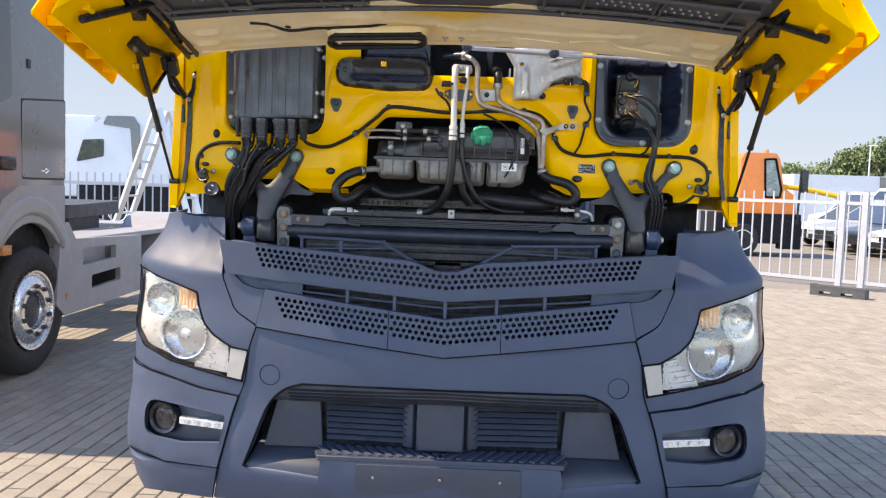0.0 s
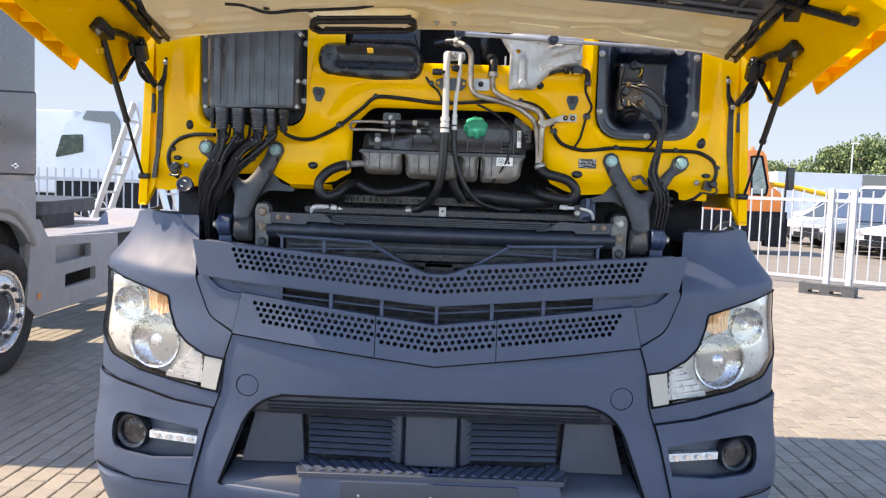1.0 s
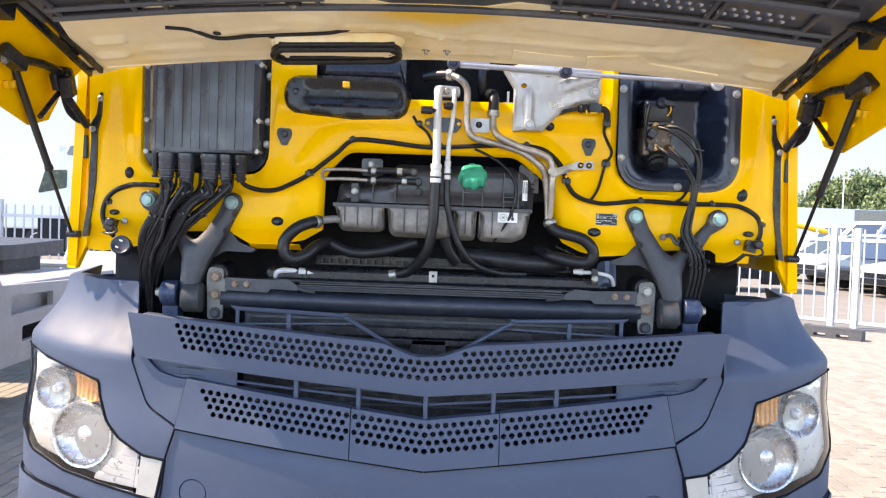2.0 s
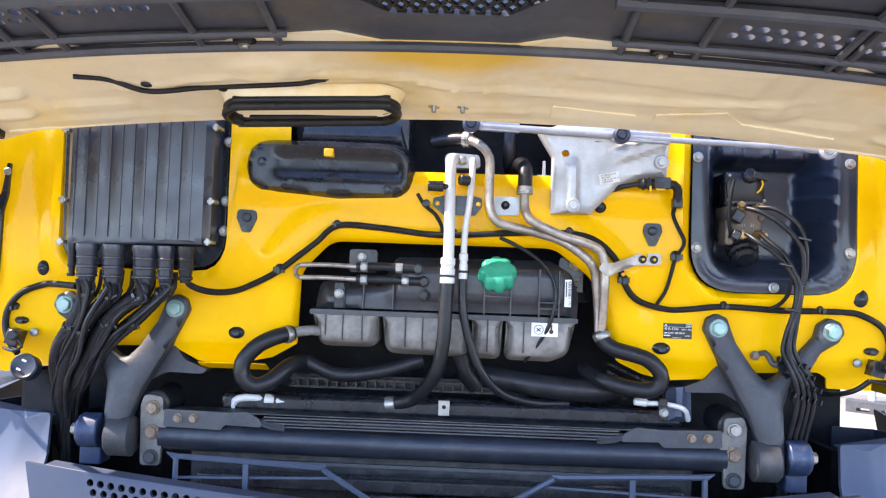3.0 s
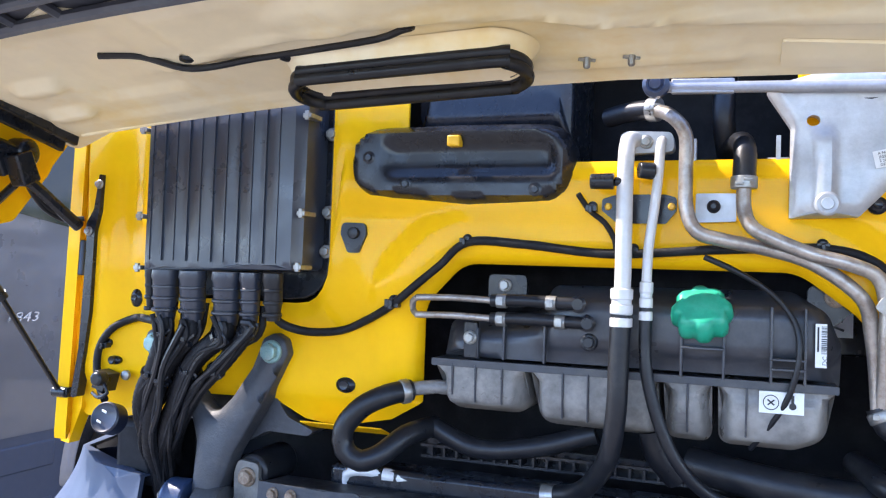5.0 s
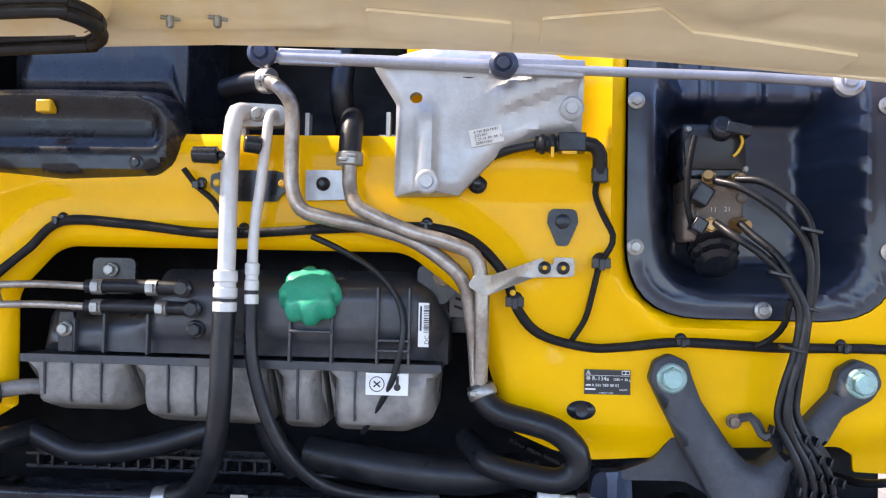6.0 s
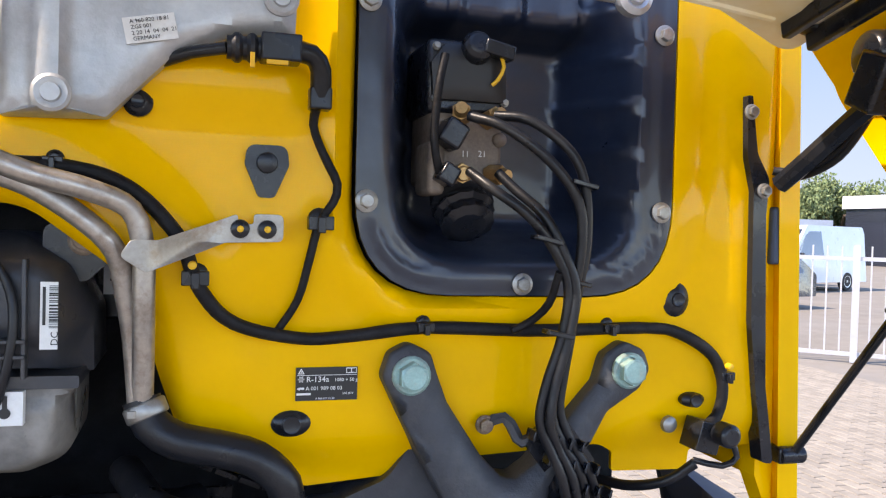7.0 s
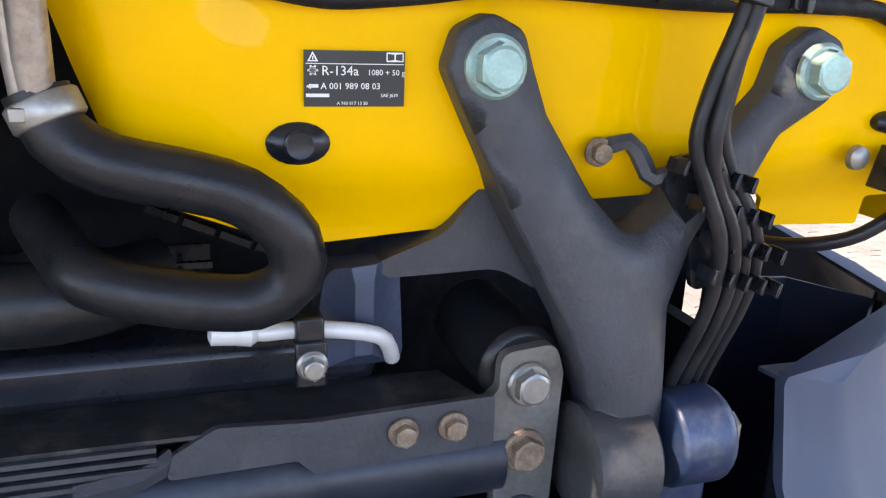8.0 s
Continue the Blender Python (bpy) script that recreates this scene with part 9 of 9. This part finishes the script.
kinds = [paver_mesh("paver", k) for k in range(4)]
verts, faces = [], []
single = 0
for x0, x1, y0, y1 in ((-6.0, -1.0, -0.4, 8.0), (1.0, 9.0, -0.4, 11.5)):
    for i in range(int((x1 - x0) / PX)):
        for j in range(int((y1 - y0) / PY)):
            x, y = x0 + i * PX, y0 + (j + 0.5 * (i % 2)) * PY
            z, tx, ty = rp.uniform(-0.0018, 0.0018), rp.uniform(-0.6, 0.6), rp.uniform(-0.5, 0.5)
            m = pose(x, y, z, tx, ty, rp.uniform(-0.5, 0.5))
            near = (-2.45 < x < -1.25 and 0.45 < y < 3.2) or (1.3 < x < 2.6 and 1.7 < y < 3.0)
            if near and single < 300:
                single += 1
                ob = new("paver", kinds[rp.randrange(4)])
                ob.parent = ground
                ob.matrix_basis = m
                continue
            base = len(verts)
            src = kinds[rp.randrange(4)]
            verts += [tuple(m @ v.co) for v in src.vertices]
            faces += [tuple(base + q for q in p.vertices) for p in src.polygons]
me = bpy.data.meshes.new("paving")
me.from_pydata(verts, [], faces)
me.materials.append(PAVER)
paving = new("paving", me)
paving.parent = ground
paving["kind"] = "stuff"
paving["label"] = "rows of rectangular concrete pavers"

# ---- sky over the far yard ----
m = bpy.data.materials.new("hazy_blue_sky")
m.use_nodes = True
sn, sl = m.node_tree.nodes, m.node_tree.links
sn.remove(sn["Principled BSDF"])
em = sn.new("ShaderNodeEmission")
em.inputs["Strength"].default_value = 0.235
pos = sn.new("ShaderNodeTexCoord")
sep = sn.new("ShaderNodeSeparateXYZ")
rng = sn.new("ShaderNodeMapRange")
rng.inputs["From Max"].default_value = 120.0
mixc = sn.new("ShaderNodeMix")
mixc.data_type = "RGBA"
mixc.inputs["A"].default_value = (0.68, 0.85, 1.05, 1)
mixc.inputs["B"].default_value = (0.42, 0.64, 0.98, 1)
sl.new(pos.outputs["Object"], sep.inputs[0])
sl.new(sep.outputs["Z"], rng.inputs["Value"])
sl.new(rng.outputs["Result"], mixc.inputs["Factor"])
sl.new(mixc.outputs["Result"], em.inputs["Color"])
sl.new(em.outputs[0], sn["Material Output"].inputs[0])
bm = bmesh.new()
arc = [radians(15 + 150 * k / 30) for k in range(31)]
low = [bm.verts.new((520 * math.cos(a), 520 * math.sin(a), -1.0)) for a in arc]
top = [bm.verts.new((520 * math.cos(a), 520 * math.sin(a), 330.0)) for a in arc]
for k in range(30):
    bm.faces.new((low[k + 1], low[k], top[k], top[k + 1]))
tagged(part("backdrop", bm, m, None), "hazy pale blue sky beyond the yard", "sky", kind="structure")
